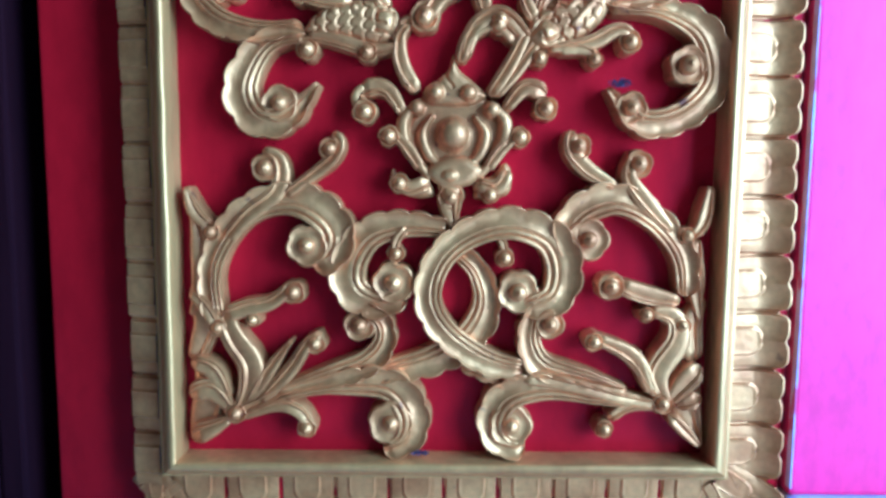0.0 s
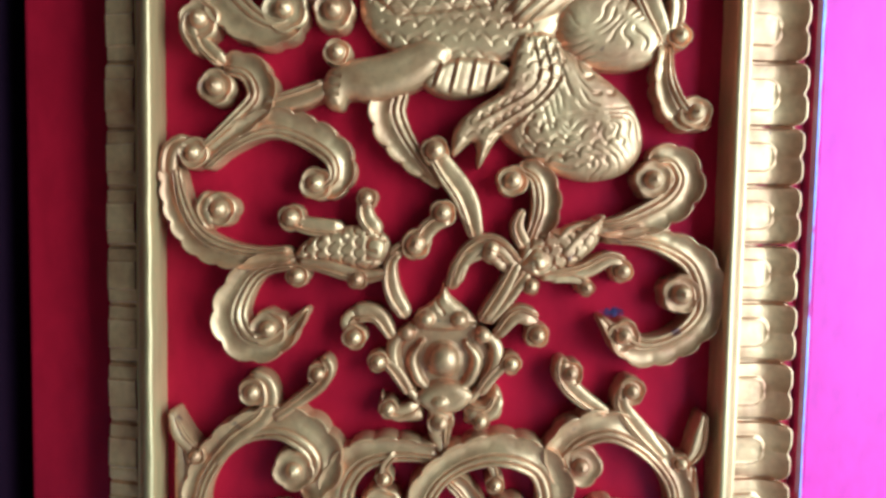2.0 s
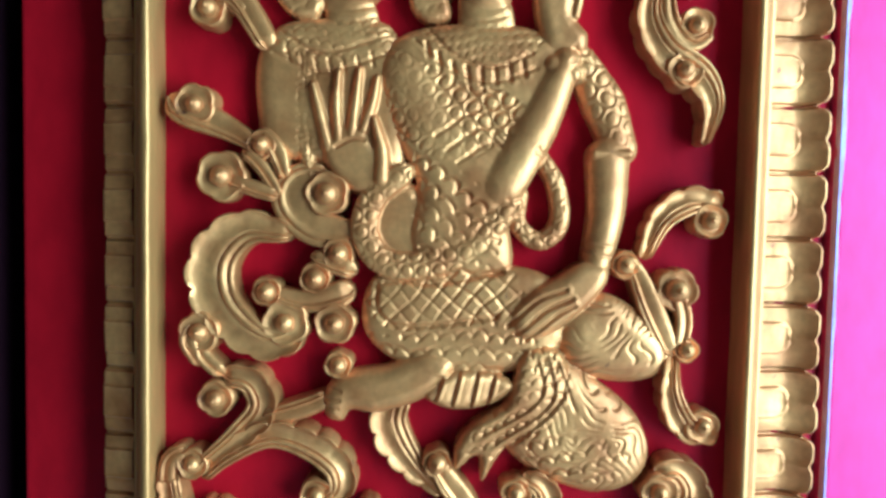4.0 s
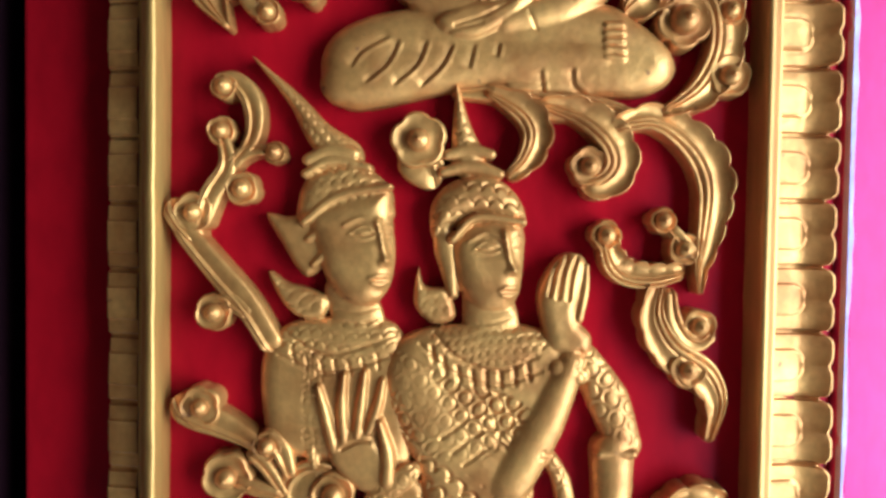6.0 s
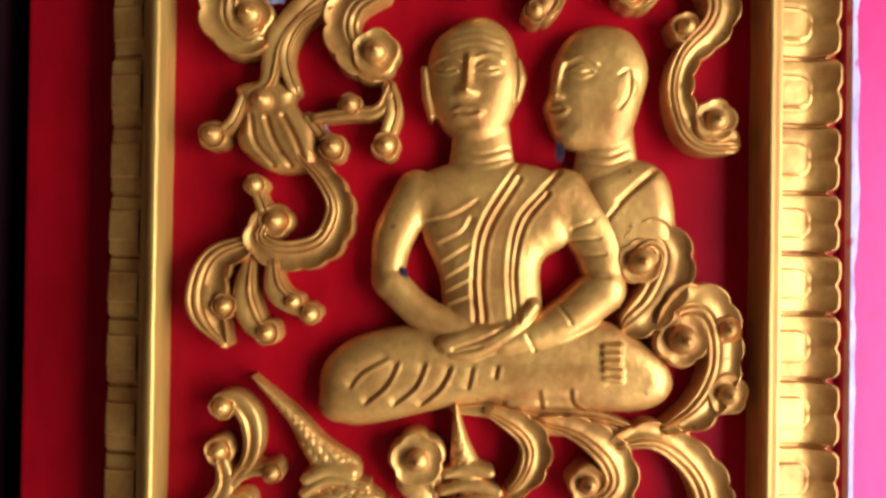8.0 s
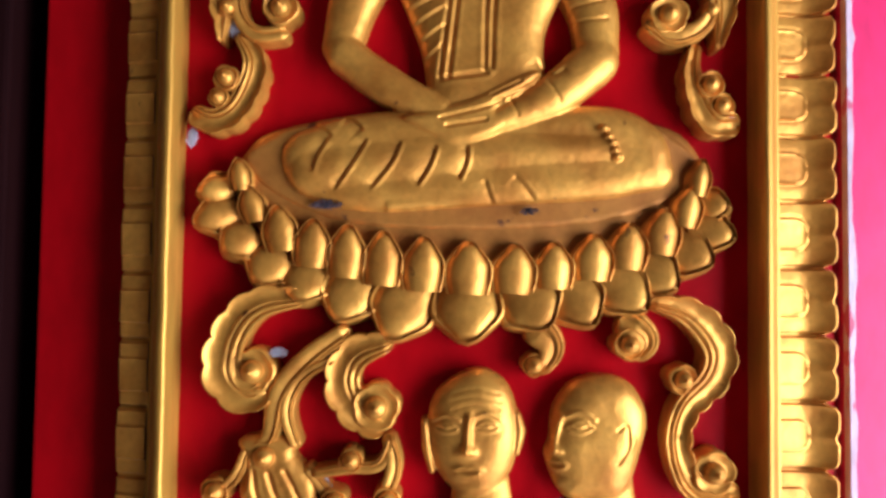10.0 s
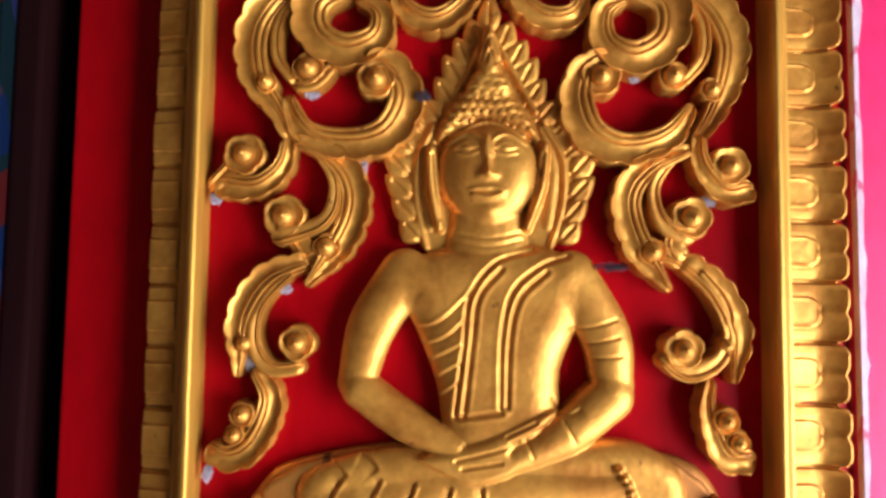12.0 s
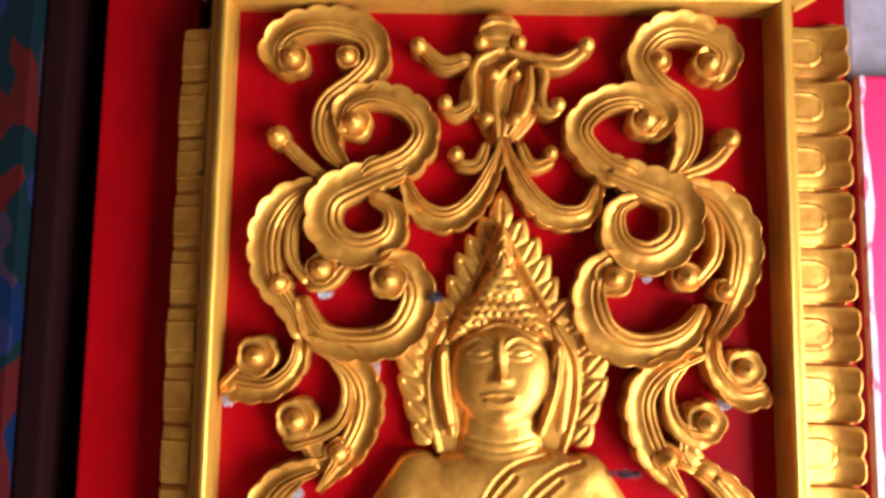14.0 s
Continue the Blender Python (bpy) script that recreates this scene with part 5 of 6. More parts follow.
r.swell(-73, 1188, 9.4, 4.7, 3.4)
r.cut([(-83, 1187), (-76, 1192), (-69, 1193), (-63, 1187)], 0.9, -1.4)
r.cut([(-81, 1185), (-73, 1183), (-65, 1185)], 0.9, -1.2)
r.cut([(-82, 1188), (-73, 1186), (-64, 1188)], 0.7, 1.7)
r.cut([(-87, 1194), (-73, 1200), (-61, 1195)], 1.3, -1.5)
r.swell(-53, 1188, 6.9, 4.3, -2.4)
r.swell(-53, 1188, 4.3, 2.1, 3.4)
r.cut([(-58, 1187), (-55, 1190), (-51, 1190), (-48, 1188)], 0.9, -1.4)
r.cut([(-57, 1187), (-53, 1186), (-49, 1187)], 0.9, -1.2)
r.cut([(-57, 1188), (-53, 1188), (-49, 1188)], 0.7, 1.7)
r.cut([(-60, 1191), (-53, 1194), (-47, 1191)], 1.3, -1.5)
r.cut([(-61, 1197), (-57, 1178), (-54, 1167)], 2.6, -4.0)
r.swell(-54, 1167, 6.5, 4.9, 3.2)
r.swell(-58, 1165, 3.2, 2.9, 1.5)
r.swell(-49, 1166, 3.2, 2.9, 1.5)
r.cut([(-67, 1153), (-62, 1155), (-59, 1155), (-55, 1155), (-50, 1153)], 1.5, -1.8)
r.cut([(-65, 1150), (-59, 1148), (-52, 1150)], 1.7, -1.9)
r.cut([(-67, 1152), (-59, 1152), (-50, 1152)], 0.7, 1.2)
r.swell(-58, 1143, 8.3, 3.7, -1.2)
r.swell(-58, 1136, 7.4, 6.5, 1.4)
r.build("carved_figure", GOLD, None, "gilded wooden relief figure in a tall pointed crown, hand raised", "statue")

r = Relief(-103, 187, 743, 1323, 0.85)
r.limb([(-2, 1302), (2, 1272), (8, 1245)], [1.9, 7.9, 14.8], 9, 11)
r.scales(8, 1.5, 0, "scale")
r.limb([(-9, 1249), (8, 1253), (25, 1250)], [4.6, 6.5, 4.6], 15, 6)
r.limb([(-12, 1236), (10, 1241), (32, 1235)], [4.6, 6.9, 4.6], 14, 7)
r.outline([(-22, 1210), (-9, 1227), (13, 1235), (35, 1230), (50, 1214), (54, 1194), (36, 1198), (14, 1202), (-4, 1191), (-20, 1184)], 9, 14, 15.7)
r.scales(11, 2.0, 0, "scale")
r.outline([(-4, 1184), (9, 1199), (36, 1202), (52, 1193), (52, 1163), (49, 1142), (39, 1128), (19, 1127), (2, 1144), (-4, 1164)], 9, 18, 19.4)
r.limb([(-4, 1184), (14, 1201), (50, 1198)], [3.2, 3.7, 3.2], 22, 4)
r.limb([(-16, 1206), (-8, 1175), (-3, 1142)], [6.5, 11.1, 5.6], 9, 10)
r.outline([(-30, 1164), (-25, 1148), (-7, 1145), (0, 1123), (-18, 1117), (-34, 1133)], 8, 10, 6.5)
r.scales(9, 1.2, 20, "scale")
r.limb([(24, 1141), (27, 1119), (27, 1096)], [20.4, 23.2, 25.0], 10, 9, blend=2)
r.cut([(7, 1123), (25, 1119), (43, 1124)], 1.3, 1)
r.cut([(6, 1115), (25, 1111), (45, 1115)], 1.3, 1)
r.swell(22, 1178, 15.0, 9.4, -2.4)
r.swell(22, 1178, 9.4, 4.7, 3.4)
r.cut([(12, 1176), (19, 1182), (26, 1182), (33, 1177)], 0.9, -1.4)
r.cut([(14, 1175), (22, 1173), (31, 1175)], 0.9, -1.2)
r.cut([(13, 1177), (22, 1176), (32, 1178)], 0.7, 1.7)
r.cut([(8, 1183), (22, 1190), (35, 1184)], 1.3, -1.5)
r.swell(47, 1180, 7.5, 4.7, -2.4)
r.swell(47, 1180, 4.7, 2.3, 3.4)
r.cut([(42, 1178), (45, 1182), (49, 1182), (52, 1179)], 0.9, -1.4)
r.cut([(43, 1178), (47, 1177), (51, 1178)], 0.9, -1.2)
r.cut([(42, 1179), (47, 1179), (52, 1179)], 0.7, 1.7)
r.cut([(40, 1182), (47, 1186), (53, 1183)], 1.3, -1.5)
r.cut([(36, 1190), (40, 1170), (44, 1161)], 2.6, -4.0)
r.swell(44, 1161, 6.5, 4.9, 3.2)
r.swell(39, 1160, 3.2, 2.9, 1.5)
r.swell(48, 1160, 3.2, 2.9, 1.5)
r.cut([(33, 1145), (38, 1148), (42, 1147), (45, 1148), (50, 1145)], 1.5, -1.8)
r.cut([(35, 1142), (42, 1141), (48, 1143)], 1.7, -1.9)
r.cut([(33, 1145), (42, 1144), (50, 1145)], 0.7, 1.2)
r.swell(42, 1135, 8.3, 3.7, -1.2)
r.swell(42, 1128, 7.4, 6.5, 1.4)
r.outline([(-57, 1073), (-47, 1103), (-17, 1116), (27, 1119), (66, 1115), (95, 1097), (90, 1058), (62, 1018), (50, 969), (49, 925), (-13, 924), (-31, 950), (-26, 994), (-49, 1038)], 9, 14, 21.3)
r.outline([(-61, 987), (-32, 997), (-10, 968), (-9, 926), (-45, 927), (-64, 954)], 6, 10, 11.1)
r.scales(13, 2.8, 20, "ring", [(-50, 1096), (-18, 1084), (8, 1070), (42, 1064), (62, 1044), (34, 1020), (2, 1012), (-28, 1022), (-50, 1046)])
r.scales(7.5, 1.3, 10, "scale", [(-22, 1112), (26, 1119), (68, 1112), (63, 1093), (32, 1083), (0, 1093)])
r.scales(14, 2.6, -35, "scale", [(-24, 1025), (-2, 1012), (38, 978), (35, 934), (-14, 933), (-27, 972)])
r.cut([(-28, 1103), (-3, 1082), (32, 1072), (66, 1083)], 1.3, 1.8)
r.cut([(-17, 1111), (1, 1093), (32, 1083), (62, 1094)], 1.3, 1.8)
r.cut([(-19, 1101), (-17, 1090)], 1.6, 2)
r.cut([(-10, 1093), (-8, 1081)], 1.6, 2)
r.cut([(1, 1086), (3, 1075)], 1.6, 2)
r.cut([(12, 1083), (14, 1072)], 1.6, 2)
r.cut([(23, 1082), (24, 1070)], 1.6, 2)
r.cut([(34, 1082), (35, 1071)], 1.6, 2)
r.cut([(45, 1085), (46, 1073)], 1.6, 2)
r.cut([(55, 1088), (57, 1077)], 1.6, 2)
r.limb([(-32, 1078), (-7, 1026), (38, 994)], [25.0, 25.0, 19.4], 11, 13, blend=3)
r.cut([(-11, 1030), (19, 1048), (37, 1035)], 1.3, 1.6)
r.cut([(-2, 1019), (26, 1037), (43, 1026)], 1.3, 1.6)
r.cut([(7, 1010), (33, 1026), (44, 1018)], 1.3, 1.6)
r.limb([(43, 994), (68, 1040), (89, 1089)], [18.5, 17.6, 12.5], 15, 13, blend=2)
r.limb([(79, 1086), (96, 1080)], [6.9, 6.9], 22, 5)
r.outline([(63, 1141), (68, 1157), (80, 1173), (94, 1175), (101, 1166), (97, 1142), (95, 1124), (106, 1110), (101, 1095), (75, 1097), (66, 1119)], 14, 10, 11.1)
r.cut([(78, 1140), (81, 1160), (85, 1172)], 1.3, 2.4)
r.cut([(86, 1139), (88, 1158), (92, 1171)], 1.3, 2.4)
r.cut([(71, 1142), (75, 1160), (79, 1168)], 1.3, 2.4)
r.limb([(95, 1124), (99, 1146), (100, 1165)], [4.2, 4.2, 2.8], 17, 6)
r.limb([(102, 1091), (121, 1059), (134, 1024)], [13.0, 17.6, 14.8], 8, 12)
r.scales(14, 1.6, 40, "ring")
r.limb([(125, 1017), (125, 975), (118, 933)], [17.6, 15.3, 12.5], 10, 14, blend=2)
r.limb([(113, 1019), (139, 1019)], [3.7, 3.7], 20, 4)
r.cut([(105, 949), (127, 947)], 1.3, 1.4)
r.cut([(104, 942), (127, 939)], 1.3, 1.4)
r.outline([(-62, 914), (-40, 925), (44, 931), (87, 919), (99, 881), (77, 853), (15, 839), (-39, 851), (-66, 878)], 8, 13, 23.2)
r.scales(17, 2.2, 4, "diamond", [(-58, 920), (44, 930), (52, 892), (-44, 879)])
r.scales(13, 1.8, 0, "scale", [(-61, 874), (-39, 875), (50, 886), (72, 859), (11, 837), (-43, 849)])
r.cut([(-55, 914), (-53, 892), (-30, 881), (40, 890)], 1.8, 2)
r.cut([(-40, 921), (-13, 915), (44, 925)], 1.8, 2)
r.outline([(92, 894), (125, 911), (161, 891), (181, 865), (169, 844), (132, 839), (95, 854)], 8, 15, 21.3)
r.scales(6.5, 2.0, 35, "wave")
r.outline([(91, 859), (125, 839), (154, 814), (165, 782), (152, 757), (119, 749), (82, 761), (50, 783), (45, 816), (62, 852)], 9, 17, 27.8)
r.scales(6.5, 2.0, -30, "wave")
r.scales(13, 2.0, 15, "scale", [(81, 799), (144, 791), (136, 764), (91, 763), (63, 780)])
r.outline([(64, 866), (91, 864), (99, 835), (82, 803), (50, 786), (31, 757), (27, 779), (10, 767), (10, 789), (25, 806), (49, 823), (55, 843)], 15, 11, 7.4)
r.scales(10, 2.1, 25, "scale")
r.ledge([(72, 863), (75, 826), (25, 793)], 4, 2)
r.ledge([(80, 862), (84, 824), (36, 787)], 4, 2)
r.ledge([(88, 861), (93, 828), (54, 787)], 4, 2)
r.outline([(-92, 835), (-76, 844), (-46, 850), (-15, 863), (7, 856), (5, 838), (-21, 820), (-54, 810), (-73, 812), (-80, 803), (-93, 806), (-97, 820)], 10, 15, 13.9)
r.cut([(-90, 831), (-81, 829)], 1, 2)
r.cut([(-92, 823), (-82, 822)], 1, 2)
r.cut([(-92, 816), (-83, 815)], 1, 2)
r.outline([(-16, 827), (8, 847), (44, 845), (56, 834), (36, 819), (4, 815)], 12, 12, 8.3)
r.ledge([(0, 843), (-7, 822)], 5, 3.4)
r.ledge([(13, 847), (6, 817)], 5, 3.4)
r.ledge([(27, 847), (21, 816)], 5, 3.4)
r.ledge([(40, 845), (34, 818)], 5, 3.4)
r.outline([(105, 935), (125, 932), (125, 917), (110, 899), (88, 881), (72, 874), (57, 876), (52, 894), (65, 910), (87, 923)], 17, 10, 11.1)
r.cut([(49, 883), (71, 904), (93, 913)], 1.3, 2.6)
r.cut([(56, 877), (78, 897), (98, 906)], 1.3, 2.6)
r.cut([(63, 872), (87, 893), (100, 900)], 1.3, 2.6)
r.limb([(-36, 1001), (-59, 981), (-65, 954), (-49, 931), (-14, 930), (22, 947), (50, 978)], [9.3, 10.6, 11.1, 11.1, 11.1, 10.2, 8.3], 19, 5)
r.scales(12.5, 1.7, 8, "ring")
r.limb([(71, 1018), (85, 994), (88, 964), (73, 950), (56, 963), (58, 987)], [6.9, 7.9, 8.3, 8.3, 7.4, 5.6], 12, 7)
r.scales(12, 1.6, 8, "ring")
r.cut([(-54, 914), (-13, 919), (44, 925)], 1.2, 1.6)
r.build("carved_figure", GOLD, None, "gilded wooden relief figure kneeling with beaded sashes and patterned skirt", "statue")

r = Relief(58, 174, 1394, 1606, 1.0)
r.outline([(107, 1600), (132, 1594), (146, 1567), (140, 1536), (130, 1508), (114, 1499), (85, 1501), (73, 1511), (67, 1525), (64, 1536), (68, 1549), (71, 1573), (85, 1593)], 7, 17, 25.9)
r.limb([(125, 1561), (130, 1550), (124, 1534)], [4.2, 5.6, 3.7], 17, 6)
r.cut([(120, 1558), (127, 1561), (128, 1543), (120, 1532)], 1, 1.6)
r.limb([(114, 1512), (114, 1482)], [22.2, 26.9], 7, 10, blend=2)
r.cut([(93, 1499), (113, 1496), (129, 1502)], 1.3, 1)
r.cut([(92, 1492), (113, 1489), (130, 1495)], 1.3, 1)
r.swell(90, 1560, 14.4, 9.1, -2.4)
r.swell(90, 1560, 9.1, 4.5, 3.4)
r.cut([(80, 1559), (87, 1564), (94, 1565), (100, 1560)], 0.9, -1.4)
r.cut([(82, 1557), (90, 1555), (98, 1558)], 0.9, -1.2)
r.cut([(81, 1560), (90, 1559), (99, 1560)], 0.7, 1.7)
r.cut([(76, 1566), (90, 1572), (102, 1566)], 1.3, -1.5)
r.cut([(75, 1567), (71, 1549), (70, 1542)], 2.6, -4.0)
r.swell(70, 1542, 6.9, 5.2, 3.2)
r.swell(65, 1541, 3.5, 3.1, 1.5)
r.swell(75, 1541, 3.5, 3.1, 1.5)
r.cut([(64, 1531), (69, 1534), (72, 1533), (75, 1534), (80, 1531)], 1.5, -1.8)
r.cut([(66, 1529), (72, 1527), (78, 1529)], 1.7, -1.9)
r.cut([(64, 1531), (72, 1530), (80, 1531)], 0.7, 1.2)
r.swell(72, 1521, 7.5, 3.7, -1.2)
r.swell(72, 1514, 6.7, 6.5, 1.4)
r.outline([(94, 1475), (109, 1490), (134, 1496), (158, 1487), (168, 1460), (168, 1413), (146, 1400), (116, 1404), (103, 1438)], 6, 13, 18.5)
r.cut([(155, 1488), (128, 1465), (108, 1441)], 1.4, 1.8)
r.cut([(150, 1487), (121, 1461)], 1.4, 1.8)
r.build("carved_figure", GOLD, None, "gilded wooden relief of a shaven-headed seated figure turned sideways", "statue")

r = Relief(-116, 175, 1278, 1610, 1.0)
r.outline([(9, 1604), (33, 1595), (43, 1573), (44, 1544), (36, 1519), (17, 1502), (-7, 1508), (-23, 1528), (-29, 1555), (-22, 1585)], 9, 18, 26.9)
r.limb([(42, 1568), (44, 1555), (42, 1539)], [4.2, 6.0, 3.7], 10, 9)
r.limb([(-30, 1561), (-28, 1541), (-24, 1524)], [3.7, 4.6, 3.2], 10, 9)
r.limb([(15, 1513), (16, 1477)], [23.2, 27.8], 9, 11, blend=2)
r.cut([(-5, 1499), (14, 1495), (36, 1501)], 1.3, 1)
r.cut([(-6, 1491), (14, 1488), (37, 1494)], 1.3, 1)
r.cut([(-8, 1585), (9, 1589), (27, 1585)], 1, 0.8)
r.cut([(-10, 1579), (9, 1583), (29, 1579)], 1, 0.8)
r.cut([(-8, 1573), (9, 1577), (27, 1573)], 1, 0.8)
r.swell(-13, 1559, 12.5, 7.9, -2.4)
r.swell(-13, 1559, 7.9, 3.9, 3.4)
r.cut([(-22, 1558), (-16, 1563), (-10, 1563), (-5, 1558)], 0.9, -1.4)
r.cut([(-20, 1557), (-13, 1555), (-6, 1557)], 0.9, -1.2)
r.cut([(-21, 1559), (-13, 1558), (-6, 1559)], 0.7, 1.7)
r.cut([(-25, 1564), (-13, 1569), (-3, 1565)], 1.3, -1.5)
r.swell(18, 1560, 13.8, 8.7, -2.4)
r.swell(18, 1560, 8.7, 4.3, 3.4)
r.cut([(8, 1559), (15, 1564), (22, 1564), (27, 1560)], 0.9, -1.4)
r.cut([(10, 1558), (18, 1556), (26, 1558)], 0.9, -1.2)
r.cut([(9, 1560), (18, 1559), (27, 1560)], 0.7, 1.7)
r.cut([(5, 1566), (18, 1571), (29, 1566)], 1.3, -1.5)
r.cut([(4, 1568), (3, 1551), (2, 1542)], 2.6, -4.0)
r.swell(2, 1542, 7.9, 5.9, 3.2)
r.swell(-3, 1541, 3.9, 3.5, 1.5)
r.swell(8, 1541, 3.9, 3.5, 1.5)
r.cut([(-8, 1527), (-1, 1530), (3, 1529), (8, 1530), (15, 1527)], 1.5, -1.8)
r.cut([(-5, 1524), (3, 1523), (12, 1525)], 1.7, -1.9)
r.cut([(-8, 1527), (3, 1526), (15, 1527)], 0.7, 1.2)
r.swell(4, 1517, 11.3, 3.7, -1.2)
r.swell(4, 1510, 10.0, 6.5, 1.4)
r.outline([(-36, 1474), (-8, 1490), (36, 1492), (73, 1484), (89, 1464), (85, 1429), (64, 1411), (60, 1360), (-5, 1355), (-17, 1401), (-31, 1435)], 8, 15, 24.1)
r.outline([(-109, 1314), (-100, 1340), (-67, 1358), (-6, 1366), (104, 1370), (139, 1355), (165, 1332), (163, 1307), (131, 1296), (65, 1301), (4, 1300), (-70, 1284), (-97, 1289)], 7, 15, 20.4)
r.limb([(-92, 1303), (-22, 1317), (39, 1325), (109, 1326)], [16.7, 17.6, 15.7, 12.0], 12, 11, blend=3)
r.limb([(153, 1320), (109, 1307), (39, 1303)], [15.7, 11.1, 6.5], 8, 9, blend=2)
r.ledge([(-46, 1337), (-55, 1318), (-73, 1302)], 6, 2.6)
r.ledge([(-25, 1336), (-33, 1317), (-51, 1301)], 6, 2.6)
r.ledge([(-5, 1334), (-14, 1316), (-31, 1300)], 6, 2.6)
r.ledge([(-53, 1339), (-74, 1327), (-84, 1314)], 5, 2)
r.ledge([(11, 1333), (7, 1314)], 5, 2)
r.ledge([(30, 1334), (28, 1323)], 5, 2)
r.ledge([(86, 1317), (89, 1304), (100, 1297)], 5, 2)
r.ledge([(62, 1315), (66, 1297)], 5, 2)
r.limb([(111, 1349), (123, 1349)], [2.8, 3.2], 20, 5)
r.limb([(111, 1343), (123, 1343)], [2.8, 3.2], 20, 5)
r.limb([(111, 1337), (123, 1337)], [2.8, 3.2], 20, 5)
r.limb([(111, 1331), (124, 1330)], [2.8, 3.2], 20, 5)
r.limb([(111, 1325), (124, 1324)], [2.8, 3.2], 20, 5)
r.limb([(-34, 1466), (-52, 1431), (-57, 1398)], [18.5, 16.7, 13.0], 9, 13, blend=6)
r.limb([(-54, 1395), (-28, 1372), (12, 1357)], [13.9, 13.9, 11.1], 12, 13, blend=2)
r.limb([(80, 1466), (106, 1431), (114, 1401)], [21.3, 20.4, 16.7], 9, 13, blend=6)
r.limb([(111, 1392), (77, 1365), (34, 1351)], [18.5, 16.7, 11.1], 13, 13, blend=2)
r.cut([(86, 1439), (101, 1445)], 0.9, 1.6)
r.cut([(86, 1430), (106, 1432)], 0.9, 1.6)
r.cut([(85, 1417), (111, 1420)], 0.9, 1.6)
r.cut([(89, 1406), (113, 1402)], 0.9, 1.6)
r.cut([(85, 1367), (76, 1380)], 0.9, 1.6)
r.cut([(58, 1345), (51, 1358)], 0.9, 1.6)
r.outline([(-19, 1352), (5, 1364), (34, 1367), (53, 1385), (62, 1379), (49, 1360), (30, 1345), (8, 1336), (-10, 1340)], 19, 8, 7.4)
r.cut([(-5, 1346), (20, 1355), (46, 1371)], 1.1, 1.8)
r.cut([(-10, 1342), (16, 1348)], 1.1, 1.8)
r.cut([(12, 1368), (10, 1400), (15, 1439), (38, 1479), (51, 1496)], 1.5, 2.4)
r.cut([(19, 1368), (16, 1401), (21, 1437), (44, 1477)], 1.5, 2.4)
r.cut([(40, 1368), (37, 1407), (43, 1444), (62, 1468), (76, 1484)], 1.5, 2.4)
r.cut([(44, 1368), (41, 1407), (48, 1442), (66, 1466)], 1.5, 2.4)
r.ledge([(-29, 1443), (-7, 1448), (14, 1461)], 4, 2)
r.ledge([(-18, 1426), (0, 1435), (8, 1448)], 4, 2)
r.ledge([(-15, 1411), (8, 1426)], 4, 2)
r.ledge([(-13, 1398), (10, 1413)], 4, 2)
r.ledge([(-13, 1387), (10, 1400)], 4, 2)
r.ledge([(-10, 1378), (10, 1387)], 4, 2)
r.build("carved_figure", GOLD, None, "gilded wooden relief of a robed shaven-headed figure seated cross-legged", "statue")

lotus_base = thing("lotus_base", "gilded carved lotus base with two rows of petals", "carving")

# body and seat behind the petals: their shade is coloured in by the darker gold
r = Relief(-217, 222, 1629, 1820, 1.2)
r.outline([(-188, 1748), (-177, 1775), (-151, 1793), (-61, 1810), (74, 1814), (155, 1801), (182, 1786), (195, 1759), (186, 1730), (155, 1699), (92, 1672), (3, 1662), (-86, 1670), (-144, 1694), (-176, 1722)], 4, 8, 13.9)
r.outline([(-211, 1714), (-192, 1739), (-165, 1708), (-116, 1682), (-53, 1669), (1, 1661), (58, 1671), (121, 1686), (171, 1714), (193, 1746), (216, 1728), (198, 1698), (166, 1675), (125, 1659), (85, 1645), (36, 1637), (2, 1635), (-35, 1636), (-80, 1647), (-124, 1660), (-169, 1681)], 4, 6, 9.3)
r.build("base_body", GOLD_SHADED, lotus_base, "", "")

r = Relief(-183, 192, 1706, 1807, 1.2)
r.outline([(-177, 1766), (-159, 1784), (-106, 1798), (119, 1801), (169, 1788), (186, 1766), (171, 1741), (110, 1720), (3, 1712), (-95, 1717), (-154, 1740)], 9, 5, 5.6)
r.build("seat", GOLD_SHADED, lotus_base, "flat brown-gold seat, shade put into its colour", "")
# lower row hangs, upper row stands: x and z of root and tip, width
LOWER = ((-190, 1744, -217, 1739, 31), (-185, 1728, -218, 1713, 36), (-172, 1709, -194, 1689, 42), (-150, 1692, -167, 1664, 46), (-123, 1680, -133, 1649, 48),
         (-86, 1672, -102, 1636, 52), (-42, 1668, -61, 1622, 58), (2, 1668, 3, 1620, 62), (45, 1668, 68, 1632, 58), (82, 1672, 104, 1635, 50),
         (113, 1680, 146, 1648, 50), (142, 1688, 171, 1665, 46), (168, 1702, 200, 1686, 44), (184, 1718, 218, 1707, 38), (192, 1736, 216, 1732, 32))
UPPER = ((-177, 1742, -180, 1768, 21), (-165, 1717, -173, 1746, 25), (-144, 1694, -149, 1731, 32), (-122, 1682, -119, 1721, 34), (-95, 1674, -92, 1717, 35),
         (-66, 1668, -64, 1712, 36), (-34, 1664, -32, 1708, 38), (2, 1662, 3, 1705, 42), (38, 1663, 40, 1703, 40), (70, 1667, 70, 1705, 36),
         (101, 1674, 102, 1712, 37), (128, 1683, 130, 1721, 36), (154, 1695, 158, 1733, 34), (173, 1717, 179, 1750, 28), (183, 1742, 187, 1772, 22))
for x0, z0, x1, z1, wide in LOWER:
    lotus_petal(lotus_base, [(x0, z0), (x1, z1)], wide, 12, 13)
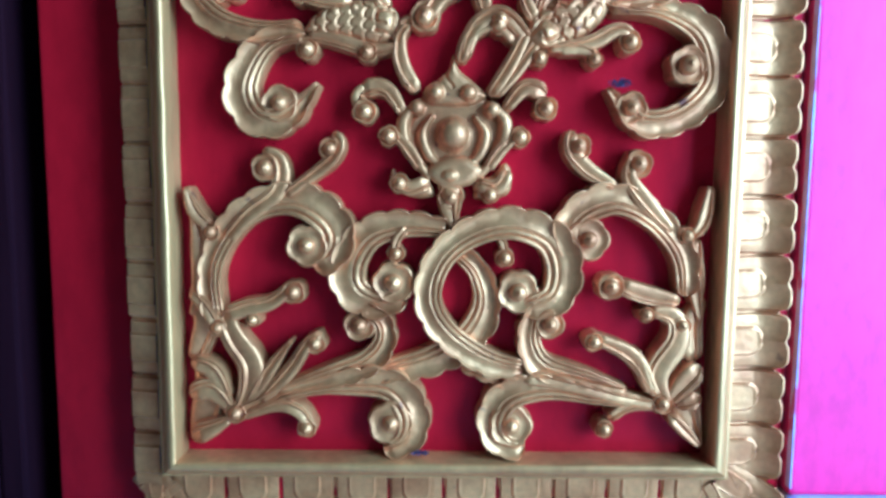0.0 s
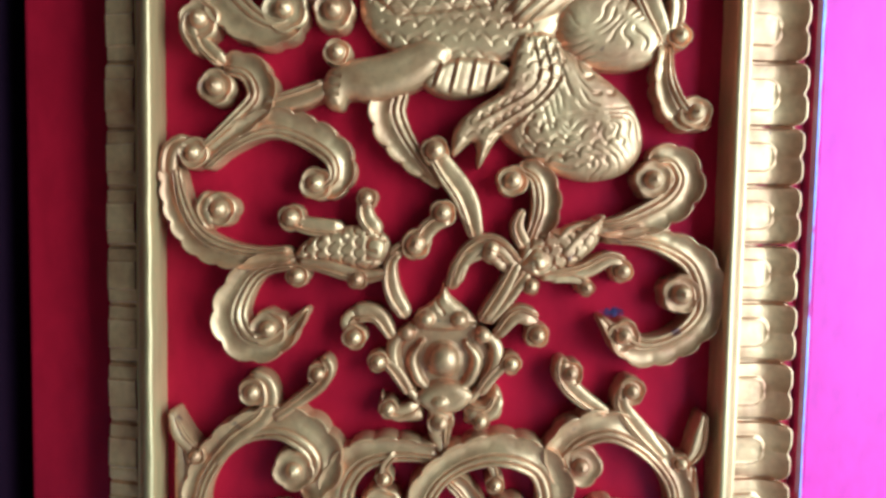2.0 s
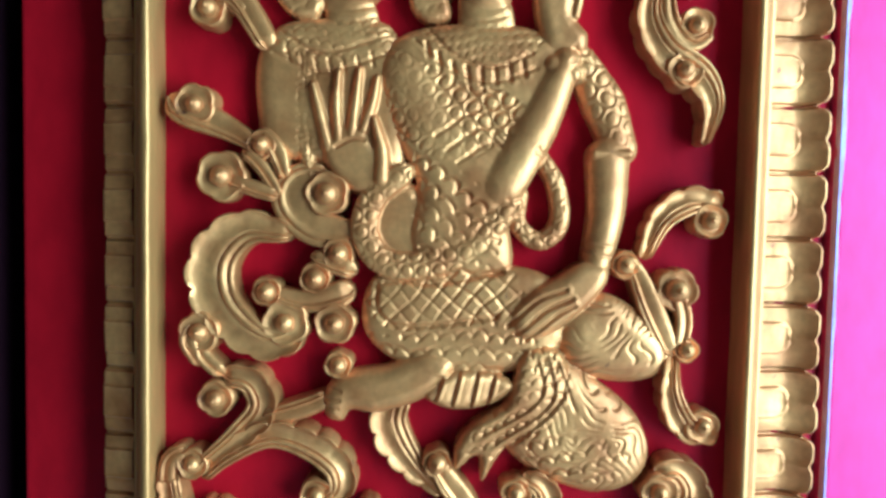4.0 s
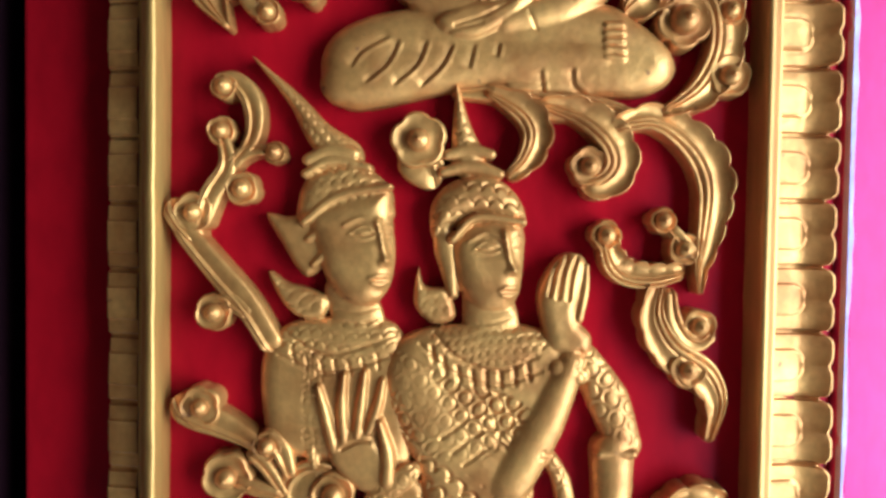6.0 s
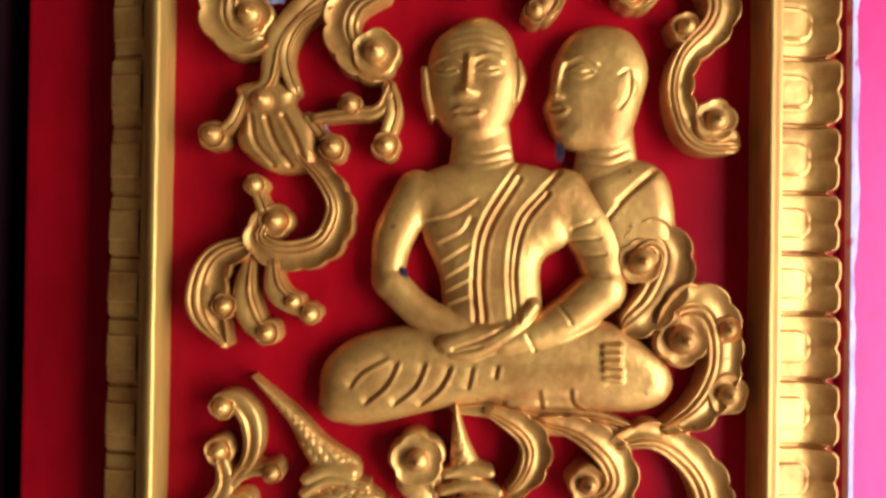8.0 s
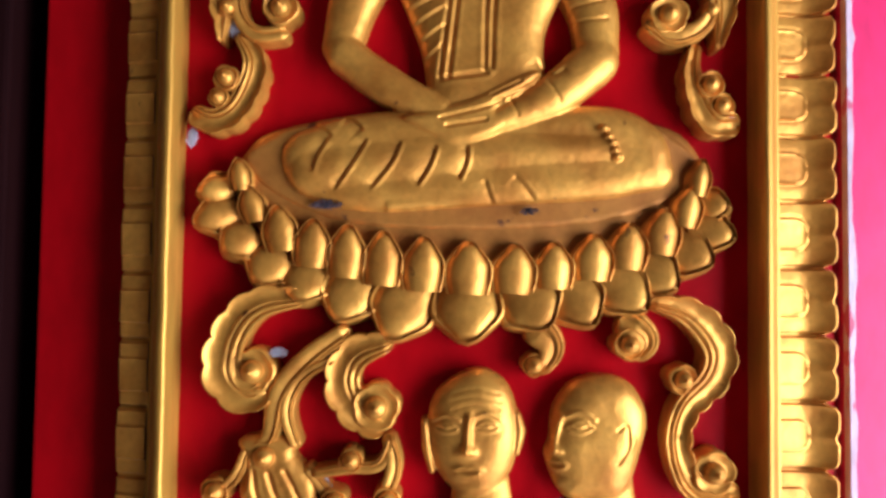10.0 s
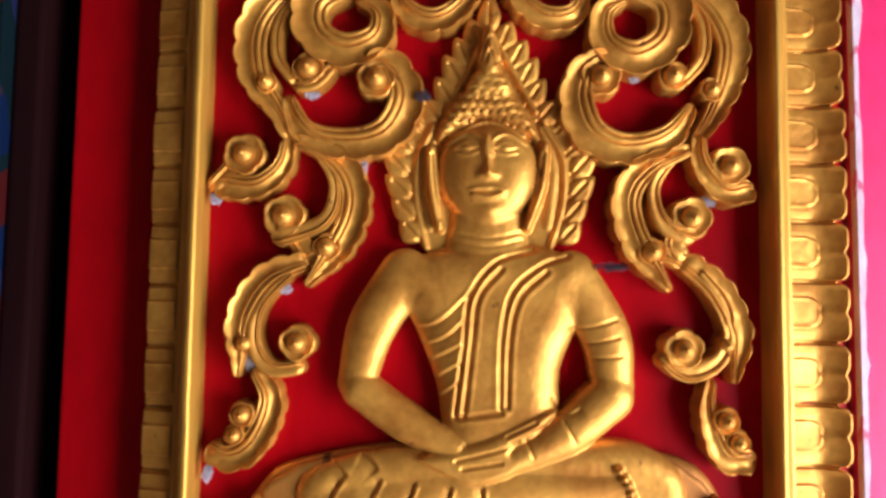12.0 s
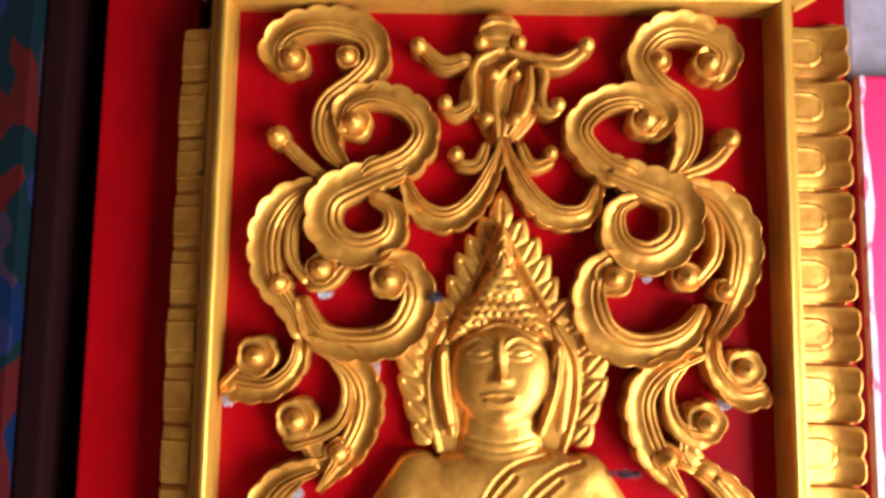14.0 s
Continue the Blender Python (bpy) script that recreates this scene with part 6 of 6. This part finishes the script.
for x0, z0, x1, z1, wide in UPPER:
    lotus_petal(lotus_base, [(x0, z0), (x1, z1)], wide, 21, 2)

r = Relief(-154, 173, 1710, 2189, 1.0)
r.outline([(3, 2164), (21, 2132), (35, 2104), (49, 2083), (72, 2070), (76, 2022), (69, 1986), (51, 1962), (3, 1960), (-44, 1961), (-64, 1992), (-72, 2033), (-67, 2063), (-44, 2084), (-30, 2103), (-14, 2131)], 5, 5, 7.4)
r.outline([(3, 2145), (14, 2161), (3, 2183), (-8, 2160)], 8, 5, 5.6)
r.cut([(3, 2145), (3, 2171)], 1.2, 2.2)
r.outline([(-4, 2135), (2, 2149), (-14, 2160), (-19, 2141)], 8, 5, 5.6)
r.cut([(-4, 2134), (-11, 2152)], 1.2, 2.2)
r.outline([(13, 2133), (27, 2139), (22, 2159), (6, 2147)], 8, 5, 5.6)
r.cut([(12, 2133), (19, 2151)], 1.2, 2.2)
r.outline([(-12, 2118), (-8, 2134), (-26, 2144), (-27, 2123)], 8, 5, 5.6)
r.cut([(-12, 2117), (-22, 2136)], 1.2, 2.2)
r.outline([(21, 2116), (36, 2122), (35, 2143), (16, 2132)], 8, 5, 5.6)
r.cut([(20, 2116), (30, 2135)], 1.2, 2.2)
r.outline([(-19, 2101), (-16, 2118), (-35, 2129), (-35, 2107)], 8, 5, 5.6)
r.cut([(-19, 2101), (-30, 2120)], 1.2, 2.2)
r.outline([(28, 2100), (44, 2106), (44, 2128), (24, 2116)], 8, 5, 5.6)
r.cut([(28, 2099), (38, 2119)], 1.2, 2.2)
r.outline([(-25, 2084), (-22, 2101), (-42, 2110), (-41, 2088)], 8, 5, 5.6)
r.cut([(-25, 2084), (-37, 2102)], 1.2, 2.2)
r.outline([(34, 2083), (50, 2088), (51, 2110), (31, 2100)], 8, 5, 5.6)
r.cut([(33, 2083), (45, 2102)], 1.2, 2.2)
r.outline([(-36, 2072), (-35, 2087), (-55, 2092), (-51, 2072)], 8, 5, 5.6)
r.cut([(-36, 2072), (-49, 2086)], 1.2, 2.2)
r.outline([(45, 2072), (61, 2072), (64, 2092), (44, 2087)], 8, 5, 5.6)
r.cut([(44, 2072), (57, 2086)], 1.2, 2.2)
r.outline([(-51, 2064), (-53, 2079), (-72, 2080), (-66, 2062)], 8, 5, 5.6)
r.cut([(-51, 2064), (-66, 2075)], 1.2, 2.2)
r.outline([(60, 2064), (76, 2062), (82, 2081), (62, 2079)], 8, 5, 5.6)
r.cut([(60, 2064), (74, 2076)], 1.2, 2.2)
r.outline([(-59, 2045), (-61, 2061), (-83, 2065), (-76, 2045)], 8, 5, 5.6)
r.cut([(-59, 2045), (-75, 2059)], 1.2, 2.2)
r.outline([(69, 2045), (86, 2046), (92, 2066), (70, 2061)], 8, 5, 5.6)
r.cut([(68, 2045), (84, 2060)], 1.2, 2.2)
r.outline([(-63, 2026), (-63, 2042), (-84, 2048), (-79, 2027)], 8, 5, 5.6)
r.cut([(-62, 2026), (-77, 2042)], 1.2, 2.2)
r.outline([(73, 2026), (89, 2028), (94, 2050), (73, 2043)], 8, 5, 5.6)
r.cut([(72, 2027), (86, 2043)], 1.2, 2.2)
r.outline([(-60, 2006), (-61, 2022), (-82, 2027), (-76, 2006)], 8, 5, 5.6)
r.cut([(-60, 2007), (-75, 2021)], 1.2, 2.2)
r.outline([(71, 2007), (87, 2007), (92, 2028), (71, 2022)], 8, 5, 5.6)
r.cut([(70, 2007), (84, 2022)], 1.2, 2.2)
r.outline([(-56, 1988), (-56, 2004), (-76, 2009), (-72, 1989)], 8, 5, 5.6)
r.cut([(-56, 1989), (-70, 2003)], 1.2, 2.2)
r.outline([(67, 1988), (82, 1990), (86, 2009), (67, 2004)], 8, 5, 5.6)
r.cut([(66, 1989), (79, 2004)], 1.2, 2.2)
r.outline([(-52, 1971), (-50, 1986), (-69, 1990), (-67, 1971)], 8, 5, 5.6)
r.cut([(-52, 1972), (-64, 1985)], 1.2, 2.2)
r.outline([(63, 1971), (78, 1972), (80, 1991), (61, 1986)], 8, 5, 5.6)
r.cut([(62, 1972), (74, 1985)], 1.2, 2.2)
r.limb([(3, 2151), (-14, 2113), (-32, 2079)], [1.9, 2.8, 2.8], 11, 3)
r.limb([(3, 2151), (23, 2114), (42, 2080)], [1.9, 2.8, 2.8], 11, 3)
r.limb([(-42, 2068), (-55, 2038), (-55, 2002), (-47, 1966)], [2.3, 2.8, 2.8, 2.8], 10, 3)
r.limb([(49, 2069), (65, 2040), (65, 2004), (55, 1968)], [2.3, 2.8, 2.8, 2.8], 10, 3)
r.limb([(-39, 2066), (-47, 2033), (-44, 1984)], [2.8, 5.6, 5.6], 8, 4)
r.limb([(46, 2067), (57, 2035), (53, 1986)], [2.8, 5.6, 5.6], 8, 4)
r.outline([(2, 2109), (21, 2098), (38, 2076), (44, 2056), (26, 2062), (2, 2070), (-21, 2061), (-39, 2054), (-35, 2075), (-18, 2097)], 10, 15, 15.7)
r.scales(7.5, 3.2, 0, "scale")
r.outline([(3, 2117), (18, 2108), (22, 2092), (3, 2085), (-16, 2091), (-12, 2108)], 15, 12, 11.1)
r.scales(7.5, 3.2, 0, "scale")
r.limb([(3, 2112), (3, 2124), (3, 2149)], [9.3, 10.2, 1.9], 18, 10)
r.cut([(-4, 2117), (-2, 2125), (3, 2138), (8, 2126), (10, 2117)], 1.1, 2.4)
r.cut([(-1, 2116), (3, 2127), (7, 2116)], 1.1, 2.4)
r.outline([(2, 2070), (27, 2064), (43, 2044), (42, 2015), (27, 1992), (5, 1980), (-18, 1990), (-36, 2012), (-37, 2042), (-24, 2062)], 10, 18, 27.8)
r.limb([(-27, 2057), (2, 2070), (33, 2058)], [1.4, 1.9, 1.4], 18, 2)
r.swell(-15, 2046, 15.6, 9.8, -2.4)
r.swell(-15, 2046, 9.8, 4.9, 3.4)
r.cut([(-26, 2044), (-18, 2051), (-10, 2051), (-3, 2045)], 0.9, -1.4)
r.cut([(-24, 2042), (-15, 2040), (-6, 2043)], 0.9, -1.2)
r.cut([(-25, 2045), (-15, 2044), (-5, 2046)], 0.7, 1.7)
r.cut([(-31, 2050), (-16, 2059), (-3, 2053), (-1, 2040)], 1.3, -2.0)
r.swell(17, 2046, 15.6, 9.8, -2.4)
r.swell(17, 2046, 9.8, 4.9, 3.4)
r.cut([(6, 2045), (14, 2051), (22, 2051), (28, 2046)], 0.9, -1.4)
r.cut([(8, 2043), (17, 2041), (26, 2043)], 0.9, -1.2)
r.cut([(7, 2046), (17, 2044), (27, 2046)], 0.7, 1.7)
r.cut([(5, 2040), (6, 2053), (18, 2059), (34, 2051)], 1.3, -2.0)
r.cut([(1, 2055), (2, 2035), (2, 2025)], 2.6, -4.0)
r.swell(2, 2025, 7.9, 5.9, 3.2)
r.swell(-4, 2024, 3.9, 3.5, 1.5)
r.swell(8, 2024, 3.9, 3.5, 1.5)
r.cut([(-12, 2012), (-4, 2014), (2, 2014), (7, 2015), (15, 2012)], 1.5, -1.8)
r.cut([(-9, 2008.5), (2, 2006), (13, 2009)], 2.0, -2.6)
r.cut([(-12, 2011), (2, 2011), (15, 2012)], 0.7, 1.2)
r.swell(2, 2002, 12.5, 3.7, -1.2)
r.swell(2, 1994, 11.1, 6.5, 1.4)
r.limb([(-44, 2046), (-42, 2015), (-36, 1982)], [4.6, 5.6, 3.7], 13, 9)
r.cut([(-43, 2042), (-41, 2016), (-36, 1989)], 1.2, 2.5)
r.limb([(49, 2050), (46, 2017), (35, 1983)], [4.6, 5.6, 3.7], 13, 9)
r.cut([(48, 2044), (44, 2017), (35, 1990)], 1.2, 2.5)
r.limb([(3, 1996), (3, 1960)], [28.7, 34.3], 10, 11, blend=2)
r.cut([(-24, 1978), (3, 1974), (30, 1979)], 1.3, 1)
r.cut([(-26, 1972), (3, 1967), (31, 1973)], 1.3, 1)
r.outline([(-68, 1954), (-27, 1966), (9, 1969), (55, 1967), (83, 1951), (78, 1909), (63, 1868), (60, 1818), (20, 1798), (-25, 1802), (-38, 1858), (-56, 1903), (-67, 1921)], 9, 17, 27.8)
r.outline([(-148, 1764), (-139, 1787), (-101, 1802), (-34, 1810), (74, 1814), (124, 1812), (155, 1795), (165, 1770), (155, 1749), (110, 1737), (29, 1732), (-78, 1725), (-129, 1737)], 9, 14, 18.5)
r.limb([(-123, 1756), (-43, 1768), (29, 1775), (110, 1778)], [17.6, 18.5, 15.7, 11.1], 16, 10, blend=3)
r.limb([(151, 1761), (74, 1747), (-60, 1732)], [15.7, 12.0, 6.5], 12, 9, blend=2)
r.ledge([(-78, 1784), (-87, 1767), (-104, 1742)], 7, 3.0)
r.ledge([(-51, 1782), (-59, 1764), (-76, 1743)], 7, 3.0)
r.ledge([(-23, 1779), (-29, 1762), (-39, 1746)], 7, 3.0)
r.ledge([(1, 1779), (0, 1765), (-6, 1751)], 7, 3.0)
r.ledge([(-109, 1783), (-117, 1770), (-121, 1756)], 7, 3.0)
r.ledge([(-127, 1798), (-116, 1793), (-105, 1785)], 7, 3.0)
r.ledge([(-97, 1802), (-89, 1798), (-81, 1790)], 7, 3.0)
r.ledge([(15, 1752), (18, 1743), (23, 1731)], 4, 1.6)
r.ledge([(38, 1756), (46, 1748), (56, 1736)], 4, 1.6)
r.boss(107, 1793, 4.2, 3.2, 24, 5)
r.boss(111, 1787, 4.2, 3.2, 24, 5)
r.boss(114, 1782, 4.2, 3.2, 24, 5)
r.boss(116, 1776, 4.2, 3.2, 24, 5)
r.boss(118, 1771, 4.2, 3.2, 24, 5)
r.limb([(-63, 1944), (-89, 1903), (-101, 1857)], [22.2, 20.8, 15.7], 12, 13, blend=6)
r.limb([(-98, 1852), (-61, 1826), (-21, 1807)], [15.7, 15.7, 12.0], 14, 14, blend=2)
r.limb([(71, 1944), (99, 1898), (105, 1857)], [22.2, 20.8, 17.6], 11, 14, blend=6)
r.limb([(102, 1848), (65, 1818), (16, 1795)], [19.4, 17.6, 11.1], 15, 14, blend=2)
r.outline([(-51, 1800), (-30, 1806), (6, 1818), (42, 1836), (59, 1837), (42, 1818), (24, 1807), (42, 1802), (20, 1785), (-7, 1778), (-29, 1786)], 20, 9, 8.3)
r.cut([(-21, 1799), (11, 1807), (28, 1814)], 1.1, 2)
r.cut([(-16, 1793), (15, 1798)], 1.1, 2)
r.cut([(19, 1818), (42, 1829)], 1.1, 2)
r.cut([(22, 1813), (49, 1826)], 1.1, 2)
r.cut([(-22, 1833), (-15, 1889), (-11, 1926), (9, 1954), (41, 1965)], 1.6, 2.6)
r.cut([(-15, 1833), (-9, 1889), (-4, 1926), (14, 1949)], 1.6, 2.6)
r.cut([(14, 1840), (15, 1894), (23, 1931), (46, 1952), (68, 1960)], 1.6, 2.6)
r.cut([(19, 1840), (21, 1894), (29, 1926), (50, 1947)], 1.6, 2.6)
r.cut([(-21, 1831), (15, 1836)], 1.6, 2.6)
r.ledge([(-62, 1900), (-35, 1907), (-6, 1935)], 4.5, 2.2)
r.ledge([(-52, 1887), (-31, 1894), (-13, 1910)], 4.5, 2.2)
r.ledge([(-46, 1873), (-17, 1889)], 4.5, 2.2)
r.ledge([(-40, 1860), (-17, 1875)], 4.5, 2.2)
r.ledge([(-35, 1846), (-18, 1860)], 4.5, 2.2)
r.ledge([(55, 1850), (66, 1836), (78, 1841)], 4.5, 2.2)
r.cut([(68, 1902), (87, 1904), (106, 1910)], 0.9, 1.6)
r.cut([(73, 1890), (91, 1892), (108, 1896)], 0.9, 1.6)
r.cut([(78, 1878), (110, 1881)], 0.9, 1.6)
r.cut([(73, 1814), (64, 1830)], 0.9, 1.6)
r.cut([(40, 1802), (34, 1816)], 0.9, 1.6)
r.build("carved_figure", GOLD, None, "large gilded wooden relief figure seated in meditation, pointed flame halo", "statue")

# ---- the room that closes the place round the camera: added, unseen, bounces fill light ----
box("floor", (-3.0, -3.2, -0.1), (3.0, 0.25, -0.0), PALE, None, "", 0, "structure")
box("ceiling", (-3.0, -3.2, 3.2), (3.0, 0.25, 3.3), ROOM, None, "", 0, "structure")
box("wall_west", (-3.1, -3.2, 0.0), (-3.0, 0.25, 3.2), ROOM, None, "", 0, "structure")
box("wall_south", (-3.1, -3.3, 0.0), (3.0, -3.2, 3.2), ROOM, None, "", 0, "structure")
box("wall_north", (-3.1, 0.25, 0.0), (3.1, 0.35, 3.2), ROOM, None, "", 0, "structure")
east = thing("wall_east", "added plaster wall with a tall open doorway, out of view", "wall", kind="structure")
box("wall_piece", (1.5, -3.2, 0.0), (1.6, -2.2, 3.2), ROOM, east)
box("wall_piece", (1.5, -0.35, 0.0), (1.6, 0.25, 3.2), ROOM, east)
box("wall_piece", (1.5, -2.2, 2.5), (1.6, -0.35, 3.2), ROOM, east)
for ob_name, text, cat in (("floor", "pale stone floor", "floor"), ("ceiling", "added plaster ceiling, out of view", "ceiling"),
                           ("wall_west", "added plaster wall, out of view", "wall"), ("wall_south", "added plaster wall, out of view", "wall"), ("wall_north", "added plaster wall, out of view", "wall")):
    tagged(bpy.data.objects[ob_name], text, cat)

# ---- dust and cobwebs caught in the carving ----
WEB = material("cobweb_fluff", (0.62, 0.58, 0.55), 0.9, 0.0, (0.45, 0.42, 0.42), 200, (1, 1, 1), 0.2, 300)
GRIME = material("dark_dust", (0.05, 0.035, 0.04), 0.9, 0.0, (0.1, 0.07, 0.07), 200, (1, 1, 1), 0.2, 300)


def tuft(name, mat, x, z, wide, tall, high, strands, label, seed):
    """A small tangle of short fibres (mm), lying on the carving."""
    rnd = random.Random(seed)
    verts, faces = [], []
    for _ in range(4 * strands):
        a, r = rnd.uniform(0, 6.283), rnd.random() ** 0.9
        cx, cz, cy = x + wide * r * math.cos(a), z + tall * r * math.sin(a), high + rnd.uniform(-1.5, 1.0)
        d, ln, wd = rnd.uniform(0, 6.283), rnd.uniform(0.5, 1.9), rnd.uniform(0.12, 0.38)
        for k in range(4):
            u = k / 3 - 0.5
            px, pz = cx + ln * u * math.cos(d) + 0.5 * math.sin(5 * u + a), cz + ln * u * math.sin(d) + 0.6 * math.cos(4 * u + a)
            for sgn in (-1, 1):
                verts.append(((px - sgn * wd * math.sin(d)) / 1000, BY - (cy + sgn * 0.15 + 0.5 * math.sin(9 * u)) / 1000, (pz + sgn * wd * math.cos(d)) / 1000))
        b = len(verts) - 8
        faces += [(b + 2 * k, b + 2 * k + 1, b + 2 * k + 3, b + 2 * k + 2) for k in range(3)]
    return tagged(mesh_object(name, verts, faces, mat), label, "dust", "", "stuff")


tuft("cobweb", WEB, -186, 1874, 6.5, 10.2, 14, 140, "pale grey cobweb fluff caught on the carving", 0)
tuft("cobweb", WEB, -160, 1931, 5.6, 4.2, 14, 70, "pale grey cobweb fluff caught on the carving", 1)
tuft("cobweb", WEB, -103, 2038, 5.6, 10.2, 14, 130, "pale grey cobweb fluff caught on the carving", 2)
tuft("cobweb", WEB, -218, 2010, 4.6, 5.6, 14, 80, "pale grey cobweb fluff caught on the carving", 3)
tuft("cobweb", WEB, -219, 1782, 3.7, 5.6, 14, 60, "pale grey cobweb fluff caught on the carving", 4)
tuft("cobweb", WEB, -102, 2032, 6.5, 10.2, 14, 150, "pale grey cobweb fluff caught on the carving", 5)
tuft("cobweb", WEB, -219, 2005, 5.1, 6.5, 14, 90, "pale grey cobweb fluff caught on the carving", 6)
tuft("cobweb", WEB, 123, 2110, 4.2, 5.1, 14, 60, "pale grey cobweb fluff caught on the carving", 7)
tuft("cobweb", WEB, 184, 2007, 6.5, 4.6, 14, 70, "pale grey cobweb fluff caught on the carving", 8)
tuft("cobweb", WEB, -143, 2092, 6.5, 4.6, 14, 70, "pale grey cobweb fluff caught on the carving", 9)
tuft("cobweb", WEB, -108, 1510, 6.0, 6.9, 14, 110, "pale grey cobweb fluff caught on the carving", 10)
tuft("cobweb", WEB, -146, 1614, 7.4, 3.7, 14, 60, "pale grey cobweb fluff caught on the carving", 11)
tuft("cobweb", WEB, -218, 1786, 3.7, 4.6, 14, 60, "pale grey cobweb fluff caught on the carving", 12)
tuft("dust_clump", GRIME, -41, 1789, 12.0, 6.5, 20, 120, "dark dust clump lying on the gilded carving", 13)
tuft("dust_clump", GRIME, 103, 1952, 13.9, 3.7, 20, 80, "dark dust clump lying on the gilded carving", 14)
tuft("dust_clump", GRIME, -110, 1731, 13.9, 3.7, 20, 90, "dark dust clump lying on the gilded carving", 15)
tuft("dust_clump", GRIME, 50, 1728, 7.4, 2.8, 20, 40, "dark dust clump lying on the gilded carving", 16)
tuft("dust_clump", GRIME, 45, 1798, 3.7, 2.3, 20, 30, "dark dust clump lying on the gilded carving", 17)
tuft("dust_clump", GRIME, 75, 1498, 3.7, 8.3, 20, 50, "dark dust clump lying on the gilded carving", 18)
tuft("dust_clump", GRIME, -44, 1403, 3.7, 4.6, 20, 40, "dark dust clump lying on the gilded carving", 19)
tuft("dust_clump", GRIME, -51, 2090, 6.5, 4.6, 20, 60, "dark dust clump lying on the gilded carving", 20)
tuft("dust_clump", GRIME, 143, 644, 9.3, 3.7, 20, 60, "dark dust clump lying on the gilded carving", 21)
tuft("dust_clump", GRIME, -20, 327, 7.4, 1.9, 20, 40, "dark dust clump lying on the gilded carving", 22)
